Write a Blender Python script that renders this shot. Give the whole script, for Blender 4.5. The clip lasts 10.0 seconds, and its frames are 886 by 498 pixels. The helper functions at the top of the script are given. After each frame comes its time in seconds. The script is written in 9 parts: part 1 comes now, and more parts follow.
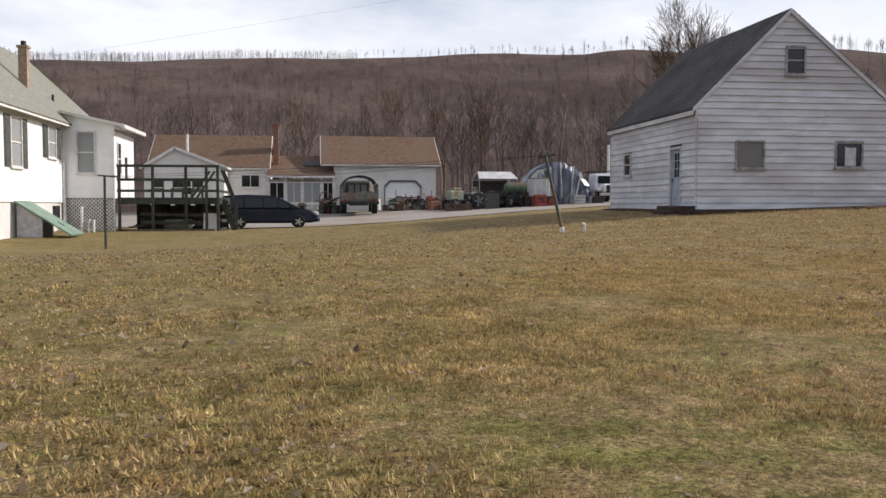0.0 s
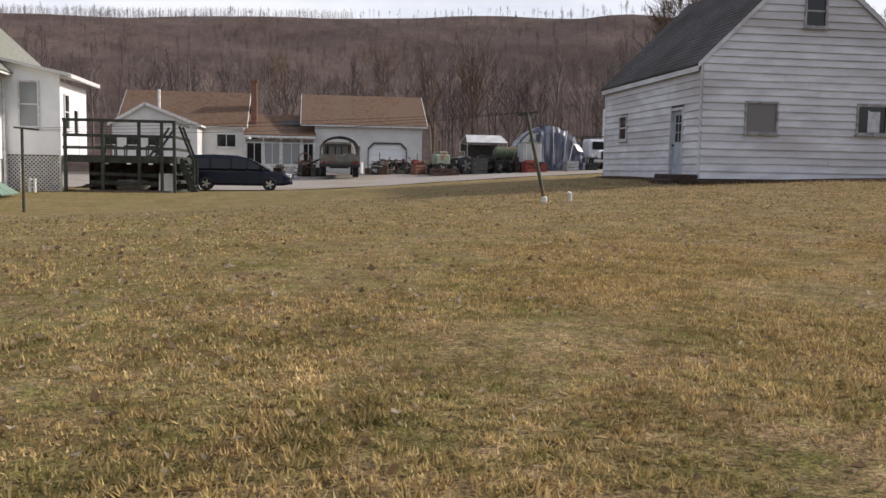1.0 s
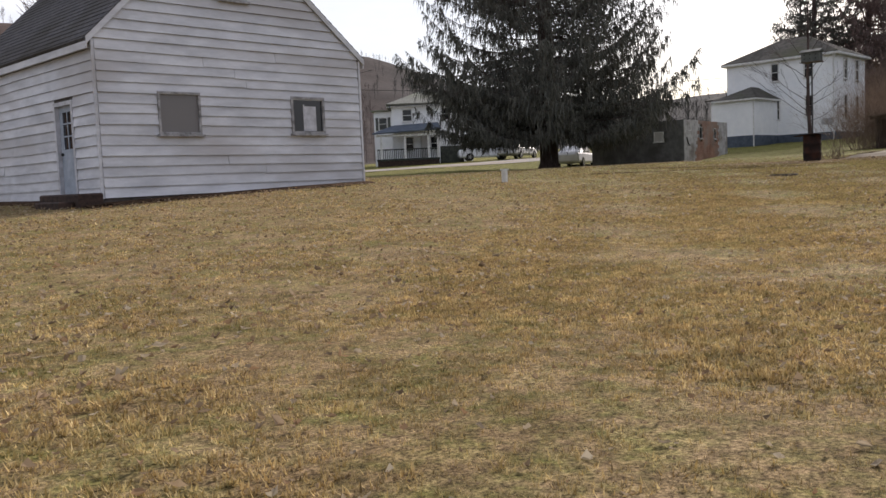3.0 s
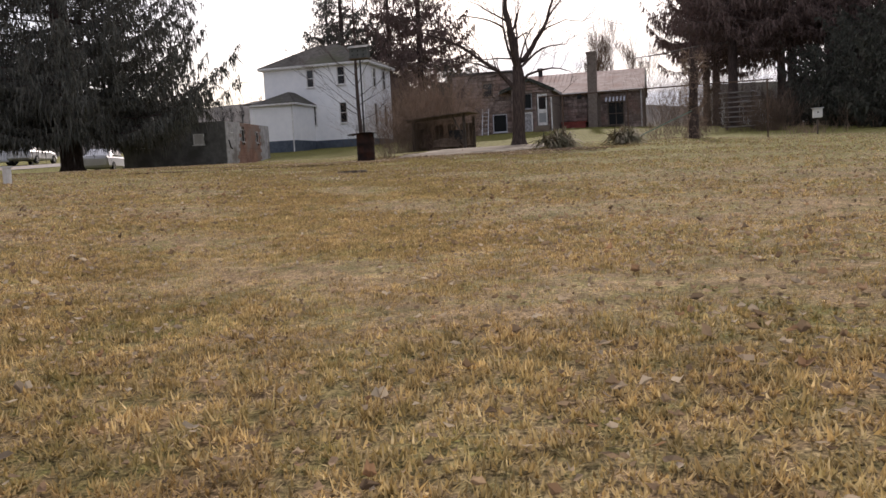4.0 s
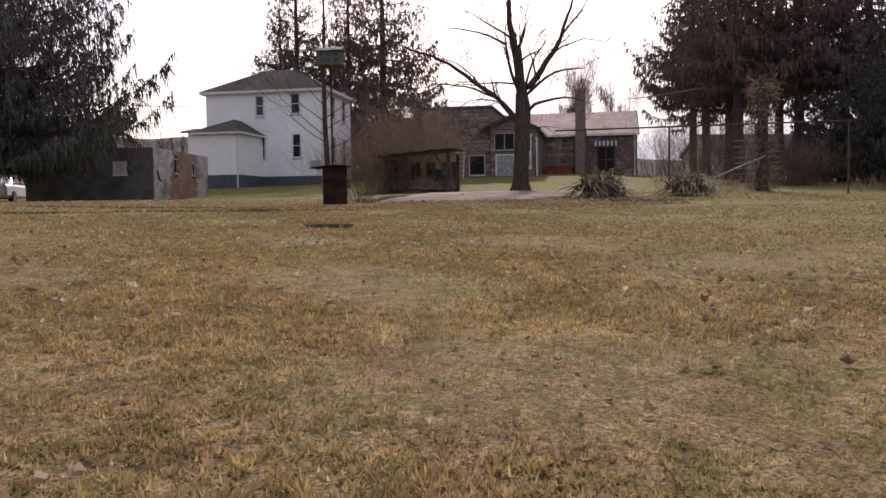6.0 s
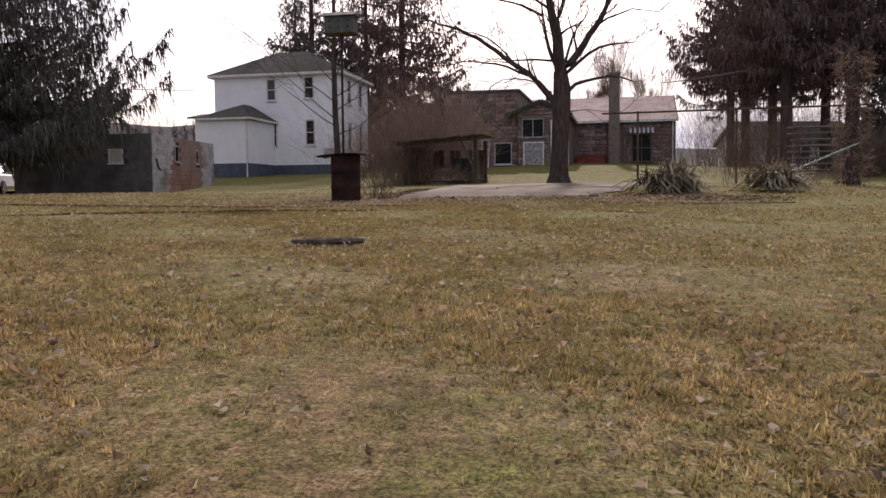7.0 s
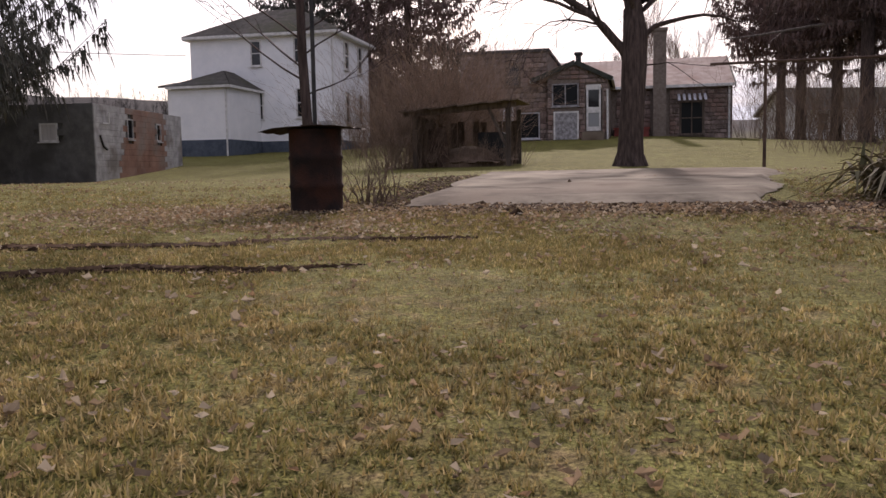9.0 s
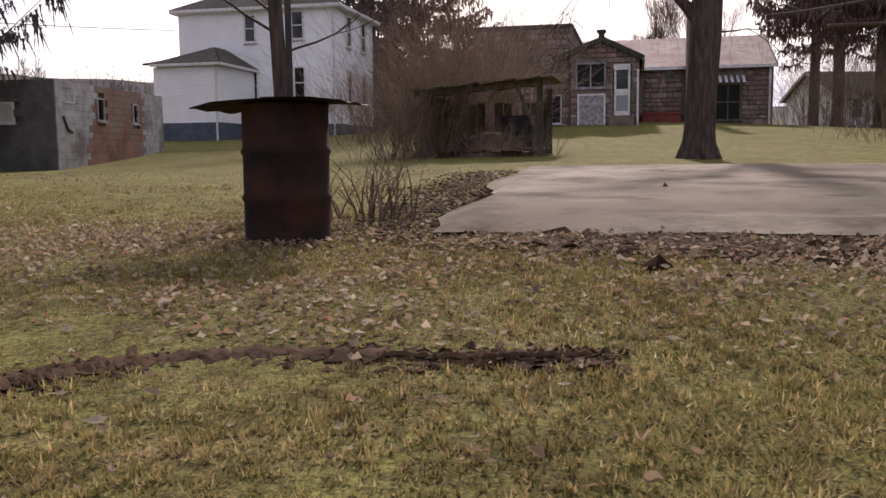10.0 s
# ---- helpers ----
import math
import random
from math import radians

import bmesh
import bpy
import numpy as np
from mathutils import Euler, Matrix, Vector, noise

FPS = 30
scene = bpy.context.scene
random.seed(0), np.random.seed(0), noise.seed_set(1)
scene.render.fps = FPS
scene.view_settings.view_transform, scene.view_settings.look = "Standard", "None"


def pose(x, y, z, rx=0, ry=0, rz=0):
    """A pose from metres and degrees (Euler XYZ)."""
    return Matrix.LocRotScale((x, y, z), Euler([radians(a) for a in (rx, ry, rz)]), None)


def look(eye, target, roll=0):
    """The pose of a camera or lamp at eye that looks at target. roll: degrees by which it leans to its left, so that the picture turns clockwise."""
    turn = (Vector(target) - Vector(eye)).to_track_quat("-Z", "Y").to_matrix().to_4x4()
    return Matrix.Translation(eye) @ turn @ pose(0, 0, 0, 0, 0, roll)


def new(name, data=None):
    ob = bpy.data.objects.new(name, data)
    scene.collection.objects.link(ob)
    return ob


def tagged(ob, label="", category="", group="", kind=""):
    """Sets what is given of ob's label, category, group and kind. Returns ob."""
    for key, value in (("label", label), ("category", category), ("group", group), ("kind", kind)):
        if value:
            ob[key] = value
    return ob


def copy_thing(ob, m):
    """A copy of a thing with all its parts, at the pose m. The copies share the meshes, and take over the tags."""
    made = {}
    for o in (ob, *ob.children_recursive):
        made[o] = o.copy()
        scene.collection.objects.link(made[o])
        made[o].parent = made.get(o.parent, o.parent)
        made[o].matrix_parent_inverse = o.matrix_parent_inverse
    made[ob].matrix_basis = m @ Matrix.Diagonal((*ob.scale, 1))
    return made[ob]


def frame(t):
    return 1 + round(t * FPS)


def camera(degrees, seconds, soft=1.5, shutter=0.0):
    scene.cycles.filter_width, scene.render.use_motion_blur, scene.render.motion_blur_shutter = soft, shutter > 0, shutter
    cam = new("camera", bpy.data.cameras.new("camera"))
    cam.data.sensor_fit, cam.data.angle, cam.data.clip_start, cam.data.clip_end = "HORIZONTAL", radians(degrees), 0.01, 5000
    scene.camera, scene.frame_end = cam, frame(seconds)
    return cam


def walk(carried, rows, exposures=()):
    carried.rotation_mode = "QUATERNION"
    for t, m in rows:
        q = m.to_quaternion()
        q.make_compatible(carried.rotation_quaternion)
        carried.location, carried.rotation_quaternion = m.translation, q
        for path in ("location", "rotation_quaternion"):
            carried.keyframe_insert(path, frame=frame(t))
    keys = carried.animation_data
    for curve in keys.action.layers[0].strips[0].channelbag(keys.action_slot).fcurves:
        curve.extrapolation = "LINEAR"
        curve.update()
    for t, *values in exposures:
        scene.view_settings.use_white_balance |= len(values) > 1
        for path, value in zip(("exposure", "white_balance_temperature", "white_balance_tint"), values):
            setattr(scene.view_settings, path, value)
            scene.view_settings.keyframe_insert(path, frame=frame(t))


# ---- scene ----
cam = camera(54.0, 10.0)
PATH = [
    (0, (-1.08, -1.624, 1.61), (-0.799, 0.354, 1.51), -0.0),
    (0.5, (-0.523, -0.088, 1.596), (-0.232, 1.887, 1.469), 0.1),
    (1, (0.117, 1.489, 1.587), (0.41, 3.46, 1.407), 1.0),
    (1.5, (0.754, 3.151, 1.574), (1.048, 5.121, 1.387), 1.3),
    (2, (1.636, 5.411, 1.468), (2.18, 7.329, 1.307), 1.3),
    (2.5, (2.401, 6.968, 1.475), (3.429, 8.678, 1.331), -0.6),
    (3, (3.082, 7.824, 1.547), (4.507, 9.218, 1.39), -2.5),
    (3.2, (3.468, 8.231, 1.565), (5.032, 9.469, 1.418), -3.2),
    (4.3, (7.114, 10.582, 1.248), (9.07, 10.948, 1.045), -1.8),
    (4.5, (7.828, 10.904, 1.263), (9.784, 11.263, 1.051), -1.1),
    (5, (9.729, 11.729, 1.317), (11.689, 12.089, 1.153), -0.2),
    (5.5, (11.528, 12.493, 1.416), (13.494, 12.852, 1.325), -0.9),
    (7, (16.502, 13.978, 1.689), (18.456, 14.391, 1.572), -0.6),
    (7.5, (18.322, 14.508, 1.791), (20.272, 14.933, 1.662), -0.7),
    (8, (20.106, 14.991, 1.868), (22.056, 15.417, 1.739), -1.0),
    (8.5, (21.782, 15.419, 1.956), (23.731, 15.846, 1.818), -0.9),
    (9, (23.537, 15.897, 2.044), (25.483, 16.323, 1.867), -1.0),
    (9.5, (25.266, 16.416, 2.105), (27.21, 16.842, 1.905), -0.5),
    (10, (27.05, 16.982, 2.171), (28.991, 17.414, 1.96), -0.6),
]
walk(cam, [(t, look(e, g, r)) for t, e, g, r in PATH], exposures=[(0.0, 0.38, 6500, 15), (1.5, 0.34, 6500, 15), (3.2, 0.46, 6500, 16), (4.5, 0.40, 6650, 24), (7.0, 0.31, 6650, 28), (8.5, 0.24, 6650, 28), (9.2, 0.36, 6650, 28), (10.0, 0.50, 6650, 28)])

# ---- light and sky ----
SUN_AZ, SUN_EL = 84.0, 31.0          # degrees from +y towards +x, and above the horizon
world = bpy.data.worlds.new("world")
scene.world = world
world.use_nodes = True
wt = world.node_tree
wt.nodes.clear()
w_out = wt.nodes.new("ShaderNodeOutputWorld")
w_bg = wt.nodes.new("ShaderNodeBackground")
w_sky = wt.nodes.new("ShaderNodeTexSky")
w_sky.sky_type = 'NISHITA'
w_sky.sun_disc = False
w_sky.sun_elevation = radians(SUN_EL)
w_sky.sun_rotation = radians(SUN_AZ)
w_sky.dust_density = 2.0
w_sky.air_density = 1.0
w_co = wt.nodes.new("ShaderNodeTexCoord")
w_map = wt.nodes.new("ShaderNodeMapping")
w_map.inputs["Scale"].default_value = (1.0, 1.0, 3.5)
w_noise = wt.nodes.new("ShaderNodeTexNoise")
w_noise.inputs["Scale"].default_value = 1.6
w_noise.inputs["Detail"].default_value = 6.0
w_noise.inputs["Roughness"].default_value = 0.6
w_ramp = wt.nodes.new("ShaderNodeValToRGB")
w_ramp.color_ramp.elements[0].position = 0.42
w_ramp.color_ramp.elements[0].color = (0.25, 0.25, 0.25, 1)
w_ramp.color_ramp.elements[1].position = 0.66
w_ramp.color_ramp.elements[1].color = (1, 1, 1, 1)
w_mix = wt.nodes.new("ShaderNodeMix")
w_mix.data_type = 'RGBA'
w_mix.inputs[7].default_value = (7.0, 7.3, 7.7, 1)      # thin white cloud
wt.links.new(w_co.outputs["Generated"], w_map.inputs["Vector"])
wt.links.new(w_map.outputs["Vector"], w_noise.inputs["Vector"])
wt.links.new(w_noise.outputs["Fac"], w_ramp.inputs["Fac"])
wt.links.new(w_ramp.outputs["Color"], w_mix.inputs[0])
wt.links.new(w_sky.outputs["Color"], w_mix.inputs[6])
wt.links.new(w_mix.outputs[2], w_bg.inputs["Color"])
wt.links.new(w_bg.outputs["Background"], w_out.inputs["Surface"])
w_bg.inputs["Strength"].default_value = 0.105

sun = new("sun", bpy.data.lights.new("sun", 'SUN'))
sun.data.energy = 3.5
sun.data.angle = radians(3.0)
sun.data.color = (1.0, 0.94, 0.85)
sa, se = radians(SUN_AZ), radians(SUN_EL)
sun.matrix_world = look((0, 0, 50), (-math.sin(sa) * math.cos(se), -math.cos(sa) * math.cos(se), 50 - math.sin(se)))


# ---- materials ----
def mat(name, c1, c2, scale=4.0, rough=0.8, bump=0.15, c3=None, scale3=0.6, metal=0.0, stretch=(1, 1, 1), fine=30.0,
        lo=0.35, hi=0.65, vary=0.0, spec=0.3):
    """Two colours over noise at two scales, an optional third for large stains, fine relief, and a random tone per object."""
    m = bpy.data.materials.new(name)
    m.use_nodes = True
    nt = m.node_tree
    n, l = nt.nodes, nt.links
    b = n["Principled BSDF"]
    mp = n.new("ShaderNodeMapping")
    mp.inputs["Scale"].default_value = stretch
    geo = n.new("ShaderNodeNewGeometry")
    l.new(geo.outputs["Position"], mp.inputs["Vector"])
    a = n.new("ShaderNodeTexNoise")
    a.inputs["Scale"].default_value, a.inputs["Detail"].default_value, a.inputs["Roughness"].default_value = scale, 8, 0.62
    l.new(mp.outputs["Vector"], a.inputs["Vector"])
    r = n.new("ShaderNodeValToRGB")
    r.color_ramp.elements[0].position, r.color_ramp.elements[1].position = lo, hi
    r.color_ramp.elements[0].color, r.color_ramp.elements[1].color = (*c1, 1), (*c2, 1)
    l.new(a.outputs["Fac"], r.inputs["Fac"])
    colour = r.outputs["Color"]
    if c3:
        s = n.new("ShaderNodeTexNoise")
        s.inputs["Scale"].default_value, s.inputs["Detail"].default_value = scale3, 5
        l.new(mp.outputs["Vector"], s.inputs["Vector"])
        q = n.new("ShaderNodeValToRGB")
        q.color_ramp.elements[0].position, q.color_ramp.elements[1].position = 0.48, 0.66
        l.new(s.outputs["Fac"], q.inputs["Fac"])
        mx = n.new("ShaderNodeMix")
        mx.data_type = 'RGBA'
        l.new(q.outputs["Color"], mx.inputs[0])
        l.new(colour, mx.inputs[6])
        mx.inputs[7].default_value = (*c3, 1)
        colour = mx.outputs[2]
    if vary:
        oi = n.new("ShaderNodeObjectInfo")
        mr = n.new("ShaderNodeMapRange")
        mr.inputs["To Min"].default_value, mr.inputs["To Max"].default_value = 1 - vary, 1 + vary
        l.new(oi.outputs["Random"], mr.inputs["Value"])
        hs = n.new("ShaderNodeHueSaturation")
        l.new(mr.outputs["Result"], hs.inputs["Value"])
        l.new(colour, hs.inputs["Color"])
        colour = hs.outputs["Color"]
    l.new(colour, b.inputs["Base Color"])
    b.inputs["Roughness"].default_value = rough
    b.inputs["Metallic"].default_value = metal
    b.inputs["Specular IOR Level"].default_value = spec
    f = n.new("ShaderNodeTexNoise")
    f.inputs["Scale"].default_value, f.inputs["Detail"].default_value = fine, 6
    l.new(mp.outputs["Vector"], f.inputs["Vector"])
    bp = n.new("ShaderNodeBump")
    bp.inputs["Strength"].default_value, bp.inputs["Distance"].default_value = bump, 0.02
    l.new(f.outputs["Fac"], bp.inputs["Height"])
    l.new(bp.outputs["Normal"], b.inputs["Normal"])
    return m


def greener(n, l, geo, lo, hi):
    """Where the turf has stayed green: large noise, more of it up the lawn."""
    nz = n.new("ShaderNodeTexNoise")
    nz.inputs["Scale"].default_value, nz.inputs["Detail"].default_value, nz.inputs["Roughness"].default_value = 1.1, 9, 0.72
    l.new(geo.outputs["Position"], nz.inputs["Vector"])
    sx = n.new("ShaderNodeSeparateXYZ")
    l.new(geo.outputs["Position"], sx.inputs["Vector"])
    gr = n.new("ShaderNodeMapRange")
    gr.inputs["From Min"].default_value, gr.inputs["From Max"].default_value = 15.0, 40.0
    gr.inputs["To Min"].default_value, gr.inputs["To Max"].default_value = -0.05, 0.55
    l.new(sx.outputs["X"], gr.inputs["Value"])
    gl = n.new("ShaderNodeMapRange")                 # and more by the foot of the lawn
    gl.inputs["From Min"].default_value, gl.inputs["From Max"].default_value = -1.0, 5.0
    gl.inputs["To Min"].default_value, gl.inputs["To Max"].default_value = 0.07, 0.0
    l.new(sx.outputs["X"], gl.inputs["Value"])
    both = n.new("ShaderNodeMath")
    l.new(gr.outputs["Result"], both.inputs[0])
    l.new(gl.outputs["Result"], both.inputs[1])
    ad = n.new("ShaderNodeMath")
    l.new(nz.outputs["Fac"], ad.inputs[0])
    l.new(both.outputs["Value"], ad.inputs[1])
    for scale, much in ((5.5, 0.75), (19.0, 0.45)):  # single green tufts a hand wide and smaller
        ns = n.new("ShaderNodeTexNoise")
        ns.inputs["Scale"].default_value, ns.inputs["Detail"].default_value = scale, 2
        l.new(geo.outputs["Position"], ns.inputs["Vector"])
        mu = n.new("ShaderNodeMath")
        mu.operation, mu.inputs[1].default_value, mu.inputs[2].default_value = 'MULTIPLY_ADD', much, -0.5 * much
        l.new(ns.outputs["Fac"], mu.inputs[0])
        more = n.new("ShaderNodeMath")
        l.new(ad.outputs["Value"], more.inputs[0])
        l.new(mu.outputs["Value"], more.inputs[1])
        ad = more
    q = n.new("ShaderNodeValToRGB")
    q.color_ramp.elements[0].position, q.color_ramp.elements[1].position = lo, hi
    l.new(ad.outputs["Value"], q.inputs["Fac"])
    return q.outputs["Color"]


def tufts(n, l, geo, colour):
    """Single light and dark tufts, clumps a hand wide, and broader worn and thick patches of the turf."""
    for scale, detail, lo, hi, dark, light in ((24.0, 3, 0.38, 0.62, (0.70, 0.68, 0.65), (1.18, 1.17, 1.15)), (5.0, 5, 0.34, 0.66, (0.70, 0.68, 0.64), (1.14, 1.13, 1.11)), (1.3, 5, 0.34, 0.66, (0.84, 0.81, 0.78), (1.10, 1.11, 1.12))):
        nz = n.new("ShaderNodeTexNoise")
        nz.inputs["Scale"].default_value, nz.inputs["Detail"].default_value, nz.inputs["Roughness"].default_value = scale, detail, 0.6
        l.new(geo.outputs["Position"], nz.inputs["Vector"])
        r = n.new("ShaderNodeValToRGB")
        r.color_ramp.elements[0].position, r.color_ramp.elements[1].position = lo, hi
        r.color_ramp.elements[0].color, r.color_ramp.elements[1].color = (*dark, 1), (*light, 1)
        l.new(nz.outputs["Fac"], r.inputs["Fac"])
        x = n.new("ShaderNodeMix")
        x.data_type, x.blend_type = 'RGBA', 'MULTIPLY'
        x.inputs[0].default_value = 1.0
        l.new(colour, x.inputs[6])
        l.new(r.outputs["Color"], x.inputs[7])
        colour = x.outputs[2]
    return colour


def island_mat(name, colours, rough=0.9, patch=None, trans=0.0):
    """Leaves and blades: a tone per island out of a ramp; patch mixes towards another ramp over large noise."""
    m = bpy.data.materials.new(name)
    m.use_nodes = True
    n, l = m.node_tree.nodes, m.node_tree.links
    b = n["Principled BSDF"]
    geo = n.new("ShaderNodeNewGeometry")

    def ramp(cols):
        r = n.new("ShaderNodeValToRGB")
        el = r.color_ramp.elements
        while len(el) < len(cols):
            el.new(0.5)
        for i, c in enumerate(cols):
            el[i].position = i / (len(cols) - 1)
            el[i].color = (*c, 1)
        l.new(geo.outputs["Random Per Island"], r.inputs["Fac"])
        return r.outputs["Color"]
    colour = ramp(colours)
    if patch:
        mx = n.new("ShaderNodeMix")
        mx.data_type = 'RGBA'
        l.new(greener(n, l, geo, patch[1], patch[2]), mx.inputs[0])
        l.new(colour, mx.inputs[6])
        l.new(ramp(patch[0]), mx.inputs[7])
        colour = tufts(n, l, geo, mx.outputs[2])
    l.new(colour, b.inputs["Base Color"])
    b.inputs["Roughness"].default_value = rough
    b.inputs["Specular IOR Level"].default_value = 0.15
    if trans:                                        # thin blades let some light through
        tr = n.new("ShaderNodeBsdfTranslucent")
        l.new(colour, tr.inputs["Color"])
        ms = n.new("ShaderNodeMixShader")
        ms.inputs[0].default_value = trans
        l.new(b.outputs[0], ms.inputs[1])
        l.new(tr.outputs[0], ms.inputs[2])
        l.new(ms.outputs[0], n["Material Output"].inputs["Surface"])
    return m


def glass_mat(name, tint, rough=0.06):
    m = bpy.data.materials.new(name)
    m.use_nodes = True
    b = m.node_tree.nodes["Principled BSDF"]
    b.inputs["Base Color"].default_value = (*tint, 1)
    b.inputs["Roughness"].default_value = rough
    b.inputs["Specular IOR Level"].default_value = 0.4
    return m


M = {}
M["siding"] = mat("weathered white siding", (0.45, 0.455, 0.49), (0.63, 0.635, 0.675), 2.2, 0.6, 0.2, (0.42, 0.405, 0.415), 0.6,
                  stretch=(0.5, 0.5, 1.6), fine=18, vary=0.07)
# plank butt edges: the shadow under each lap is painted as dark grey
M["butt_edge"] = mat("dark plank edge for the lap shadow", (0.07, 0.065, 0.065), (0.17, 0.16, 0.16), 6, 0.9, 0.4)
M["siding_dark"] = mat("dark sheathing behind siding", (0.05, 0.045, 0.04), (0.12, 0.10, 0.09), 5)
M["trim"] = mat("worn white trim paint", (0.50, 0.49, 0.47), (0.74, 0.73, 0.71), 5, 0.55, 0.15)
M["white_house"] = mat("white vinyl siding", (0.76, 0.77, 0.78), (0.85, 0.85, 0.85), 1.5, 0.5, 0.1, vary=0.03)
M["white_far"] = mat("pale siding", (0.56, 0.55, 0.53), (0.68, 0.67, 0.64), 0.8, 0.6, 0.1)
M["shingle"] = mat("dark grey shingles", (0.06, 0.058, 0.062), (0.115, 0.108, 0.11), 7, 0.95, 0.6, (0.06, 0.055, 0.05), 0.5, fine=22, spec=0.15)
M["shingle_grey"] = mat("grey green shingles", (0.15, 0.15, 0.13), (0.26, 0.26, 0.23), 6, 0.95, 0.5, (0.19, 0.20, 0.15), 0.5, fine=22, spec=0.15)
M["shingle_brown"] = mat("brown shingles", (0.104, 0.065, 0.045), (0.164, 0.105, 0.072), 3, 0.95, 0.5, (0.138, 0.097, 0.070), 0.35, fine=14, spec=0.15)
M["roof_w"] = mat("mossy grey shingles", (0.050, 0.046, 0.040), (0.102, 0.094, 0.082), 3, 0.95, 0.5, (0.062, 0.064, 0.040), 0.4, fine=16, spec=0.15)
M["tin"] = mat("faded red metal roofing", (0.30, 0.225, 0.195), (0.46, 0.375, 0.33), 2, 0.85, 0.15, (0.26, 0.15, 0.12), 0.5, metal=0.0, spec=0.08)
M["brick_tan"] = mat("tan chimney brick", (0.22, 0.16, 0.11), (0.36, 0.28, 0.20), 9, 0.9, 0.5, fine=25)
M["brick"] = mat("red chimney brick", (0.14, 0.07, 0.05), (0.27, 0.14, 0.095), 9, 0.9, 0.5, fine=25)
M["stone_a"] = mat("rubble stone", (0.145, 0.108, 0.096), (0.300, 0.235, 0.208), 4, 0.95, 0.7, (0.20, 0.130, 0.108), 0.9, fine=14, vary=0.35)
M["mortar"] = mat("warm grey mortar", (0.145, 0.115, 0.095), (0.225, 0.185, 0.155), 8, 0.95, 0.5)
M["block"] = mat("weathered concrete block", (0.13, 0.13, 0.125), (0.27, 0.265, 0.25), 4, 0.95, 0.5, (0.10, 0.095, 0.085), 0.9, fine=22, vary=0.14)
# darker block: the shade on the outbuilding's long side wall, put into the colour
M["block_dark"] = mat("concrete block in shade tone", (0.100, 0.099, 0.098), (0.165, 0.162, 0.158), 3, 0.95, 0.5, (0.085, 0.082, 0.078), 0.9, fine=22)
M["block_white"] = mat("whitewashed concrete block", (0.26, 0.255, 0.25), (0.44, 0.43, 0.415), 3, 0.9, 0.5, (0.19, 0.17, 0.15), 1.4, fine=22, vary=0.02)
M["block_red"] = mat("rust stained block", (0.17, 0.085, 0.058), (0.29, 0.16, 0.11), 2, 0.9, 0.5, (0.22, 0.165, 0.135), 0.9, fine=22, vary=0.02)
M["foundation"] = mat("blue grey painted foundation", (0.055, 0.07, 0.095), (0.10, 0.12, 0.15), 3, 0.8, 0.4)
M["pad"] = mat("dirty concrete slab", (0.105, 0.086, 0.064), (0.290, 0.252, 0.190), 1.3, 0.92, 0.45, (0.110, 0.082, 0.060), 0.65, fine=16, stretch=(1.0, 0.8, 1), spec=0.06, lo=0.36, hi=0.60)
M["concrete"] = mat("weathered concrete", (0.110, 0.088, 0.064), (0.28, 0.235, 0.178), 1.4, 0.9, 0.35, (0.10, 0.072, 0.050), 0.7, fine=12, stretch=(0.6, 1.4, 1), spec=0.08)
M["lid"] = mat("cast lid with dried mud", (0.042, 0.033, 0.029), (0.110, 0.088, 0.076), 9, 0.9, 0.5, (0.13, 0.105, 0.087), 3.0, spec=0.12)
M["lid_rim"] = mat("worn cast rim with dried mud", (0.085, 0.070, 0.060), (0.22, 0.19, 0.165), 12, 0.85, 0.5, (0.07, 0.055, 0.045), 4.0, spec=0.2)
# studs and bars coloured dark to stand in for their shadowed sides
M["lid_stud"] = mat("lid studs in shadow tone", (0.022, 0.018, 0.016), (0.060, 0.047, 0.040), 14, 0.8, 0.3, spec=0.15)
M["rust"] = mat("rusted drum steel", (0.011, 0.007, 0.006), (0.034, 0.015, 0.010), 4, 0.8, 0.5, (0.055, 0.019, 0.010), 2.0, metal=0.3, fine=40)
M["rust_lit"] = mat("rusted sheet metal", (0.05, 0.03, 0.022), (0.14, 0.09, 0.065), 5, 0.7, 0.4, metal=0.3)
M["old_wood"] = mat("grey weathered wood", (0.055, 0.042, 0.033), (0.15, 0.115, 0.09), 4, 0.9, 0.5, stretch=(3, 3, 0.5), fine=30, vary=0.25)
M["board_pale"] = mat("pale weathered boards", (0.22, 0.20, 0.19), (0.42, 0.39, 0.37), 4, 0.9, 0.4, stretch=(3, 0.5, 3), fine=25, vary=0.3)
M["dark_wood"] = mat("dark green grey deck paint", (0.028, 0.032, 0.026), (0.065, 0.068, 0.055), 4, 0.85, 0.3, vary=0.15)
M["bark"] = mat("dark grey bark", (0.040, 0.030, 0.027), (0.105, 0.078, 0.069), 6, 0.95, 0.9, stretch=(3, 3, 0.5), fine=20, spec=0.08)
M["bark_pale"] = mat("pale grey bark", (0.10, 0.085, 0.075), (0.22, 0.19, 0.17), 5, 0.95, 0.7, stretch=(3, 3, 0.5), fine=18)
M["shed_wood"] = mat("brown weathered shed boards", (0.085, 0.062, 0.045), (0.215, 0.160, 0.118), 4, 0.9, 0.5, stretch=(3, 3, 0.5), fine=30, vary=0.25)
M["twig_pale"] = mat("tan brush twigs", (0.17, 0.115, 0.08), (0.34, 0.245, 0.178), 3, 0.95, 0.3)
M["twig"] = mat("brown brush twigs", (0.09, 0.06, 0.042), (0.20, 0.14, 0.10), 3, 0.95, 0.3)
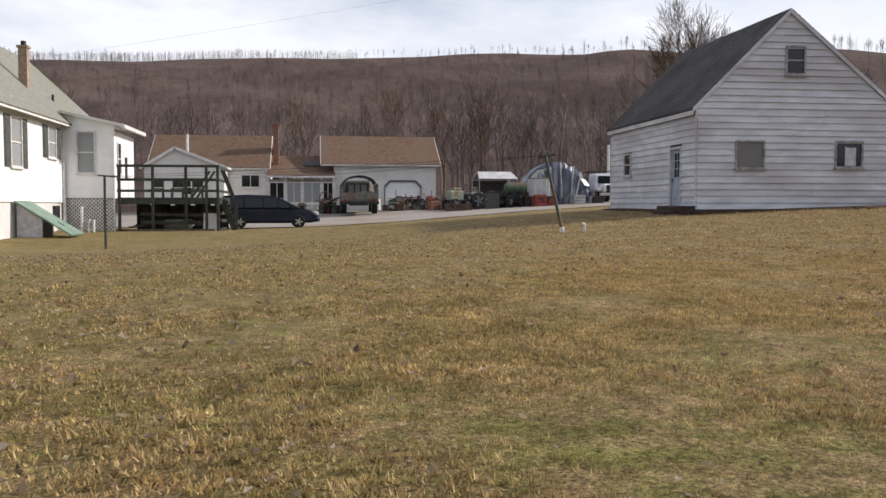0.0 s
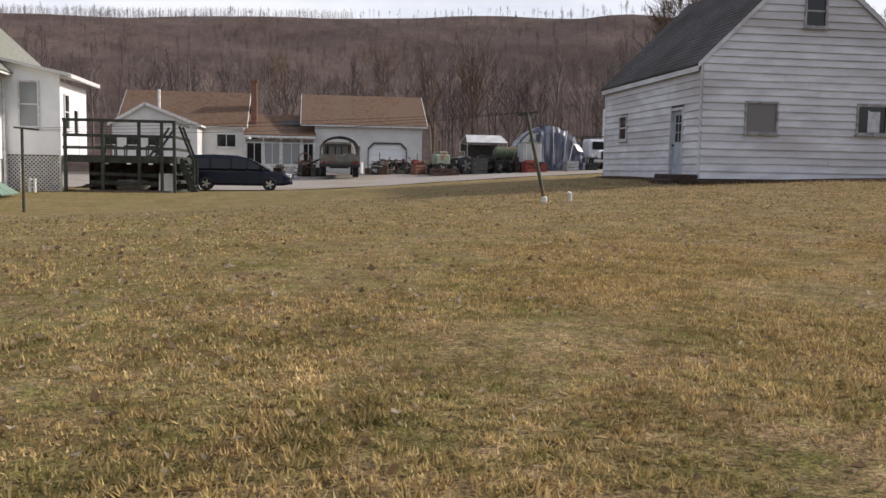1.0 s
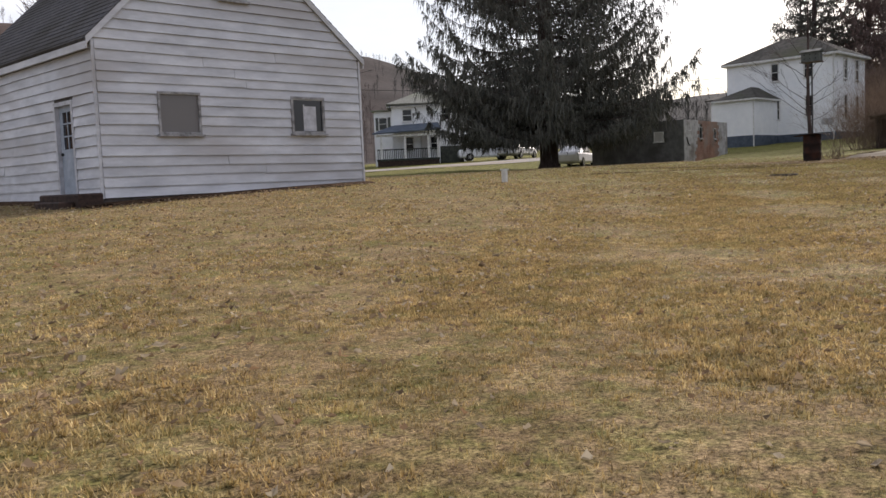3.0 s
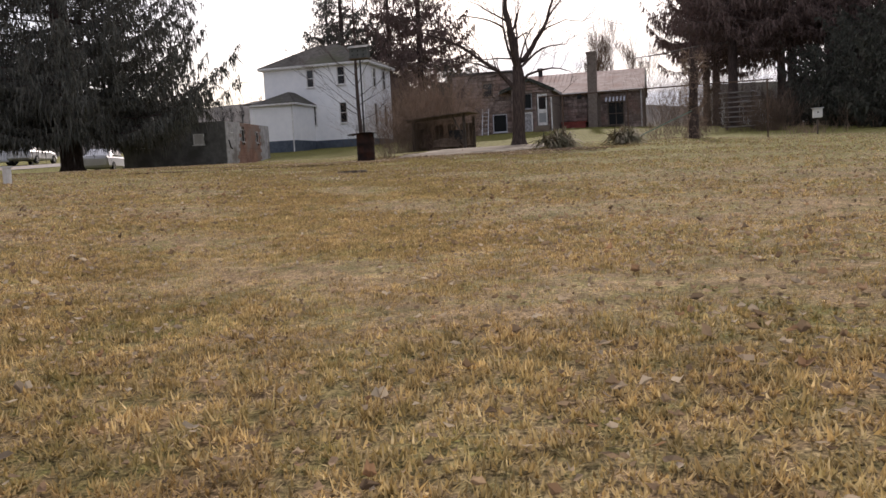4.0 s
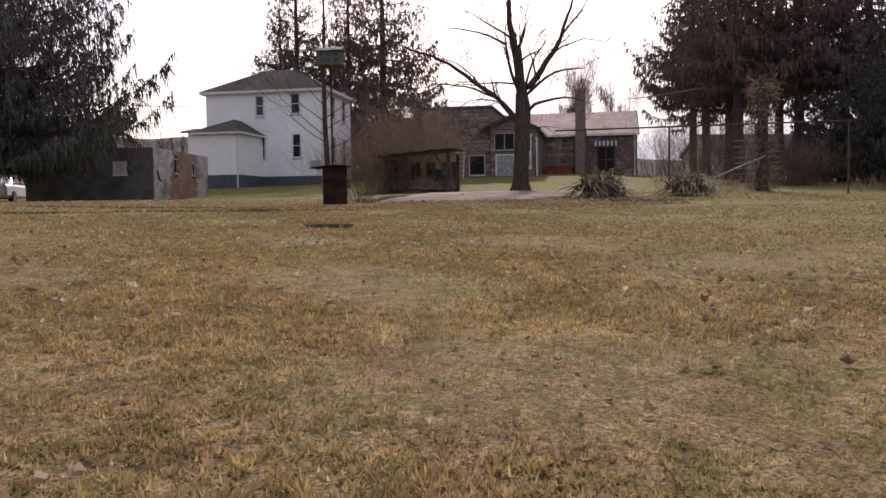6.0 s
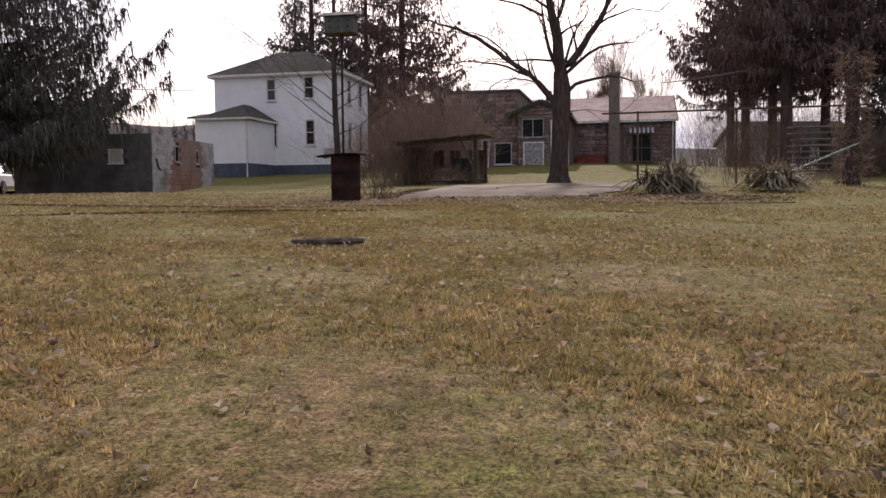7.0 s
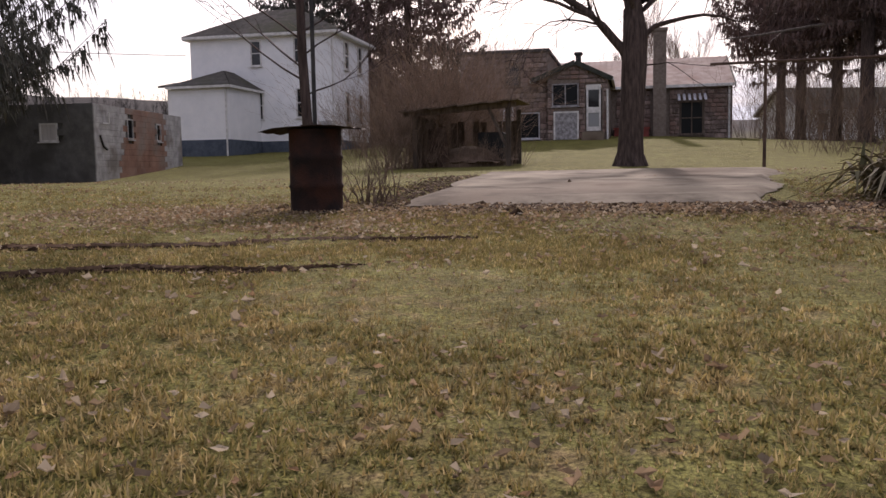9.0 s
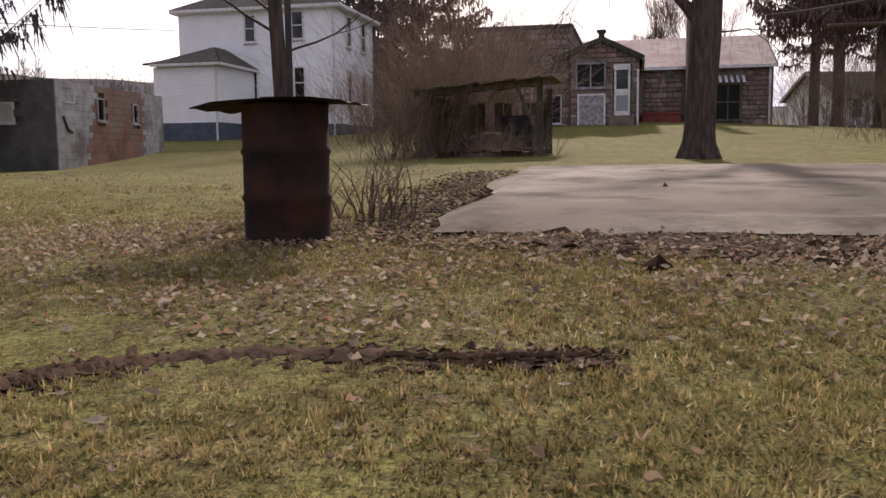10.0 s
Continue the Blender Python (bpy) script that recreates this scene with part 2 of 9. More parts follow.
M["needles"] = island_mat("dark spruce needles", [(0.059, 0.061, 0.055), (0.088, 0.09, 0.078), (0.132, 0.129, 0.107), (0.1, 0.09, 0.078)])
M["needles_dark"] = island_mat("nearly black evergreen needles", [(0.034, 0.038, 0.031), (0.064, 0.069, 0.055), (0.098, 0.1, 0.077), (0.069, 0.059, 0.051)])
M["needles_brown"] = island_mat("brownish larch and spruce sprays", [(0.086, 0.061, 0.054), (0.149, 0.101, 0.09), (0.201, 0.138, 0.121), (0.109, 0.09, 0.074)])
M["forest"] = island_mat("bare winter woods", [(0.105, 0.082, 0.074), (0.145, 0.115, 0.104), (0.19, 0.155, 0.142), (0.12, 0.092, 0.080)])
# same bare trees, darkened in colour for the ridge seen against the sun
M["forest_backlit"] = island_mat("backlit woods on the far ridge", [(0.030, 0.032, 0.032), (0.045, 0.044, 0.044), (0.060, 0.052, 0.050), (0.036, 0.040, 0.036)])
M["dark_step"] = mat("dark stained timber", (0.018, 0.011, 0.009), (0.060, 0.036, 0.028), 8, 0.8, 0.3)
M["door_blue"] = mat("faded blue-grey door paint", (0.26, 0.30, 0.36), (0.40, 0.44, 0.51), 4, 0.55, 0.15)
M["yucca"] = island_mat("dry yucca leaves", [(0.075, 0.078, 0.042), (0.20, 0.165, 0.105), (0.34, 0.29, 0.20), (0.11, 0.105, 0.055), (0.42, 0.36, 0.26), (0.15, 0.12, 0.075)])
GRASS = [(0.605, 0.448, 0.208), (0.429, 0.297, 0.125), (0.77, 0.605, 0.319), (0.528, 0.383, 0.173), (0.275, 0.178, 0.076), (0.704, 0.545, 0.266), (0.165, 0.106, 0.048), (0.814, 0.659, 0.367)]
GREEN = [(0.208, 0.194, 0.065), (0.32, 0.267, 0.101), (0.177, 0.17, 0.054), (0.428, 0.348, 0.158), (0.186, 0.17, 0.057), (0.551, 0.437, 0.218), (0.118, 0.101, 0.039), (0.675, 0.546, 0.296)]
M["grass"] = island_mat("dry winter grass", GRASS, patch=(GREEN, 0.34, 0.74), trans=0.3)
M["leaf"] = island_mat("fallen brown leaves", [(0.202, 0.145, 0.092), (0.37, 0.273, 0.172), (0.106, 0.075, 0.048), (0.493, 0.422, 0.317), (0.176, 0.119, 0.07), (0.405, 0.334, 0.238), (0.29, 0.18, 0.101), (0.132, 0.101, 0.07)], rough=1.0, trans=0.42)
M["gravel"] = mat("pale gravel drive", (0.20, 0.18, 0.16), (0.33, 0.30, 0.27), 6, 0.95, 0.4, (0.24, 0.19, 0.14), 0.3, fine=40)
M["soil"] = mat("crumbled brown soil and litter", (0.055, 0.036, 0.025), (0.165, 0.115, 0.080), 9, 0.95, 0.8, (0.10, 0.075, 0.045), 2.0, fine=25, spec=0.04)
M["dirt"] = mat("dark bare soil", (0.03, 0.019, 0.012), (0.095, 0.060, 0.038), 6, 0.95, 0.8, fine=25, spec=0.03)
M["van_paint"] = mat("dark blue car paint", (0.003, 0.004, 0.012), (0.005, 0.007, 0.018), 2, 0.22, 0.0, spec=0.25)
M["car_white"] = mat("white car paint", (0.62, 0.63, 0.65), (0.72, 0.72, 0.74), 2, 0.25, 0.0, spec=0.6)
M["truck_paint"] = mat("dull olive grey paint", (0.09, 0.09, 0.075), (0.20, 0.19, 0.165), 3, 0.6, 0.1, (0.14, 0.085, 0.055), 1.2)
M["rubber"] = mat("black rubber", (0.010, 0.010, 0.011), (0.022, 0.022, 0.023), 8, 0.85, 0.2)
M["chrome"] = mat("bright wheel metal", (0.42, 0.42, 0.43), (0.60, 0.60, 0.61), 6, 0.3, 0.0, metal=0.9)
M["black"] = mat("black painted iron", (0.012, 0.012, 0.013), (0.04, 0.037, 0.034), 6, 0.6, 0.1)
M["pole_green"] = mat("dark green pole paint with rust", (0.02, 0.028, 0.02), (0.06, 0.065, 0.045), 8, 0.6, 0.2, (0.12, 0.06, 0.03), 3)
M["door_green"] = mat("faded green cellar door", (0.13, 0.20, 0.15), (0.22, 0.30, 0.24), 3, 0.6, 0.15)
M["shutter"] = mat("dark grey shutters", (0.05, 0.055, 0.05), (0.10, 0.105, 0.095), 5, 0.6, 0.1)
M["tarp"] = mat("clouded tarpaulin", (0.035, 0.042, 0.07), (0.40, 0.42, 0.46), 1.3, 0.35, 0.2, (0.07, 0.08, 0.12), 0.8, stretch=(2.6, 1, 0.16), spec=0.5, lo=0.45, hi=0.62)
M["tarp_white"] = mat("white plastic sheet", (0.36, 0.36, 0.35), (0.54, 0.54, 0.53), 1.5, 0.4, 0.2, spec=0.5)
M["red_paint"] = mat("faded red paint", (0.15, 0.03, 0.025), (0.27, 0.06, 0.045), 4, 0.6, 0.1)
M["orange_paint"] = mat("orange paint", (0.15, 0.070, 0.045), (0.24, 0.115, 0.075), 4, 0.6, 0.1)
M["green_paint"] = mat("dull green machine paint", (0.045, 0.07, 0.04), (0.11, 0.14, 0.085), 4, 0.6, 0.1, (0.13, 0.07, 0.04), 2)
M["green_pale"] = mat("faded pale green paint", (0.16, 0.20, 0.15), (0.28, 0.33, 0.26), 3, 0.6, 0.1, (0.17, 0.11, 0.07), 1.8)
M["bare_metal"] = mat("galvanised metal", (0.34, 0.34, 0.34), (0.52, 0.52, 0.52), 4, 0.45, 0.1, metal=0.6)
M["glass"] = glass_mat("dark window glass", (0.012, 0.013, 0.015))
M["glass_dim"] = glass_mat("dull old window glass", (0.010, 0.012, 0.013), 0.3)
M["glass_dim"].node_tree.nodes["Principled BSDF"].inputs["Specular IOR Level"].default_value = 0.12
M["glass_dark"] = glass_mat("dark tinted car glass", (0.008, 0.009, 0.012), 0.25)
# grey pane: the reflection on the glass is part of its base colour
M["glass_grey"] = glass_mat("grey pane with painted reflection", (0.16, 0.15, 0.15), 0.35)
M["glass_blue"] = glass_mat("curtained window glass", (0.26, 0.275, 0.28), 0.12)
M["curtain"] = mat("pale curtain", (0.42, 0.40, 0.39), (0.56, 0.54, 0.52), 3, 0.9, 0.1, stretch=(6, 6, 0.5))
M["window_worn"] = mat("dark weathered window frame", (0.15, 0.145, 0.145), (0.40, 0.39, 0.40), 7, 0.8, 0.3)
M["window_grey"] = mat("grey weathered sash paint", (0.36, 0.36, 0.385), (0.56, 0.56, 0.60), 6, 0.7, 0.2)
M["lamp_red"] = glass_mat("red lamp glass", (0.30, 0.01, 0.01))
M["lamp_clear"] = glass_mat("clear lamp glass", (0.6, 0.6, 0.6))


def ground_material():
    m = bpy.data.materials.new("winter lawn and hillside")
    m.use_nodes = True
    n, l = m.node_tree.nodes, m.node_tree.links
    b = n["Principled BSDF"]
    geo = n.new("ShaderNodeNewGeometry")

    def noise_ramp(scale, lo, hi, c1, c2, detail=8, rough=0.65, stretch=None):
        nz = n.new("ShaderNodeTexNoise")
        nz.inputs["Scale"].default_value, nz.inputs["Detail"].default_value, nz.inputs["Roughness"].default_value = scale, detail, rough
        src = geo.outputs["Position"]
        if stretch:
            mp = n.new("ShaderNodeMapping")
            mp.inputs["Scale"].default_value = stretch
            l.new(src, mp.inputs["Vector"])
            src = mp.outputs["Vector"]
        l.new(src, nz.inputs["Vector"])
        r = n.new("ShaderNodeValToRGB")
        r.color_ramp.elements[0].position, r.color_ramp.elements[1].position = lo, hi
        r.color_ramp.elements[0].color, r.color_ramp.elements[1].color = (*c1, 1), (*c2, 1)
        l.new(nz.outputs["Fac"], r.inputs["Fac"])
        return r.outputs["Color"]

    def mix(f, a, c, kind='MIX'):
        x = n.new("ShaderNodeMix")
        x.data_type, x.blend_type = 'RGBA', kind
        if isinstance(f, float):
            x.inputs[0].default_value = f
        else:
            l.new(f, x.inputs[0])
        l.new(a, x.inputs[6])
        l.new(c, x.inputs[7])
        return x.outputs[2]
    dry = noise_ramp(70, 0.36, 0.64, (0.085, 0.055, 0.029), (0.475, 0.352, 0.200))
    green = noise_ramp(70, 0.36, 0.64, (0.056, 0.056, 0.018), (0.275, 0.268, 0.082))
    where = greener(n, l, geo, 0.34, 0.74)
    lawn = mix(where, dry, green)
    lawn = tufts(n, l, geo, lawn)
    woods = noise_ramp(0.16, 0.32, 0.68, (0.046, 0.033, 0.028), (0.110, 0.080, 0.069), 10, 0.78, (0.8, 0.30, 0.5))
    crowns = noise_ramp(1.1, 0.30, 0.70, (0.62, 0.60, 0.60), (1.36, 1.34, 1.32), 6, 0.75, (1, 0.35, 0.3))
    drifts = noise_ramp(0.022, 0.36, 0.64, (0.80, 0.78, 0.78), (1.16, 1.18, 1.18), 4, 0.6)
    woods = mix(1.0, mix(1.0, woods, crowns, 'MULTIPLY'), drifts, 'MULTIPLY')
    # hillside towards the sun: its backlit darkness is put into the ground colour
    backlit_woods = noise_ramp(0.16, 0.32, 0.68, (0.022, 0.022, 0.022), (0.050, 0.046, 0.045), 10, 0.78, (1, 1, 0.35))
    sp = n.new("ShaderNodeSeparateXYZ")
    l.new(geo.outputs["Position"], sp.inputs["Vector"])
    side = n.new("ShaderNodeMath")
    side.operation, side.inputs[1].default_value = 'MULTIPLY', -0.80
    l.new(sp.outputs["Y"], side.inputs[0])
    east = n.new("ShaderNodeMath")
    east.operation = 'ADD'
    l.new(side.outputs[0], east.inputs[0])
    l.new(sp.outputs["X"], east.inputs[1])
    er = n.new("ShaderNodeMapRange")
    er.inputs["From Min"].default_value, er.inputs["From Max"].default_value = -30.0, 40.0
    l.new(east.outputs[0], er.inputs["Value"])
    woods = mix(er.outputs[0], woods, backlit_woods)
    sep = n.new("ShaderNodeSeparateXYZ")
    l.new(geo.outputs["Position"], sep.inputs["Vector"])
    mr = n.new("ShaderNodeMapRange")
    mr.inputs["From Min"].default_value, mr.inputs["From Max"].default_value = 4.0, 9.0
    l.new(sep.outputs["Z"], mr.inputs["Value"])
    my = n.new("ShaderNodeMapRange")
    my.inputs["From Min"].default_value, my.inputs["From Max"].default_value = 75.0, 80.0
    l.new(sep.outputs["Y"], my.inputs["Value"])
    mm = n.new("ShaderNodeMath")
    mm.operation = 'MAXIMUM'
    l.new(mr.outputs["Result"], mm.inputs[0])
    l.new(my.outputs["Result"], mm.inputs[1])
    l.new(mix(mm.outputs["Value"], lawn, woods), b.inputs["Base Color"])
    b.inputs["Roughness"].default_value = 0.95
    b.inputs["Specular IOR Level"].default_value = 0.1
    nz = n.new("ShaderNodeTexNoise")
    nz.inputs["Scale"].default_value, nz.inputs["Detail"].default_value, nz.inputs["Roughness"].default_value = 28, 8, 0.7
    l.new(geo.outputs["Position"], nz.inputs["Vector"])
    bp = n.new("ShaderNodeBump")
    bp.inputs["Strength"].default_value, bp.inputs["Distance"].default_value = 0.8, 0.05
    l.new(nz.outputs["Fac"], bp.inputs["Height"])
    l.new(bp.outputs["Normal"], b.inputs["Normal"])
    return m


M["ground"] = ground_material()


# ---- helpers for building ----
def hz(x, y):
    """Height of the lawn and the yard, without the hills."""
    x = np.clip(np.asarray(x, float), -35, 86)
    y = np.clip(np.asarray(y, float), -28, 80)
    u, v = (x - 20) / 40, (y - 20) / 40
    z = 1.361 + 1.051 * u + 0.357 * v + 0.309 * u * u + 0.116 * u * v + 0.011 * v * v
    for a, c, s, k in ((15, 30, 9, 0.305), (13, 12, 7, -0.441), (-7, 27, 8, -0.53), (50, 33, 9, -0.209), (66, 17, 8, 0.636), (-3, 52, 10, -0.788), (33, 20.6, 2.6, -0.10), (24.5, 16.5, 4, -0.075), (47.5, 34.5, 5, -0.27), (42, 16, 3.5, 0.10), (48.5, 41.0, 3.8, -0.34)):
        z = z + k * np.exp(-((x - a) ** 2 + (y - c) ** 2) / (2 * s * s))
    bank = np.clip((x - 29.8) / 2.2, 0, 1) * np.clip((41 - x) / 3, 0, 1) * np.clip((18.6 - y) / 1.2, 0, 1) * np.clip((y - 7) / 3, 0, 1)
    flat = 1.67 + 0.35 * np.clip((x - 32.3) / 7.3, 0, 1)
    return z * (1 - bank) + np.maximum(z, flat) * bank


def hg(x, y):
    return float(hz(x, y))


def thing(name, loc, label, category, group="", kind="", rz=0.0):
    e = new(name)
    e.empty_display_size = 0.2
    e.matrix_world = pose(*loc, 0, 0, rz)
    return tagged(e, label, category, group, kind)


def link(name, me, material, parent=None, label=""):
    if material is not None and not me.materials:
        me.materials.append(material)
    ob = new(name, me)
    if parent is not None:
        ob.parent = parent
    if label:
        ob["label"] = label
    return ob


def part(name, bm, material, parent=None, label="", smooth=False):
    me = bpy.data.meshes.new(name)
    bmesh.ops.recalc_face_normals(bm, faces=bm.faces)
    bm.to_mesh(me)
    bm.free()
    if smooth:
        me.polygons.foreach_set("use_smooth", [True] * len(me.polygons))
    return link(name, me, material, parent, label)


def raw(name, verts, faces, material, parent=None, label="", smooth=False):
    """A mesh from arrays: verts (n, 3), faces (m, 3 or 4)."""
    verts, faces = np.asarray(verts, np.float32), np.asarray(faces, np.int32)
    me = bpy.data.meshes.new(name)
    k = faces.shape[1]
    me.vertices.add(len(verts))
    me.vertices.foreach_set("co", verts.ravel())
    me.loops.add(faces.size)
    me.loops.foreach_set("vertex_index", faces.ravel())
    me.polygons.add(len(faces))
    me.polygons.foreach_set("loop_start", np.arange(0, faces.size, k, dtype=np.int32))
    me.polygons.foreach_set("use_smooth", np.full(len(faces), smooth))
    me.update(calc_edges=True)
    me.validate()
    return link(name, me, material, parent, label)


def B():
    return bmesh.new()


def box(bm, x0, y0, z0, x1, y1, z1, bevel=0.0):
    vs = [bm.verts.new((x, y, z)) for x in (x0, x1) for y in (y0, y1) for z in (z0, z1)]
    fs = [bm.faces.new([vs[i] for i in f]) for f in ((0, 1, 3, 2), (4, 6, 7, 5), (0, 4, 5, 1), (2, 3, 7, 6), (0, 2, 6, 4), (1, 5, 7, 3))]
    if bevel:
        es = list({e for f in fs for e in f.edges})
        bmesh.ops.bevel(bm, geom=es, offset=bevel, segments=1, affect='EDGES')
    return bm


def bar(bm, p, q, w, h=None):
    """A square bar from p to q."""
    p, q = Vector(p), Vector(q)
    h = h or w
    d = (q - p).normalized()
    s = d.cross(Vector((0, 0, 1)))
    s = s.normalized() if s.length > 1e-4 else Vector((1, 0, 0))
    u = s.cross(d)
    vs = []
    for c in (p, q):
        for a, b_ in ((-1, -1), (1, -1), (1, 1), (-1, 1)):
            vs.append(bm.verts.new(c + s * (a * w / 2) + u * (b_ * h / 2)))
    for f in ((3, 2, 1, 0), (4, 5, 6, 7), (0, 1, 5, 4), (1, 2, 6, 5), (2, 3, 7, 6), (3, 0, 4, 7)):
        bm.faces.new([vs[i] for i in f])
    return bm


def tube(bm, p, q, r0, r1, n=8, caps=True):
    p, q = Vector(p), Vector(q)
    d = (q - p).normalized()
    s = d.orthogonal().normalized()
    u = d.cross(s)
    rings = []
    for c, r in ((p, r0), (q, r1)):
        rings.append([bm.verts.new(c + (s * math.cos(2 * math.pi * i / n) + u * math.sin(2 * math.pi * i / n)) * r) for i in range(n)])
    for i in range(n):
        bm.faces.new((rings[0][i], rings[0][(i + 1) % n], rings[1][(i + 1) % n], rings[1][i]))
    if caps:
        bm.faces.new(rings[0][::-1])
        bm.faces.new(rings[1])
    return bm


def slab(bm, pts, t):
    """A flat plate: a polygon and its copy pushed t along its normal."""
    ps = [Vector(p) for p in pts]
    n = (ps[1] - ps[0]).cross(ps[2] - ps[0]).normalized() * t
    a = [bm.verts.new(p) for p in ps]
    c = [bm.verts.new(p + n) for p in ps]
    k = len(ps)
    bm.faces.new(a[::-1])
    bm.faces.new(c)
    for i in range(k):
        bm.faces.new((a[i], a[(i + 1) % k], c[(i + 1) % k], c[i]))
    return bm


def spin(bm, profile, n=24, at=(0, 0)):
    """A turned body round the z axis from (r, z) pairs."""
    rings = [[bm.verts.new((at[0] + r * math.cos(2 * math.pi * i / n), at[1] + r * math.sin(2 * math.pi * i / n), z)) for i in range(n)] for r, z in profile]
    for a, c in zip(rings, rings[1:]):
        for i in range(n):
            bm.faces.new((a[i], a[(i + 1) % n], c[(i + 1) % n], c[i]))
    bm.faces.new(rings[0][::-1])
    bm.faces.new(rings[-1])
    return bm


def holed(bm, axis, at, depth, a0, a1, z0, z1, holes):
    """One wall plate with rectangular holes (a0, z0, a1, z1). axis 'x': it runs along x at y = at; axis 'y': along y at x = at."""
    aa = sorted({a0, a1, *[h[0] for h in holes], *[h[2] for h in holes]})
    zz = sorted({z0, z1, *[h[1] for h in holes], *[h[3] for h in holes]})
    made = {}

    def vert(i, j, k):
        if (i, j, k) not in made:
            d = at + depth * k
            made[i, j, k] = bm.verts.new((aa[i], d, zz[j]) if axis == 'x' else (d, aa[i], zz[j]))
        return made[i, j, k]
    na, nz_ = len(aa) - 1, len(zz) - 1
    solid = {(i, j) for i in range(na) for j in range(nz_)
             if not any(h[0] <= (aa[i] + aa[i + 1]) / 2 <= h[2] and h[1] <= (zz[j] + zz[j + 1]) / 2 <= h[3] for h in holes)}
    for i, j in solid:
        for k in (0, 1):
            bm.faces.new([vert(*c, k) for c in ((i, j), (i + 1, j), (i + 1, j + 1), (i, j + 1))])
        for di, dj, c0, c1 in ((-1, 0, (i, j), (i, j + 1)), (1, 0, (i + 1, j), (i + 1, j + 1)), (0, -1, (i, j), (i + 1, j)), (0, 1, (i, j + 1), (i + 1, j + 1))):
            if (i + di, j + dj) not in solid:
                bm.faces.new((vert(*c0, 0), vert(*c1, 0), vert(*c1, 1), vert(*c0, 1)))
    return bm


def window(parent, axis, at, out, a0, z0, a1, z1, glass="glass", frame="trim", rail=True, mull=0, name="window", label="", fw=0.07, deep=0.07):
    """A window in a wall: frame, sill, panes. out: -1 or 1, the side that it faces."""
    e = new(name)
    e.parent = parent
    if label:
        e["label"] = label

    def bx(bm, p, s, q, t, d0, d1):
        lo, hi = sorted((at + out * d0, at + out * d1))
        return box(bm, p, lo, s, q, hi, t) if axis == 'x' else box(bm, lo, p, s, hi, q, t)
    bm = B()
    bx(bm, a0, z0, a0 + fw, z1, -0.02, deep)
    bx(bm, a1 - fw, z0, a1, z1, -0.02, deep)
    bx(bm, a0 + fw, z1 - fw, a1 - fw, z1, -0.02, deep)
    bx(bm, a0 + fw, z0, a1 - fw, z0 + fw, -0.02, deep)
    if rail:
        zm = (z0 + z1) / 2
        bx(bm, a0 + fw, zm - 0.025, a1 - fw, zm + 0.025, -0.01, deep * 0.7)
    for i in range(mull):
        c = a0 + (a1 - a0) * (i + 1) / (mull + 1)
        bx(bm, c - 0.025, z0 + fw, c + 0.025, z1 - fw, -0.01, deep * 0.65)
    part("window_frame", bm, M[frame], e)
    part("window_sill", bx(B(), a0 - 0.05, z0 - 0.05, a1 + 0.05, z0 - 0.004, -0.02, deep + 0.05), M[frame], e)
    zs = [z0 + fw, (z0 + z1) / 2, z1 - fw] if rail else [z0 + fw, z1 - fw]
    for s, t in zip(zs, zs[1:]):
        part("pane", bx(B(), a0 + fw, s, a1 - fw, t, 0.0, 0.02), M[glass], e)
    return e


def piece(name, me, parent, loc, scale=(1, 1, 1), rz=0.0):
    ob = new(name, me)
    ob.parent = parent
    ob.matrix_local = Matrix.LocRotScale(Vector(loc), Euler((0, 0, rz)), Vector(scale))
    return ob


def block_mesh(name, material, rounding=0.12):
    """A unit block with worn edges, shared by many pieces."""
    bm = B()
    box(bm, -0.5, -0.5, -0.5, 0.5, 0.5, 0.5)
    bmesh.ops.bevel(bm, geom=list(bm.edges), offset=rounding, segments=1, affect='EDGES')
    bmesh.ops.recalc_face_normals(bm, faces=bm.faces)
    me = bpy.data.meshes.new(name)
    bm.to_mesh(me)
    bm.free()
    me.materials.append(material)
    return me


# ---- ground, hills and drive ----
def crest(az):
    """The height in degrees of the wooded ridge, by the direction from +y towards +x."""
    return np.interp(az, [-180, -100, -50, -19, -6, 9, 20, 34, 41, 46, 50, 55, 62, 75, 100, 140, 180],
                     [3.0, 5.0, 8.8, 9.2, 10.0, 10.1, 9.9, 9.0, 8.2, 6.7, 5.3, 4.8, 4.6, 3.6, 3.2, 3.2, 3.4])


def hill(x, y):
    dx, dy = np.asarray(x, float) - 3, np.asarray(y, float) - 5
    r = np.hypot(dx, dy)
    az = np.degrees(np.arctan2(dx, dy))
    top = 430 * np.tan(np.radians(crest(az))) - 6
    rise = np.clip((r - 118) / 300, 0, 1)
    lump = 5.0 * np.sin(dx * 0.021 + 1.3) * np.sin(dy * 0.017) + 2.0 * np.sin(dx * 0.07) * np.sin(dy * 0.06 + 1)
    z = (top * (0.72 * rise + 0.28 * rise * rise * (3 - 2 * rise))) + lump * np.clip(rise * 4, 0, 1) * np.clip((1 - rise) * 5, 0, 1)
    return np.where(r > 418, top - (r - 418) * 0.05, z)


def ground_height(x, y):
    return hz(x, y) + hill(x, y)


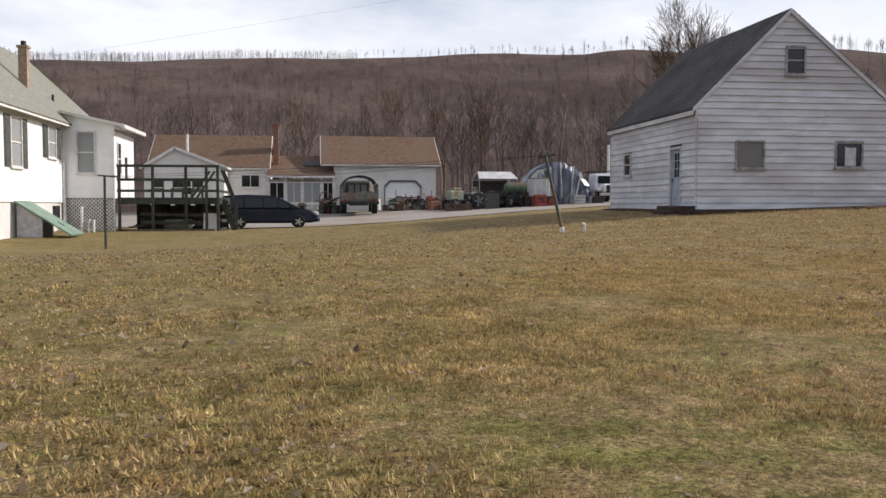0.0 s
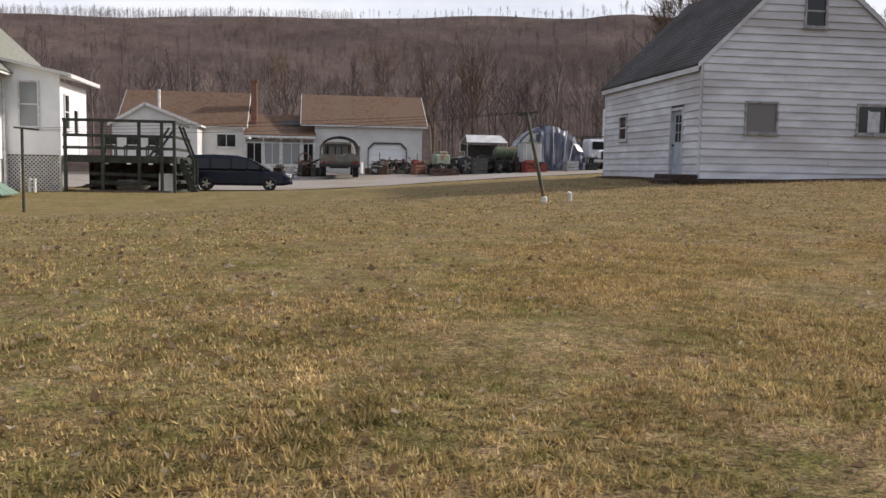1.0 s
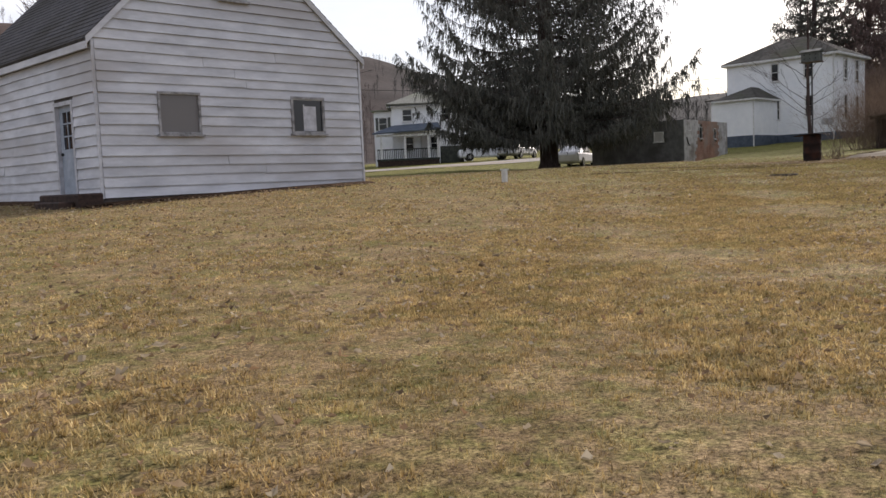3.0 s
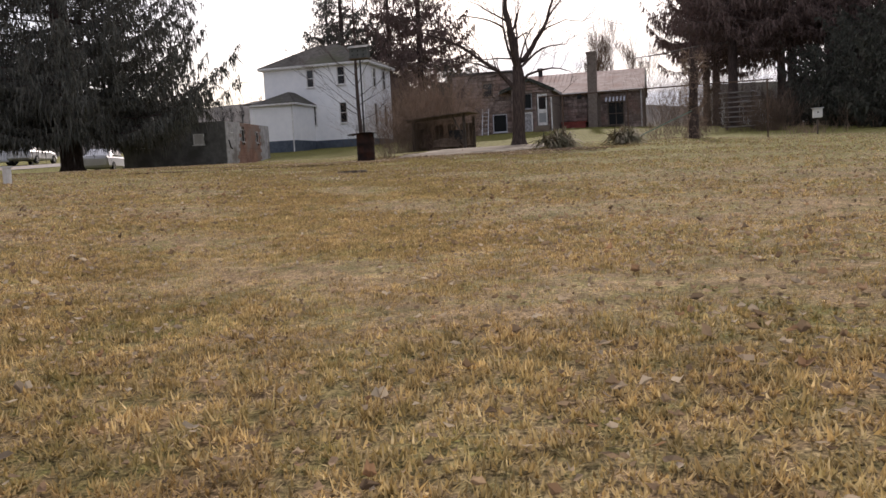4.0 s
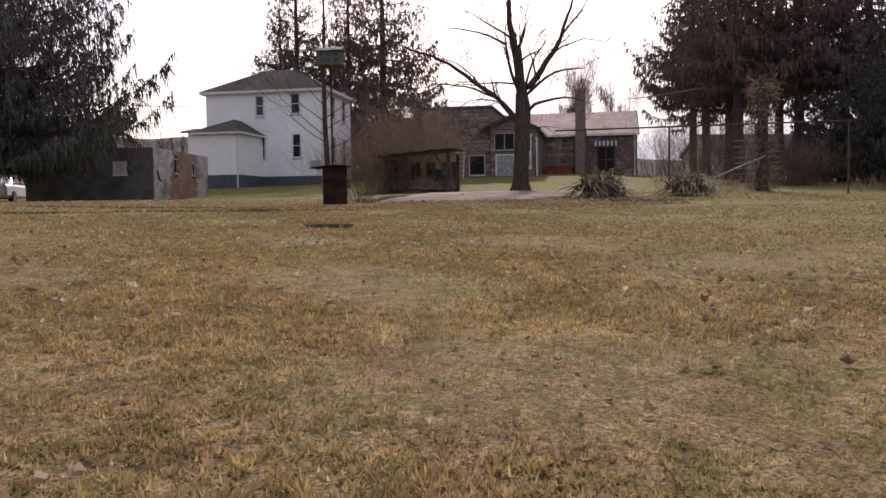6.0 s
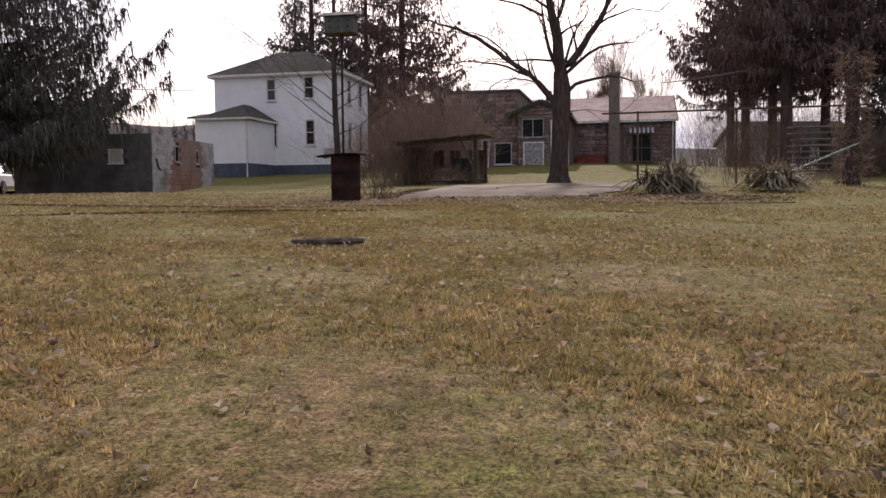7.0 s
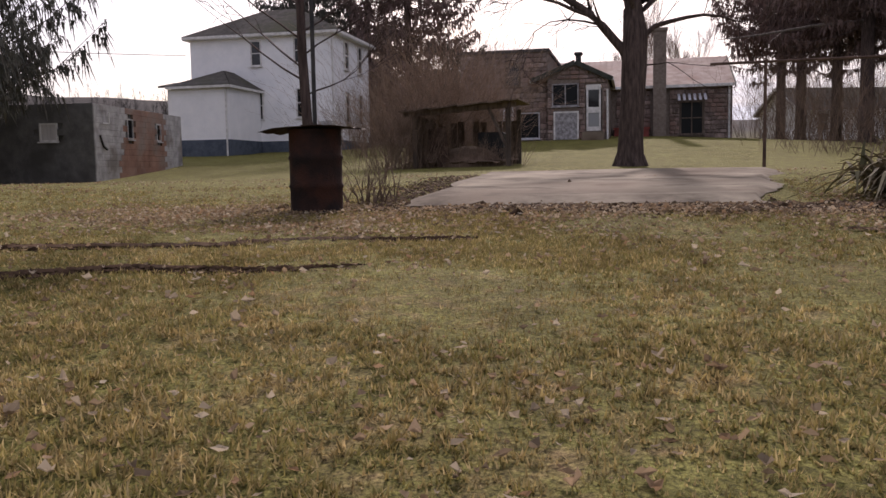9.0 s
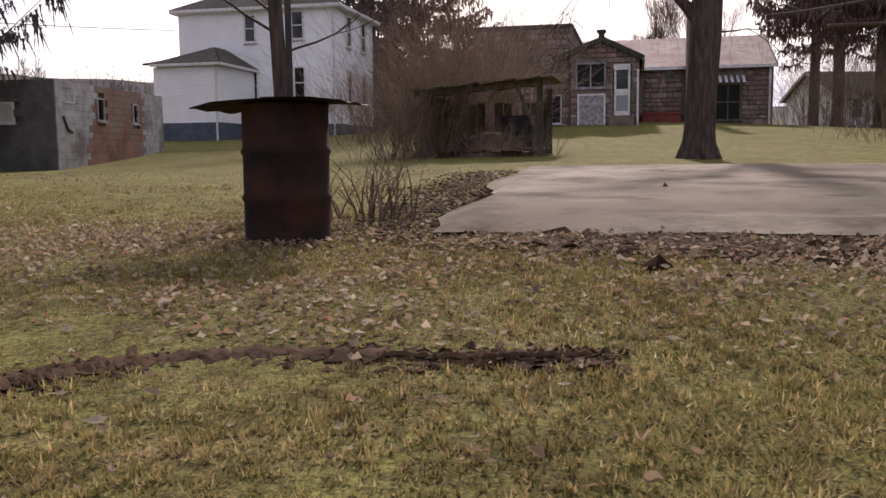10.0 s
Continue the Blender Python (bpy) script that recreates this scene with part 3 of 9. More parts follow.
def build_ground():
    core = np.arange(-40, 96.01, 0.8)
    fan = np.cumsum(0.9 * 1.075 ** np.arange(60))
    fan = fan[fan < 1500]
    xs = np.concatenate([core[0] - fan[::-1], core, core[-1] + fan])
    X, Y = np.meshgrid(xs, xs, indexing="ij")
    Z = ground_height(X, Y)
    Z = Z + 0.02 * np.sin(X * 1.7 + 2 * np.sin(Y * 0.6)) * np.sin(Y * 1.3 + X * 0.4)
    k = len(xs)
    i = np.arange(k * k).reshape(k, k)
    f = np.stack([i[:-1, :-1], i[1:, :-1], i[1:, 1:], i[:-1, 1:]], -1).reshape(-1, 4)
    ob = raw("ground", np.stack([X, Y, Z], -1).reshape(-1, 3), f, M["ground"])
    ob.data.polygons.foreach_set("use_smooth", [True] * len(f))
    tagged(ob, "dry tan and olive winter lawn rising to brown wooded hills", "ground", kind="structure")


build_ground()


def sheet(name, rows, lift, material, label, category, kind="structure"):
    """A thin sheet over the ground: rows of (x, y) points."""
    v = [(x, y, hg(x, y) + lift) for r in rows for x, y in r]
    w = len(rows[0])
    f = [(a * w + c, a * w + c + 1, (a + 1) * w + c + 1, (a + 1) * w + c) for a in range(len(rows) - 1) for c in range(w - 1)]
    return tagged(raw(name, v, f, material, smooth=True), label, category, kind=kind)


drive_rows = [[(x, 47.4 + 0.26 * (x + 12) + (71.5 - 47.4 - 0.26 * (x + 12)) * k / 8 + 0.25 * math.sin(x * 1.1) * (k == 0)) for k in range(9)] for x in np.linspace(-30, 40, 90)]
sheet("road", drive_rows, 0.035, M["gravel"], "pale gravel drive in front of the workshop", "road")
lane = [[(x + 6 * k / 3 * 0.6, 45 + 0.35 * (58 - x) + 4.5 * k / 3) for k in range(4)] for x in np.linspace(24, 74, 60)]
sheet("road.001", lane, 0.03, M["gravel"], "narrow pale gravel lane beyond the spruce", "road")


# ---- white sided garage ----
GX0, GX1, GY0, GY1 = 11.22, 18.40, 25.70, 34.05
G_EAVE, G_APEX, G_MID, G_FOOT = 4.84, 8.00, 14.44, 1.50


def garage():
    g = thing("garage", (0, 0, 0), "weathered white clapboard garage with steep dark shingle roof on the lawn", "garage")
    w1, w2, wg = (12.58, 2.83, 13.62, 3.77), (16.14, 2.87, 17.17, 3.79), (14.30, 5.95, 15.02, 6.92)
    bm = B()
    holed(bm, 'x', GY0, 0.12, GX0, GX1, 1.0, G_EAVE, [w1, w2])
    wd = 0.12
    for x0, x1 in ((GX0, wg[0]), (wg[2], GX1)):      # gable, either side of the upper window
        pts = [(x0, GY0, G_EAVE), (x1, GY0, G_EAVE)]
        if x0 == GX0:
            pts += [(x1, GY0, G_EAVE + (x1 - GX0) / (G_MID - GX0) * (G_APEX - G_EAVE)), ]
        else:
            pts += [(x0, GY0, G_EAVE + (GX1 - x0) / (GX1 - G_MID) * (G_APEX - G_EAVE)), ]
        slab(bm, pts, -wd)
    box(bm, wg[0], GY0, G_EAVE, wg[2], GY0 + wd, wg[1])
    zl = G_EAVE + (wg[0] - GX0) / (G_MID - GX0) * (G_APEX - G_EAVE)
    zr = G_EAVE + (GX1 - wg[2]) / (GX1 - G_MID) * (G_APEX - G_EAVE)
    slab(bm, [(wg[0], GY0, wg[3]), (wg[2], GY0, wg[3]), (wg[2], GY0, zr), (G_MID, GY0, G_APEX), (wg[0], GY0, zl)], -wd)
    part("wall", bm, M["siding_dark"], g)
    door, w0 = (26.80, 1.60, 27.80, 3.64), (31.62, 2.78, 32.42, 3.68)
    part("wall", holed(B(), 'y', GX0, 0.12, GY0 + 0.12, GY1, 1.0, G_EAVE, [door, w0]), M["siding_dark"], g)
    part("wall", box(B(), GX1 - 0.12, GY0 + 0.12, 1.0, GX1, GY1, G_EAVE), M["siding"], g)
    bm = box(B(), GX0 + 0.12, GY1 - 0.12, 1.0, GX1 - 0.12, GY1, G_EAVE)
    slab(bm, [(GX0, GY1, G_EAVE), (GX1, GY1, G_EAVE), (G_MID, GY1, G_APEX)], -0.12)
    part("wall", bm, M["siding"], g)
    part("floor", box(B(), GX0 + 0.12, GY0 + 0.12, 1.50, GX1 - 0.12, GY1 - 0.12, 1.58), M["concrete"], g)
    # roof: two slopes with a little overhang, ragged shingle courses
    over, y0, y1 = 0.16, GY0 - 0.07, GY1 + 0.12
    for s, xe in ((-1, GX0), (1, GX1)):
        k = (G_APEX - G_EAVE) / abs(G_MID - xe)
        xo, zo = xe + s * over, G_EAVE - over * k
        bm = B()
        pts = [(xo, y0, zo + 0.05), (xo, y1, zo + 0.05), (G_MID, y1, G_APEX + 0.05), (G_MID, y0, G_APEX + 0.05)]
        slab(bm, pts if s > 0 else pts[::-1], 0.07)
        part("roof", bm, M["shingle"], g)
        n = 24
        for i in range(n):                          # shingle courses, each a shallow step
            f0, f1 = i / n, (i + 1.15) / n
            f1 = min(f1, 1)
            a = (xo + (G_MID - xo) * f0, zo + (G_APEX - zo) * f0)
            c = (xo + (G_MID - xo) * f1, zo + (G_APEX - zo) * f1)
            up = 0.128
            bm = B()
            pts = [(a[0], y0 - 0.02, a[1] + up + 0.02), (a[0], y1, a[1] + up + 0.02), (c[0], y1, c[1] + up), (c[0], y0 - 0.02, c[1] + up)]
            slab(bm, pts if s > 0 else pts[::-1], 0.016)
            part("shingle_course", bm, M["shingle"], g)
        bm = B()                                    # eave board
        box(bm, min(xo, xo - s * 0.03), y0, zo - 0.10, max(xo, xo - s * 0.03), y1, zo + 0.07)
        part("fascia", bm, M["siding"], g, "worn white eave board")
        bm = B()                                    # rake board
        lo_, hi_ = -0.02, 0.135
        slab(bm, [(xo, y0 - 0.024, zo + lo_), (xo, y0 - 0.024, zo + hi_), (G_MID, y0 - 0.024, G_APEX + hi_), (G_MID, y0 - 0.024, G_APEX + lo_)], -0.028 * s)
        part("rake_board", bm, M["siding"], g)
        bm = B()                                    # soffit under the rake
        pts = [(xo, y0 + 0.03, zo), (xo, GY0, zo), (G_MID, GY0, G_APEX), (G_MID, y0 + 0.03, G_APEX)]
        slab(bm, pts if s > 0 else pts[::-1], 0.012)
        part("soffit", bm, M["siding"], g)
    rnd = random.Random(5)

    def plank(axis, at, out, a0, a1, z, h, skew=0.0, cut0=0.0, cut1=0.0):
        """One lapped board: thick at its lower edge. cut0, cut1: how far its top ends draw in (gable)."""
        t0, t1 = rnd.uniform(0.034, 0.050), 0.008
        sag = skew + rnd.uniform(-0.020, 0.020)
        z += rnd.uniform(-0.007, 0.007)
        pr = [(t0, z - 0.022), (t1, z + h)]
        bm = B()
        vs = []
        for j, (a, dz) in enumerate(((a0, 0.0), ((a0 + a1) / 2, sag * 0.6), (a1, sag))):
            for i, (t, zz) in enumerate(pr):
                ac = a + ((cut0 if j == 0 else -cut1 if j == 2 else 0.0) if i == 1 else 0.0)
                for dep in (0.0, t):
                    p = (ac, at + out * dep, zz + dz) if axis == 'x' else (at + out * dep, ac, zz + dz)
                    vs.append(bm.verts.new(p))
        for j in (0, 4):
            a, c = vs[j:j + 4], vs[j + 4:j + 8]
            for f in ((0, 1), (1, 3), (3, 2), (2, 0)):
                fc = bm.faces.new((a[f[0]], a[f[1]], c[f[1]], c[f[0]]))
                fc.material_index = int(f == (0, 1))       # the butt edge, coloured dark as the lap's shadow line
        bm.faces.new(vs[0:2] + [vs[3], vs[2]])
        bm.faces.new(vs[8:10] + [vs[11], vs[10]])
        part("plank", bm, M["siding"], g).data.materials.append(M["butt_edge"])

    def course(axis, at, out, lo, hi, z, h, holes, gable=False):
        spans = [(lo, hi)]
        for hl in holes:
            if hl[1] - 0.03 < z + h / 2 < hl[3] + 0.03:
                spans = [s for p, q in spans for s in ((p, min(q, hl[0])), (max(p, hl[2]), q)) if s[1] - s[0] > 0.08]
        for p, q in spans:
            if not gable and q - p > 4.5 and rnd.random() < 0.7:      # a butt joint
                c = p + (q - p) * rnd.uniform(0.3, 0.7)
                parts_ = [(p, c - 0.004), (c + 0.004, q)]
            else:
                parts_ = [(p, q)]
            for a, c in parts_:
                yield a, c
    h = 0.2225
    z = G_FOOT
    while z < G_APEX - 0.15:
        zt = min(z + h, G_APEX)
        if z + h <= G_EAVE + 0.02:
            lo, hi, c0, c1 = GX0 + 0.035, GX1 - 0.03, 0, 0
        else:
            kl, kr = (G_MID - GX0) / (G_APEX - G_EAVE), (GX1 - G_MID) / (G_APEX - G_EAVE)
            zz = max(z, G_EAVE)
            lo, hi = GX0 + (zz - G_EAVE) * kl, GX1 - (zz - G_EAVE) * kr
            c0, c1 = (zt - zz) * kl, (zt - zz) * kr
            if hi - lo - c0 - c1 < 0.05:
                c0 = c1 = (hi - lo) / 2 - 0.02
        for a, c in course('x', GY0, -1, lo, hi, z, h, [w1, w2, wg], gable=c0 > 0):
            plank('x', GY0, -1, a, c, z, h, 0.0, c0 if a == lo else 0, c1 if c == hi else 0)
        if z + h <= G_EAVE + 0.05:
            for a, c in course('y', GX0, -1, GY0 + 0.02, GY1, z, h, [door, w0]):
                plank('y', GX0, -1, a, c, z, h)
        z += h
    for x, y, c in ((GX0 - 0.045, GY0 - 0.045, 0.06), (GX1 - 0.015, GY0 - 0.045, 0.06), (GX0 - 0.045, GY1 - 0.04, 0.08)):
        part("corner_board", box(B(), x, y, G_FOOT - 0.03, x + c, y + c, G_EAVE - 0.05), M["siding"], g, "white corner board")
    window(g, 'x', GY0, -1, *w1, glass="glass_grey", frame="window_worn", rail=False, fw=0.05, label="square window, the reflection coloured into its grey pane")
    window(g, 'x', GY0, -1, *w2, rail=False, glass="glass", frame="window_worn", fw=0.06, label="square window, its sash slid half open")
    part("sash", box(box(B(), 16.52, GY0 - 0.012, 2.94, 16.56, GY0 - 0.03, 3.60), 16.56, GY0 - 0.012, 2.94, 16.92, GY0 - 0.022, 3.56), M["window_grey"], g, "pale board leaning inside the window")
    window(g, 'x', GY0, -1, *wg, frame="window_worn", fw=0.06, label="narrow double-hung window in the gable")
    window(g, 'y', GX0, -1, w0[0], w0[1], w0[2], w0[3], frame="window_grey", fw=0.06, label="small double-hung side window")
    # door
    d = new("door")
    d.parent = g
    d["label"] = "faded blue-grey half-glazed entrance door, shut"
    bm = holed(B(), 'y', GX0 + 0.045, 0.045, door[0] + 0.09, door[2] - 0.09, door[1], door[3] - 0.09, [(27.05, 2.60, 27.55, 3.42)])
    part("door_leaf", bm, M["door_blue"], d)
    part("pane", box(B(), GX0 + 0.06, 27.05, 2.60, GX0 + 0.075, 27.55, 3.42), M["glass"], d)
    bm = B()
    for zz in (2.87, 3.15):
        box(bm, GX0 + 0.04, 27.05, zz, GX0 + 0.056, 27.55, zz + 0.03)
    box(bm, GX0 + 0.04, 27.285, 2.60, GX0 + 0.056, 27.315, 3.42)
    part("glazing_bar", bm, M["door_blue"], d)
    bm = B()
    box(bm, GX0 - 0.05, door[0], door[1], GX0 + 0.09, door[0] + 0.085, door[3])
    box(bm, GX0 - 0.05, door[2] - 0.085, door[1], GX0 + 0.09, door[2], door[3])
    box(bm, GX0 - 0.05, door[0] + 0.085, door[3] - 0.085, GX0 + 0.09, door[2] - 0.085, door[3])
    part("door_frame", bm, M["window_grey"], d)
    part("knob", spin(B(), [(0.02, 2.46), (0.034, 2.48), (0.034, 2.51), (0.02, 2.53)], 10, (GX0 + 0.02, 27.62)), M["black"], d, "dark door knob")
    return g


garage()
bm = box(B(), 10.62, 25.50, 1.00, 11.15, 27.55, 1.60, 0.03)
box(bm, 10.30, 25.70, 1.00, 10.61, 27.00, 1.45, 0.03)
st = tagged(part("doorstep", bm, M["dark_step"]), "dark stained timber doorstep below the garage door", "step")


# ---- gabled box building, used for the houses ----
def gable_roof(parent, axis, a0, a1, c0, c1, ze, zr, material, over=0.35, t=0.14, name="roof", mid=None, rake="trim"):
    """Two roof slopes; axis is the ridge's direction, a0..a1 along it, c0..c1 across it."""
    m = (c0 + c1) / 2 if mid is None else mid
    for ce, s in ((c0, -1), (c1, 1)):
        k = (zr - ze) / abs(m - ce)
        co, zo = ce + s * over, ze - over * k
        pts = [(a0 - over, co, zo), (a1 + over, co, zo), (a1 + over, m, zr), (a0 - over, m, zr)]
        if axis == 'y':
            pts = [(q, p, z) for p, q, z in pts]
        ps = [Vector(p) for p in pts]
        if (ps[1] - ps[0]).cross(ps[2] - ps[0]).z < 0:
            pts = pts[::-1]
        part(name, slab(B(), pts, t), material, parent)
        e = [(a0 - over, co, zo + t * 0.3), (a1 + over, co, zo + t * 0.3)]
        if axis == 'y':
            e = [(q, p, z) for p, q, z in e]
        part("gutter", bar(B(), e[0], e[1], 0.10, 0.13), M["trim"], parent)
        for a in (a0 - over - 0.02, a1 + over + 0.02):                 # white rake boards
            p, q = (a, co, zo + t * 0.25), (a, m, zr + t * 0.25)
            if axis == 'y':
                p, q = (p[1], p[0], p[2]), (q[1], q[0], q[2])
            part("rake_board", bar(B(), p, q, 0.05, 0.20), M[rake], parent)


def lap_siding(parent, axis, at, out, a0, a1, z0, z1, holes=(), pitch=0.13, material="white_house"):
    """Shallow clapboard courses over a far wall, joined into one part."""
    bm = B()
    z = z0
    while z < z1 - 0.02:
        zt = min(z + pitch, z1)
        spans = [(a0, a1)]
        for hl in holes:
            if hl[1] < (z + zt) / 2 < hl[3]:
                spans = [s for p, q in spans for s in ((p, min(q, hl[0])), (max(p, hl[2]), q)) if s[1] - s[0] > 0.04]
        for p, q in spans:
            v = []
            for a in (p, q):
                for zz, dd in ((z, 0.026), (zt, 0.006)):
                    v.append((a, at + out * dd, zz) if axis == 'x' else (at + out * dd, a, zz))
                v.append((a, at, z) if axis == 'x' else (at, a, z))
            vs = [bm.verts.new(p_) for p_ in v]
            bm.faces.new((vs[0], vs[3], vs[4], vs[1]))
            bm.faces.new((vs[2], vs[5], vs[3], vs[0]))
        z = zt
    ob = part("siding", bm, M[material], parent)
    return ob


# ---- white house with porch and deck ----
def left_house():
    h = thing("house", (0, 0, 0), "white sided bungalow with grey shuttered windows and a shingled roof", "house")
    xw, x2, y0, y1, ze, zf = -12.43, -20.4, 22.0, 47.0, 5.45, 1.75
    wa, wb = (32.65, 3.04, 33.93, 4.97), (37.16, 3.62, 38.33, 4.98)
    wc = (28.0, 3.04, 29.2, 4.97)
    part("wall", holed(B(), 'y', xw - 0.2, 0.2, y0, y1, zf, ze, [wa, wb, wc]), M["white_house"], h)
    lap_siding(h, 'y', xw, 1, y0, y1, zf, ze, [wa, wb, wc])
    bm = box(B(), x2, y0, zf, x2 + 0.2, y1, ze)
    box(bm, x2 + 0.2, y0, zf, xw - 0.2, y0 + 0.2, ze)
    box(bm, x2 + 0.2, y1 - 0.2, zf, xw - 0.2, y1, ze)
    for yy, d in ((y0, -0.2), (y1, 0.2)):
        slab(bm, [(x2, yy, ze), (xw, yy, ze), ((x2 + xw) / 2, yy, 9.15)], d)
    part("wall", bm, M["white_house"], h)
    part("foundation", box(B(), x2 + 0.05, y0 + 0.05, -0.2, xw - 0.04, y1 - 0.05, zf), M["white_far"], h, "white painted foundation")
    gable_roof(h, 'y', y0, y1, x2, xw, ze, 9.2, M["shingle_grey"])
    for w in (wa, wb, wc):
        window(h, 'y', xw, 1, *w, glass="glass_blue", label="double-hung window")
        for p in (w[0] - 0.62, w[2] + 0.02):
            sh = part("shutter", box(B(), xw, p, w[1], xw + 0.06, p + 0.60, w[3]), M["shutter"], h, "dark grey louvred shutter")
            for k in range(12):
                zz = w[1] + 0.08 + k * (w[3] - w[1] - 0.16) / 12
                part("slat", box(B(), xw + 0.062, p + 0.07, zz, xw + 0.078, p + 0.53, zz + 0.07), M["shutter"], sh)
    part("downpipe", tube(B(), (xw + 0.08, 39.25, 0.6), (xw + 0.08, 39.25, 5.4), 0.05, 0.05, 8), M["trim"], h)
    part("basement_window", box(B(), xw - 0.03, 37.9, 0.95, xw + 0.02, 38.8, 1.6), M["glass"], h)
    # chimney
    bm = box(B(), -13.86, 38.30, 6.3, -13.50, 38.66, 8.40)
    box(bm, -13.91, 38.25, 8.40, -13.45, 38.71, 8.50)
    part("chimney", bm, M["brick_tan"], h, "tan brick chimney")
    part("flue", tube(B(), (-13.68, 38.48, 8.5), (-13.68, 38.48, 8.70), 0.11, 0.11, 10), M["black"], h)
    part("vent_pipe", tube(B(), (-13.3, 41.2, 6.0), (-13.3, 41.2, 6.75), 0.06, 0.06, 8), M["black"], h)
    # porch room
    yp, xp = 39.42, -10.22
    pw = (-11.84, 3.03, -11.01, 4.95)
    part("porch_wall", holed(B(), 'x', yp, 0.15, xw + 0.01, xp, 1.94, 4.95, [pw]), M["white_house"], h)
    dr, sw = (41.4, 1.97, 42.3, 4.05), (39.9, 3.0, 40.6, 4.5)
    part("porch_wall", holed(B(), 'y', xp - 0.15, 0.15, yp + 0.15, 43.6, 1.94, 4.95, [dr, sw]), M["white_house"], h)
    part("porch_floor", box(B(), xw, yp + 0.15, 1.80, xp - 0.15, 43.6, 1.94), M["concrete"], h)
    slope = [(xw - 0.05, yp - 0.35, 5.72), (xp + 0.45, yp - 0.35, 5.14), (xp + 0.45, 43.9, 5.14), (xw - 0.05, 43.9, 5.72)]
    part("porch_roof", slab(B(), slope, 0.12), M["white_far"], h, "low white edged porch roof")
    part("gutter", bar(B(), (xp + 0.49, yp - 0.36, 5.15), (xp + 0.49, 43.9, 5.15), 0.12, 0.16), M["trim"], h)
    bm = slab(B(), [(xw, yp, 4.95), (xp, yp, 4.95), (xp, yp, 5.26), (xw, yp, 5.70)], -0.15)
    part("porch_gable", bm, M["white_house"], h)
    window(h, 'x', yp, -1, *pw, glass="glass_blue", label="large porch window with pale curtain")
    window(h, 'y', xp, 1, *sw, label="narrow porch side window")
    d = new("door")
    d.parent = h
    d["label"] = "white storm door onto the deck"
    part("door_leaf", box(B(), xp - 0.06, dr[0] + 0.05, dr[1], xp - 0.01, dr[2] - 0.05, dr[3]), M["white_house"], d)
    part("pane", box(B(), xp - 0.01, dr[0] + 0.2, 2.9, xp + 0.004, dr[2] - 0.2, 3.9), M["glass"], d)
    bm = B()                                         # lattice skirt
    for k in range(22):
        a = xw + 0.05 + k * 0.16 - 1.4
        for s in (1, -1):
            p = (a, 0.45) if s > 0 else (a + 1.45, 0.45)
            q = (p[0] + s * 1.45, 1.9)
            lo, hi = xw + 0.05, xp - 0.05
            t0, t1 = 0.0, 1.0
            dx = q[0] - p[0]
            ta, tb = sorted(((lo - p[0]) / dx, (hi - p[0]) / dx))
            t0, t1 = max(0, ta), min(1, tb)
            if t1 - t0 > 0.05:
                bar(bm, (p[0] + dx * t0, yp + 0.03 + 0.012 * s, p[1] + 1.45 * t0), (p[0] + dx * t1, yp + 0.03 + 0.012 * s, p[1] + 1.45 * t1), 0.012, 0.045)
    part("lattice", bm, M["trim"], h, "white lattice skirt below the porch")
    part("lattice_back", box(B(), xw + 0.05, yp + 0.2, 0.1, xp - 0.05, yp + 0.25, 1.9), M["siding_dark"], h)
    for x in (xw + 0.02, xp - 0.08):
        part("skirt_post", box(B(), x, yp - 0.03, 0.2, x + 0.09, yp + 0.06, 1.94), M["trim"], h)


left_house()

# cellar door
cd = thing("cellar_door", (0, 0, 0), "faded green sloping cellar hatch against the house foundation", "door")
for y0_, y1_ in ((32.75, 33.62), (33.66, 34.52)):
    part("leaf", slab(B(), [(-12.36, y0_, 1.74), (-10.35, y0_, 0.46), (-10.35, y1_, 0.46), (-12.36, y1_, 1.74)], 0.06), M["door_green"], cd)
for yy in (33.05, 34.35):
    part("side_wall", slab(B(), [(-12.36, yy, 0.0), (-11.45, yy, 0.0), (-11.45, yy, 1.08), (-12.36, yy, 1.66)], -0.10), M["window_grey"], cd)
part("handle", bar(B(), (-10.8, 33.58, 0.83), (-11.05, 33.58, 0.99), 0.03), M["black"], cd)
for x, y, z1 in ((-11.17, 37.5, 1.50), (-10.88, 37.5, 0.95), (-10.69, 37.5, 0.93)):
    z0 = hg(x, y)
    tagged(part("standpipe", tube(tube(B(), (x, y, z0 - 0.1), (x, y, z1), 0.055, 0.055, 10), (x, y, z1), (x, y, z1 + 0.06), 0.075, 0.075, 10), M["trim"]),
           "white plastic standpipe in the grass by the porch", "pipe", group="standpipes by the porch")


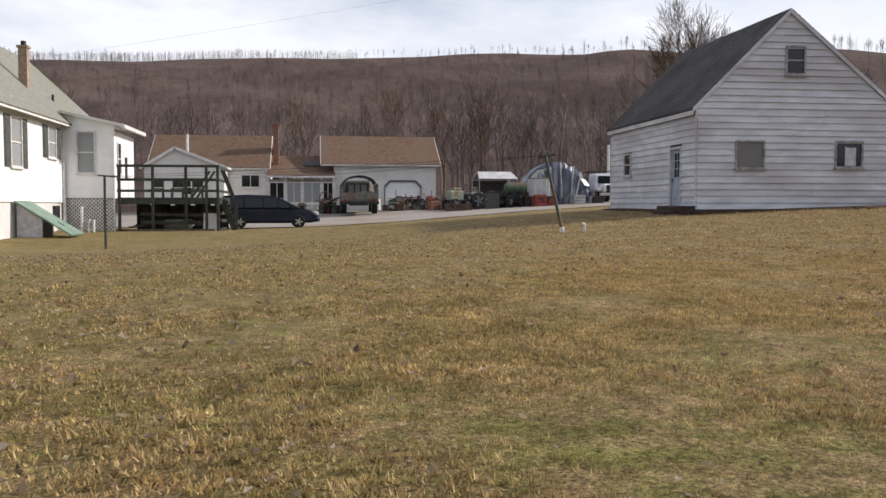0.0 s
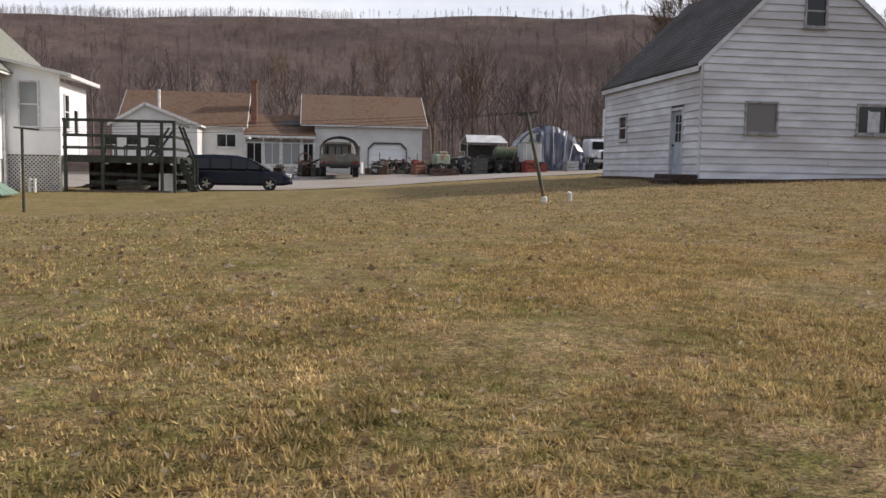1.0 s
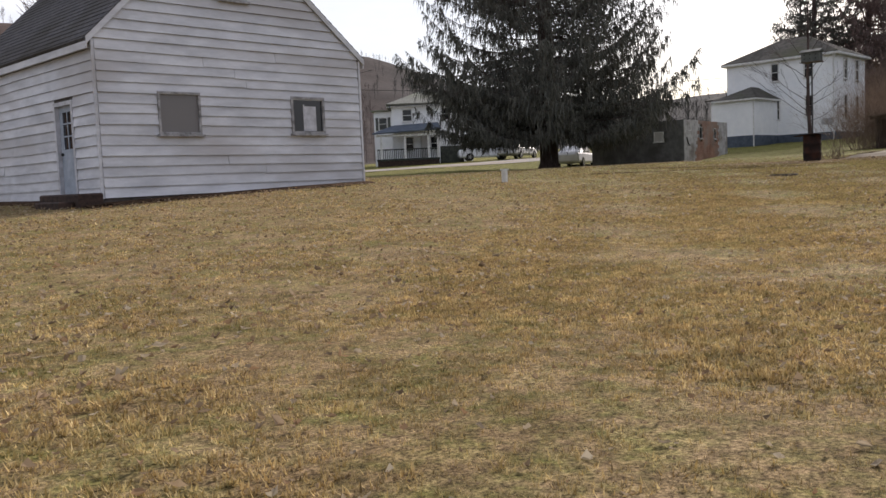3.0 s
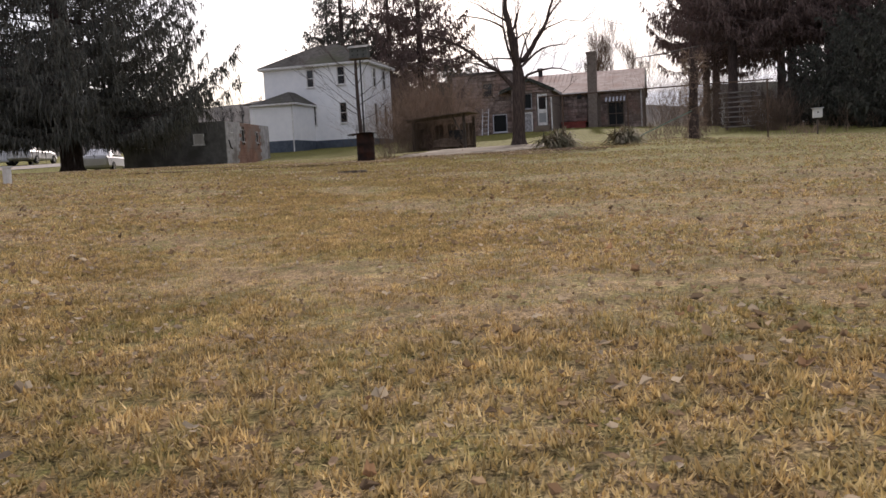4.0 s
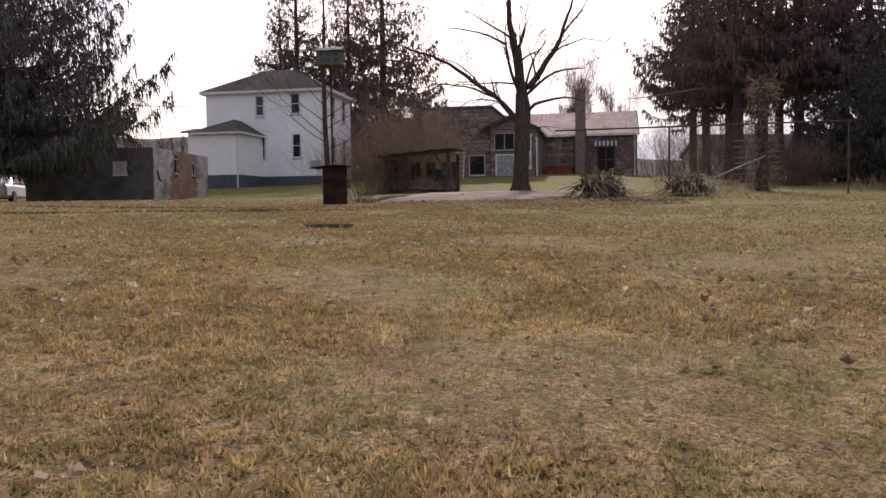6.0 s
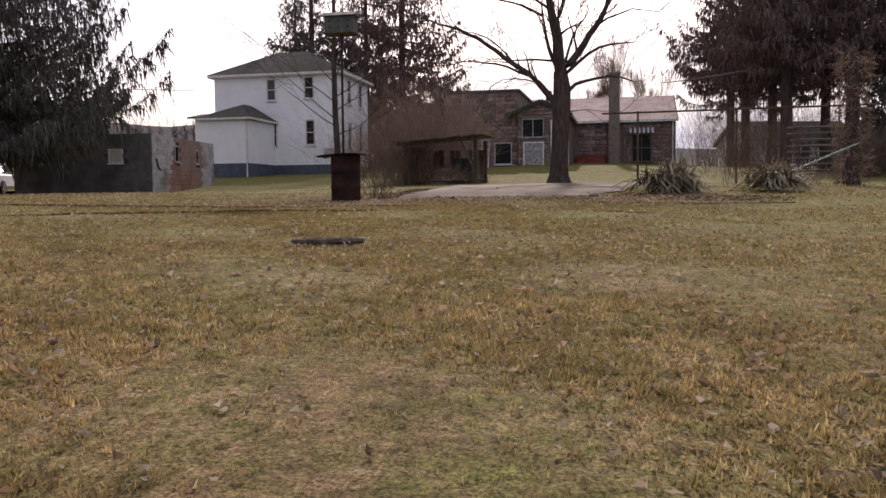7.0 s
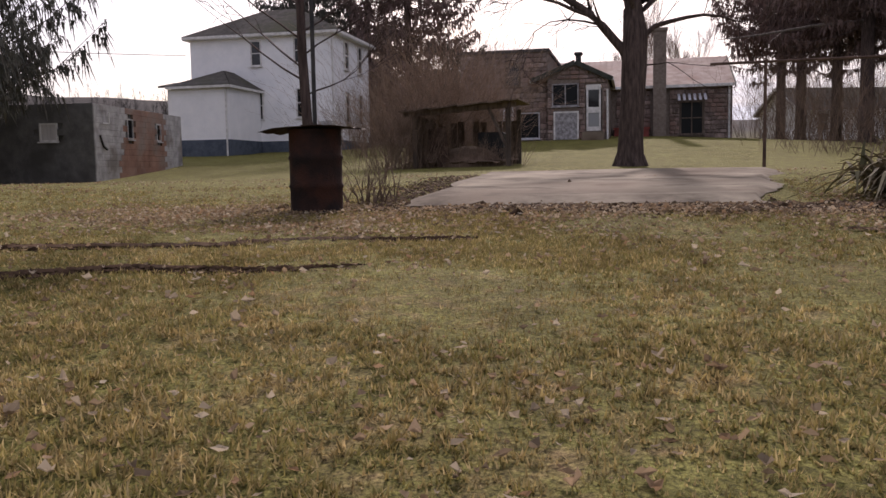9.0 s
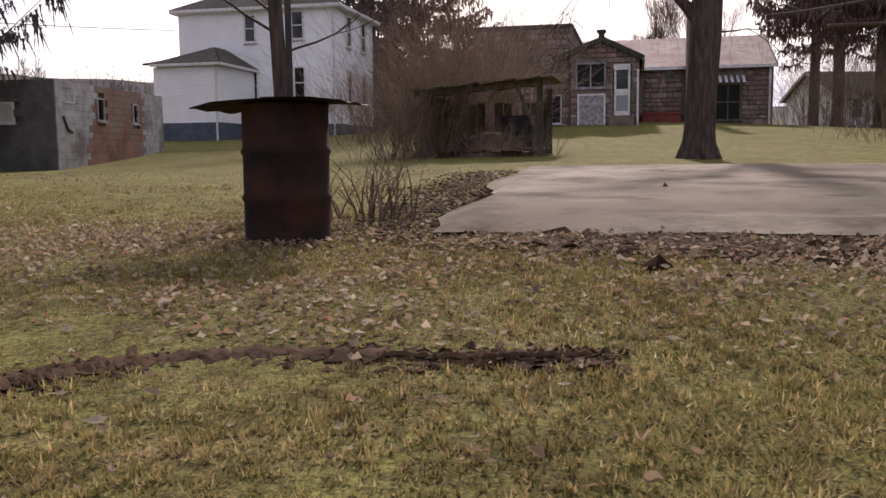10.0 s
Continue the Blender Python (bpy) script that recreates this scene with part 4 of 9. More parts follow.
def deck():
    d = thing("deck", (0, 0, 0), "dark painted wooden deck on posts with a railing", "deck")
    x0, x1, y0, y1, zf = -10.05, -5.6, 39.15, 43.4, 1.97
    for i in range(30):
        yy = y0 + i * (y1 - y0) / 30
        part("board", box(B(), x0, yy, zf - 0.04, x1, yy + (y1 - y0) / 30 - 0.012, zf), M["dark_wood"], d)
    bm = B()
    box(bm, x0, y0 - 0.05, zf - 0.30, x1, y0, zf - 0.045)
    part("rim_joist", bm, M["dark_wood"], d)
    part("rim_joist", box(B(), x1, y0 - 0.05, zf - 0.30, x1 + 0.05, y1, zf), M["dark_wood"], d)
    for x in (-9.95, -8.5, -7.05, -6.15, -5.65):
        for y in (y0 - 0.1, y1 - 0.3):
            top = zf + 1.46 if y < 41 else zf - 0.05
            part("post", box(B(), x - 0.06, y - 0.06, hg(x, y) - 0.1, x + 0.06, y + 0.06, top), M["dark_wood"], d)
    for zz in (1.42, 0.80, 0.30):
        part("rail", bar(B(), (x0, y0 - 0.1, zf + zz), (x1, y0 - 0.1, zf + zz), 0.05, 0.12), M["dark_wood"], d)
        part("rail", bar(B(), (x1 - 0.02, y0, zf + zz), (x1 - 0.02, y1, zf + zz), 0.05, 0.12), M["dark_wood"], d)
    for x in (-7.4, -7.15):
        part("brace", bar(B(), (x, y1 - 0.2, zf), (x + 0.9, y1 - 0.2, zf + 1.35), 0.05, 0.1), M["dark_wood"], d)
    # steps down at the end
    z0 = hg(-5.1, 40.0)
    for y in (40.0, 41.0):
        part("stringer", bar(B(), (x1 + 0.02, y, zf - 0.1), (-4.98, y, z0 + 0.02), 0.06, 0.28), M["dark_wood"], d)
        part("handrail", bar(B(), (x1 + 0.02, y, zf + 1.3), (-4.98, y, z0 + 1.2), 0.06, 0.1), M["dark_wood"], d)
        part("newel", box(B(), -5.05, y - 0.05, z0 - 0.1, -4.95, y + 0.05, z0 + 1.25), M["dark_wood"], d)
    for k in range(8):
        f = (k + 0.6) / 8
        x = x1 + f * 0.62
        zz = zf - f * (zf - z0)
        part("tread", box(B(), x - 0.11, 40.03, zz - 0.02, x + 0.11, 40.97, zz + 0.02), M["dark_wood"], d)
    # boards, bracing and stored timber below the floor
    rnd = random.Random(14)
    for zz in (1.22, 0.86, 0.45):
        part("cross_board", bar(B(), (x0 + 0.9, y0 + 0.5, zz), (x1 - 0.1, y0 + 0.5, zz - 0.08), 0.05, 0.14), M["dark_wood"], d)
        part("cross_board", bar(B(), (x1 - 0.1, y0 + 0.1, zz + 0.05), (x1 - 0.1, y1 - 0.3, zz), 0.05, 0.14), M["dark_wood"], d)
    for i in range(22):
        xx = x0 + 0.1 + i * (x1 - x0 - 0.2) / 22
        part("back_board", box(B(), xx, y1 - 0.22, 0.3, xx + 0.19, y1 - 0.18, zf - 0.06 - 0.3 * (i % 5 == 3)), M["siding_dark"], d)
    for i in range(9):
        yy = y0 + 0.7 + 0.33 * i
        a = x0 + rnd.uniform(0.2, 1.2)
        part("plank", bar(B(), (a, yy, 0.62 + 0.05 * (i % 3)), (a + rnd.uniform(2.2, 3.2), yy + rnd.uniform(-0.2, 0.2), 0.60 + rnd.uniform(0, 0.35)), 0.18, 0.05), M["old_wood"], d)
    part("skid", box(B(), x0 + 0.5, y0 - 0.25, hg(-8, 39) - 0.05, x1 - 0.2, y0 - 0.10, hg(-8, 39) + 0.10), M["old_wood"], d)
    part("panel", slab(B(), [(x1 - 0.75, y0 + 0.25, 0.45), (x1 - 0.1, y0 + 0.25, 0.45), (x1 - 0.1, y0 + 0.4, 1.25), (x1 - 0.75, y0 + 0.4, 1.25)], 0.03), M["white_far"], d, "pale board stored under the deck")
    part("tarp", box(B(), -8.3, 40.2, 0.55, -7.0, 41.2, 0.95, 0.12), M["tarp_white"], d, "pale bundle stored under the deck")
    for k in range(3):                                # things standing on the deck
        bm = B()
        cx = -8.6 + 0.9 * k
        bar(bm, (cx - 0.25, 41.0, zf), (cx - 0.2, 41.0, zf + 0.85), 0.05)
        bar(bm, (cx + 0.25, 41.0, zf), (cx + 0.2, 41.0, zf + 0.85), 0.05)
        box(bm, cx - 0.27, 40.6, zf + 0.40, cx + 0.27, 41.05, zf + 0.45)
        box(bm, cx - 0.25, 41.03, zf + 0.5, cx + 0.25, 41.07, zf + 0.9)
        bar(bm, (cx - 0.25, 40.62, zf), (cx - 0.25, 40.62, zf + 0.42), 0.05)
        bar(bm, (cx + 0.25, 40.62, zf), (cx + 0.25, 40.62, zf + 0.42), 0.05)
        tagged(part("patio_chair", bm, M["dark_wood"]), "dark wooden chair standing on the deck", "chair", group="chairs on the deck")
    return d


deck()


# ---- houses and workshop across the drive ----
def yard_house():
    h = thing("house", (0, 0, 0), "low pale house with brown shingle roof and sunroom across the drive", "house")
    x0, x1, y0, y1, ze, zr = -14.3, -5.25, 70.0, 78.0, 4.70, 7.40
    w = (-7.3, 3.05, -5.8, 4.1)
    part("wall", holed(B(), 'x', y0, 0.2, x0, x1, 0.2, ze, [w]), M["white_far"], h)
    bm = box(B(), x1 - 0.2, y0 + 0.2, 0.2, x1, y1, ze)
    slab(bm, [(x1, y0, ze), (x1, y1, ze), (x1, 74.0, zr)], -0.2)
    part("wall", bm, M["white_house"], h)
    bm = box(B(), x0, y0 + 0.2, 0.2, x0 + 0.2, y1, ze)
    box(bm, x0 + 0.2, y1 - 0.2, 0.2, x1 - 0.2, y1, ze)
    slab(bm, [(x0, y0, ze), (x0, y1, ze), (x0, 74.0, zr)], 0.2)
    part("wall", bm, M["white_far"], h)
    gable_roof(h, 'x', x0, x1, y0, y1, ze, zr, M["shingle_brown"], over=0.25)
    window(h, 'x', y0, -1, *w, rail=False, mull=1, frame="trim", label="wide dark twin window")
    bm = box(B(), -4.82, 71.6, 2.5, -4.38, 72.3, 8.2)
    box(bm, -4.90, 71.53, 8.2, -4.30, 72.37, 8.36)
    part("chimney", bm, M["brick"], h, "tall slim red brick chimney")
    # cross gable
    g0, g1, gy, gm = -14.2, -8.3, 66.9, -11.9
    bm = box(B(), g0, gy, 0.2, g1, y0, 4.55)
    slab(bm, [(g0, gy, 4.55), (g1, gy, 4.55), (gm, gy, 5.88)], -0.2)
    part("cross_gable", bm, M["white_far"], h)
    gable_roof(h, 'y', gy, 71.5, g0, g1, 4.55, 5.95, M["shingle_brown"], over=0.25, name="cross_roof", mid=gm)
    part("vent_pipe", tube(B(), (-11.3, 69, 5.0), (-11.3, 69, 7.2), 0.11, 0.11, 8), M["trim"], h)
    window(h, 'x', gy, -1, -11.4, 2.4, -10.7, 3.6, label="narrow window")
    # link with sunroom
    part("link_wall", box(B(), -5.24, 70.3, 0.2, 0.0, 75.0, 3.75), M["white_far"], h)
    part("link_roof", slab(B(), [(-5.2, 69.3, 3.95), (0.2, 69.3, 3.95), (0.2, 74.2, 5.75), (-5.2, 74.2, 5.75)], 0.12), M["shingle_brown"], h)
    part("fascia", bar(B(), (-5.2, 69.28, 3.92), (0.2, 69.28, 3.92), 0.06, 0.16), M["trim"], h)
    part("skylight", slab(B(), [(-2.3, 71.3, 4.86), (-1.0, 71.3, 4.86), (-1.0, 72.4, 5.27), (-2.3, 72.4, 5.27)], 0.06), M["shingle"], h)
    part("sunroom_wall", box(B(), -5.2, 69.6, 0.2, 0.1, 70.28, 1.75), M["white_far"], h)
    for a0, a1 in ((-5.05, -3.85), (-3.7, -2.5), (-2.35, -0.95), (-0.8, 0.05)):
        window(h, 'x', 69.75, -1, a0, 1.8, a1, 3.5, glass="glass_blue" if a0 > -3.8 and a0 < -2 else "glass", rail=False, mull=1, name="sunroom_window")
    for x in (-5.15, -3.78, -2.43, -0.88, 0.1):
        part("sunroom_post", box(B(), x - 0.06, 69.6, 1.75, x + 0.06, 69.8, 3.85), M["trim"], h)


yard_house()


def workshop():
    s = thing("workshop", (0, 0, 0), "pale workshop with a brown shingle roof and wide overhead door", "workshop")
    x0, x1, y0, y1, ze, zr = 0.12, 8.45, 70.0, 78.5, 5.05, 7.45
    d = (4.25, 1.25, 7.25, 3.62)
    bm = holed(B(), 'x', y0, 0.2, x0, x1, 0.6, ze, [d])
    for a, c in ((d[0], d[0] + 0.45), (d[2], d[2] - 0.45)):       # clipped corners of the opening
        slab(bm, [(a, y0, d[3]), (c, y0, d[3]), (a, y0, d[3] - 0.45)], 0.2 if a < c else -0.2)
    part("wall", bm, M["white_far"], s)
    bm = B()
    for x in (x0, x1 - 0.2):
        box(bm, x, y0 + 0.2, 0.6, x + 0.2, y1, ze)
        slab(bm, [(x, y0, ze), (x, y1, ze), (x, (y0 + y1) / 2, zr)], 0.2)
    box(bm, x0 + 0.2, y1 - 0.2, 0.6, x1 - 0.2, y1, ze)
    part("wall", bm, M["white_far"], s)
    gable_roof(s, 'x', x0 - 0.7, x1 + 0.05, y0, y1, ze, zr, M["shingle_brown"], over=0.35)
    dr = new("overhead_door")
    dr.parent = s
    dr["label"] = "white sectional overhead door, closed"
    n = 5
    for i in range(n):
        z0 = d[1] + (d[3] - d[1]) * i / n
        part("panel", box(B(), d[0], y0 + 0.08, z0, d[2], y0 + 0.13, z0 + (d[3] - d[1]) / n - 0.02, 0.0), M["white_house"], dr)
    bm = B()
    for p, q in (((d[0], d[1]), (d[0], d[3] - 0.45)), ((d[0], d[3] - 0.45), (d[0] + 0.45, d[3])), ((d[0] + 0.45, d[3]), (d[2] - 0.45, d[3])), ((d[2] - 0.45, d[3]), (d[2], d[3] - 0.45)), ((d[2], d[3] - 0.45), (d[2], d[1]))):
        bar(bm, (p[0], y0 - 0.02, p[1]), (q[0], y0 - 0.02, q[1]), 0.06, 0.14)
    part("door_trim", bm, M["shutter"], s, "grey trim round the overhead door")
    part("corner_board", box(B(), x1 - 0.03, y0 - 0.03, 0.9, x1 + 0.03, y0 + 0.1, ze), M["trim"], s)


workshop()


# ---- vehicles ----
def wheel(parent, x, y, z, r=0.34, w=0.22, axis='y'):
    e = new("wheel")
    e.parent = parent
    bm = B()
    prof = [(r * 0.62, -w / 2), (r * 0.93, -w / 2), (r, -w * 0.35), (r, w * 0.35), (r * 0.93, w / 2), (r * 0.62, w / 2)]
    spin(bm, prof, 20)
    part("tyre", bm, M["rubber"], e)
    bm = B()
    spin(bm, [(r * 0.55, -w / 2 + 0.01), (r * 0.62, -w / 2 - 0.004), (r * 0.62, w / 2 + 0.004), (r * 0.55, w / 2 - 0.01)], 16)
    part("rim", bm, M["black"], e)
    for i in range(5):
        a = 2 * math.pi * i / 5
        part("spoke", bar(B(), (0.05 * r * math.cos(a), 0.05 * r * math.sin(a), 0), (0.60 * r * math.cos(a), 0.60 * r * math.sin(a), 0), r * 0.22, w + 0.02), M["chrome"], e)
    e.matrix_local = pose(x, y, z, 90, 0, 0) if axis == 'y' else pose(x, y, z, 0, 90, 0)
    return e


def car_body(bm, sections):
    """Lofts rounded cross-sections (x, half width bottom, half width top, z bottom, z top)."""
    rings = []
    for x, wb, wt, zb, zt in sections:
        r = min(0.12, (zt - zb) * 0.3)
        pts = [(-wb * 0.94, zb), (-wb, zb + r), (-wt, zt - r), (-wt * 0.90, zt), (wt * 0.90, zt), (wt, zt - r), (wb, zb + r), (wb * 0.94, zb)]
        rings.append([bm.verts.new((x, y, z)) for y, z in pts])
    for a, c in zip(rings, rings[1:]):
        for i in range(8):
            bm.faces.new((a[i], a[(i + 1) % 8], c[(i + 1) % 8], c[i]))
    bm.faces.new(rings[0][::-1])
    bm.faces.new(rings[-1])
    return bm


def minivan():
    x, y = -3.95, 49.4
    z = hg(x, y) + 0.04
    v = thing("minivan", (x, y, z), "dark blue minivan parked on the gravel drive", "car")
    body = [(-2.62, 0.86, 0.84, 0.42, 0.95), (-2.55, 0.93, 0.90, 0.30, 1.02), (-1.6, 0.96, 0.93, 0.26, 1.06), (0.6, 0.96, 0.93, 0.26, 1.06),
            (1.35, 0.96, 0.92, 0.26, 1.03), (2.2, 0.93, 0.86, 0.28, 0.96), (2.55, 0.86, 0.78, 0.34, 0.76), (2.66, 0.75, 0.66, 0.42, 0.64)]
    part("body", car_body(B(), body), M["van_paint"], v, smooth=False)
    cab = [(-2.58, 0.84, 0.62, 1.0, 1.50), (-2.35, 0.88, 0.70, 1.0, 1.74), (-1.2, 0.90, 0.72, 1.02, 1.80), (0.0, 0.90, 0.72, 1.02, 1.76), (0.55, 0.88, 0.66, 1.02, 1.62), (1.62, 0.84, 0.62, 0.98, 1.04)]
    part("cabin", car_body(B(), cab), M["van_paint"], v)
    for s in (-1, 1):
        for a, c in ((-2.25, -1.35), (-1.27, -0.35), (-0.27, 0.42)):
            bm = slab(B(), [(a, s * 0.90, 1.10), (c, s * 0.905, 1.10), (c - 0.02, s * 0.80, 1.58), (a + 0.02, s * 0.80, 1.60)], 0.02 * -s)
            part("side_window", bm, M["glass_dark"], v)
        part("side_window", slab(B(), [(0.50, s * 0.905, 1.10), (1.36, s * 0.885, 1.07), (0.56, s * 0.82, 1.54)], 0.02 * -s), M["glass_dark"], v)
        part("headlight", box(B(), 2.30, s * 0.60 - 0.16, 0.68, 2.62, s * 0.72 + 0.16, 0.88, 0.04), M["lamp_clear"], v)
        part("taillight", box(B(), -2.64, s * 0.80 - 0.08, 0.95, -2.50, s * 0.80 + 0.08, 1.35), M["lamp_red"], v)
        part("mirror", box(B(), 1.05, s * 1.02 - 0.10, 1.10, 1.20, s * 1.02 + 0.08, 1.26, 0.03), M["van_paint"], v)
        for wx in (-1.52, 1.55):
            wheel(v, wx, s * 0.86, 0.34)
        part("door_seam", box(B(), 0.02, s * 0.955 - 0.012, 0.34, 0.035, s * 0.955 + 0.012, 1.05), M["black"], v)
    part("windscreen", slab(B(), [(1.63, -0.72, 1.06), (1.63, 0.72, 1.06), (0.58, 0.60, 1.63), (0.58, -0.60, 1.63)], 0.02), M["glass_blue"], v)
    part("bumper", box(B(), 2.50, -0.78, 0.34, 2.70, 0.78, 0.52, 0.04), M["black"], v)
    part("grille", box(B(), 2.60, -0.42, 0.56, 2.68, 0.42, 0.70), M["chrome"], v)
    v.matrix_world = pose(x, y, z, 0, 0, 4) @ Matrix.Diagonal((1.06, 1.0, 1.05, 1))
    return v


minivan()


def sedan(x, y, rz, material, label):
    z = hg(x, y) + 0.02
    v = thing("sedan", (x, y, z), label, "car", group="cars parked beyond the spruce")
    body = [(-2.25, 0.75, 0.70, 0.42, 0.78), (-2.15, 0.84, 0.80, 0.30, 0.92), (-1.4, 0.88, 0.85, 0.26, 0.95), (1.0, 0.88, 0.85, 0.26, 0.92), (1.9, 0.85, 0.78, 0.28, 0.80), (2.25, 0.72, 0.64, 0.38, 0.62)]
    part("body", car_body(B(), body), material, v)
    part("cabin", car_body(B(), [(-1.6, 0.78, 0.62, 0.90, 0.98), (-0.9, 0.82, 0.62, 0.9, 1.36), (0.1, 0.82, 0.62, 0.9, 1.40), (0.9, 0.80, 0.60, 0.9, 0.96)]), material, v)
    for s in (-1, 1):
        part("side_window", slab(B(), [(-1.1, s * 0.815, 0.98), (0.6, s * 0.815, 0.98), (0.1, s * 0.70, 1.30), (-0.8, s * 0.70, 1.30)], -0.02 * s), M["glass"], v)
        for wx in (-1.35, 1.35):
            wheel(v, wx, s * 0.80, 0.31, 0.31, 0.2)
    v.matrix_world = pose(x, y, z, 0, 0, rz)


sedan(49.9, 41.2, 20, M["car_white"], "white sedan parked beside the block building")
sedan(58.5, 53.0, 15, M["bare_metal"], "silver sedan parked beyond the spruce")
sedan(57.4, 55.6, -42, M["car_white"], "white sedan parked on the gravel lane")


def old_truck():
    x, y = 1.7, 64.5
    z = hg(x, y) + 0.04
    t = thing("stake_truck", (x, y, z), "old olive grey truck with a hooped rack, seen tail on", "truck")
    part("chassis", box(B(), -0.5, -2.6, 0.55, 0.5, 2.6, 0.78), M["black"], t)
    part("bed", box(B(), -1.1, -2.7, 0.80, 1.1, 0.9, 0.95, 0.03), M["truck_paint"], t)
    part("tailgate", box(B(), -1.08, -2.76, 0.95, 1.08, -2.70, 1.42), M["truck_paint"], t)
    for s in (-1, 1):
        for zz in (1.05, 1.35, 1.65):
            part("side_rail", box(B(), s * 1.08 - 0.03, -2.7, zz, s * 1.08 + 0.03, 0.9, zz + 0.18), M["truck_paint"], t)
        for yy in (-2.65, -1.5, -0.3, 0.85):
            part("stake", box(B(), s * 1.12 - 0.03, yy - 0.04, 0.85, s * 1.12 + 0.03, yy + 0.04, 2.0), M["truck_paint"], t)
        for yy in (-1.7, 1.9):
            wheel(t, s * 0.95, yy, 0.46, 0.46, 0.34, 'x')
        part("taillight", box(B(), s * 0.9 - 0.08, -2.80, 0.84, s * 0.9 + 0.08, -2.72, 0.96), M["lamp_red"], t)
        part("mirror", box(B(), s * 1.32 - 0.08, 1.45, 1.7, s * 1.32 + 0.08, 1.50, 2.05), M["chrome"], t)
    for yy in (-2.6, -1.0, 0.7):
        bm = B()
        for k in range(10):
            a, c = math.pi * k / 10, math.pi * (k + 1) / 10
            bar(bm, (1.05 * math.cos(a), yy, 1.85 + 0.70 * math.sin(a)), (1.05 * math.cos(c), yy, 1.85 + 0.70 * math.sin(c)), 0.06)
        part("hoop", bm, M["black"], t)
    part("cab", car_body(B(), [(-0.95, 0.60, 0.50, 0.75, 2.15), (-0.8, 0.75, 0.62, 0.7, 2.32), (0.8, 0.75, 0.62, 0.7, 2.32), (0.95, 0.60, 0.50, 0.75, 2.15)]), M["truck_paint"], t).matrix_local = pose(0, 1.7, 0)
    part("rear_window", box(B(), -0.6, 0.98, 1.55, 0.6, 1.02, 2.05), M["glass_blue"], t)
    bm = B()                                         # dark sheet rolled over the hoops
    for k in range(8):
        a, c = math.pi * (0.08 + 0.84 * k / 8), math.pi * (0.08 + 0.84 * (k + 1) / 8)
        slab(bm, [(1.10 * math.cos(a), -1.1, 1.88 + 0.74 * math.sin(a)), (1.10 * math.cos(c), -1.1, 1.88 + 0.74 * math.sin(c)), (1.10 * math.cos(c), 0.8, 1.88 + 0.74 * math.sin(c)), (1.10 * math.cos(a), 0.8, 1.88 + 0.74 * math.sin(a))], 0.02)
    part("cover", bm, M["shutter"], t, "dark sheet over the hoops")
    part("bumper", box(B(), -1.18, -2.95, 0.62, 1.18, -2.78, 0.84, 0.03), M["black"], t)
    t.matrix_world = pose(x + 0.12, y, z) @ Matrix.Diagonal((1.18, 1.05, 1.08, 1))
    part("bulkhead", box(B(), -0.62, 0.84, 0.97, 0.62, 0.89, 1.98), M["curtain"], t, "pale grey board behind the cab")
    for xx in (-0.62, -0.2, 0.2, 0.62):
        part("upright", bar(B(), (xx, 0.80, 0.97), (xx, 0.80, 2.05), 0.06), M["black"], t)
    part("load", box(box(B(), -1.0, -2.5, 0.97, -0.1, -0.9, 1.35, 0.1), 0.1, -2.3, 0.97, 0.95, -0.6, 1.50, 0.1), M["shutter"], t, "dull grey sacks on the truck bed")


old_truck()


def scrap(x, y, w, h, n, seed, label):
    """A heap of cast-off metal and timber: bars, plates and boxes at all angles."""
    rnd = random.Random(seed)
    z = hg(x, y) + 0.02
    s = thing("scrap_heap", (x, y, z), label, "scrap", group="scrap heaps in the yard")
    mats = ("rust_lit", "black", "old_wood", "truck_paint", "bare_metal", "rust", "shutter", "dark_wood")
    for i in range(n):
        px, py = rnd.uniform(-w / 2, w / 2), rnd.uniform(-0.6, 0.6)
        top = h * (1 - (abs(px) / (w / 2)) ** 2 * 0.6) * rnd.uniform(0.3, 1.0)
        m = M[rnd.choice(mats)]
        k = rnd.random()
        if k < 0.5:
            a = rnd.uniform(0, 3.14)
            L = rnd.uniform(0.4, 1.1)
            part("bar", bar(B(), (px - L * math.cos(a), py - 0.3, max(0.02, top - L * 0.5 * math.sin(a))), (px + L * math.cos(a), py + 0.3, top + L * 0.3 * math.sin(a)), rnd.uniform(0.03, 0.09)), m, s)
        elif k < 0.8:
            b_ = rnd.uniform(0.15, 0.4)
            part("box", box(B(), px - b_, py - b_, 0.0, px + b_, py + b_, top * 0.8 + 0.1, 0.03), m, s)
        else:
            part("plate", slab(B(), [(px - 0.4, py, 0.0), (px + 0.3, py + 0.1, 0.0), (px + 0.35, py + 0.4, top), (px - 0.3, py + 0.35, top * 0.9)], 0.03), m, s)


scrap(5.4, 66.3, 2.6, 1.2, 26, 1, "heap of dark scrap metal before the overhead door")
scrap(7.9, 66.0, 1.6, 0.9, 16, 2, "scrap metal beside the workshop door")
scrap(9.3, 64.6, 2.0, 1.3, 22, 3, "rusty machine parts on the gravel yard")
scrap(10.9, 63.6, 1.6, 1.5, 20, 4, "stacked scrap and timber on the gravel yard")
scrap(12.5, 64.2, 2.2, 1.5, 24, 5, "dark stored machine parts under the canopy")
scrap(14.4, 63.9, 2.0, 1.6, 24, 6, "dark scrap stacked beside the tarpaulin shelter")
scrap(16.3, 64.3, 1.6, 1.2, 16, 7, "scrap and boxes before the tarpaulin shelter")
scrap(20.4, 65.0, 1.2, 0.7, 10, 8, "low scrap beside the white truck")
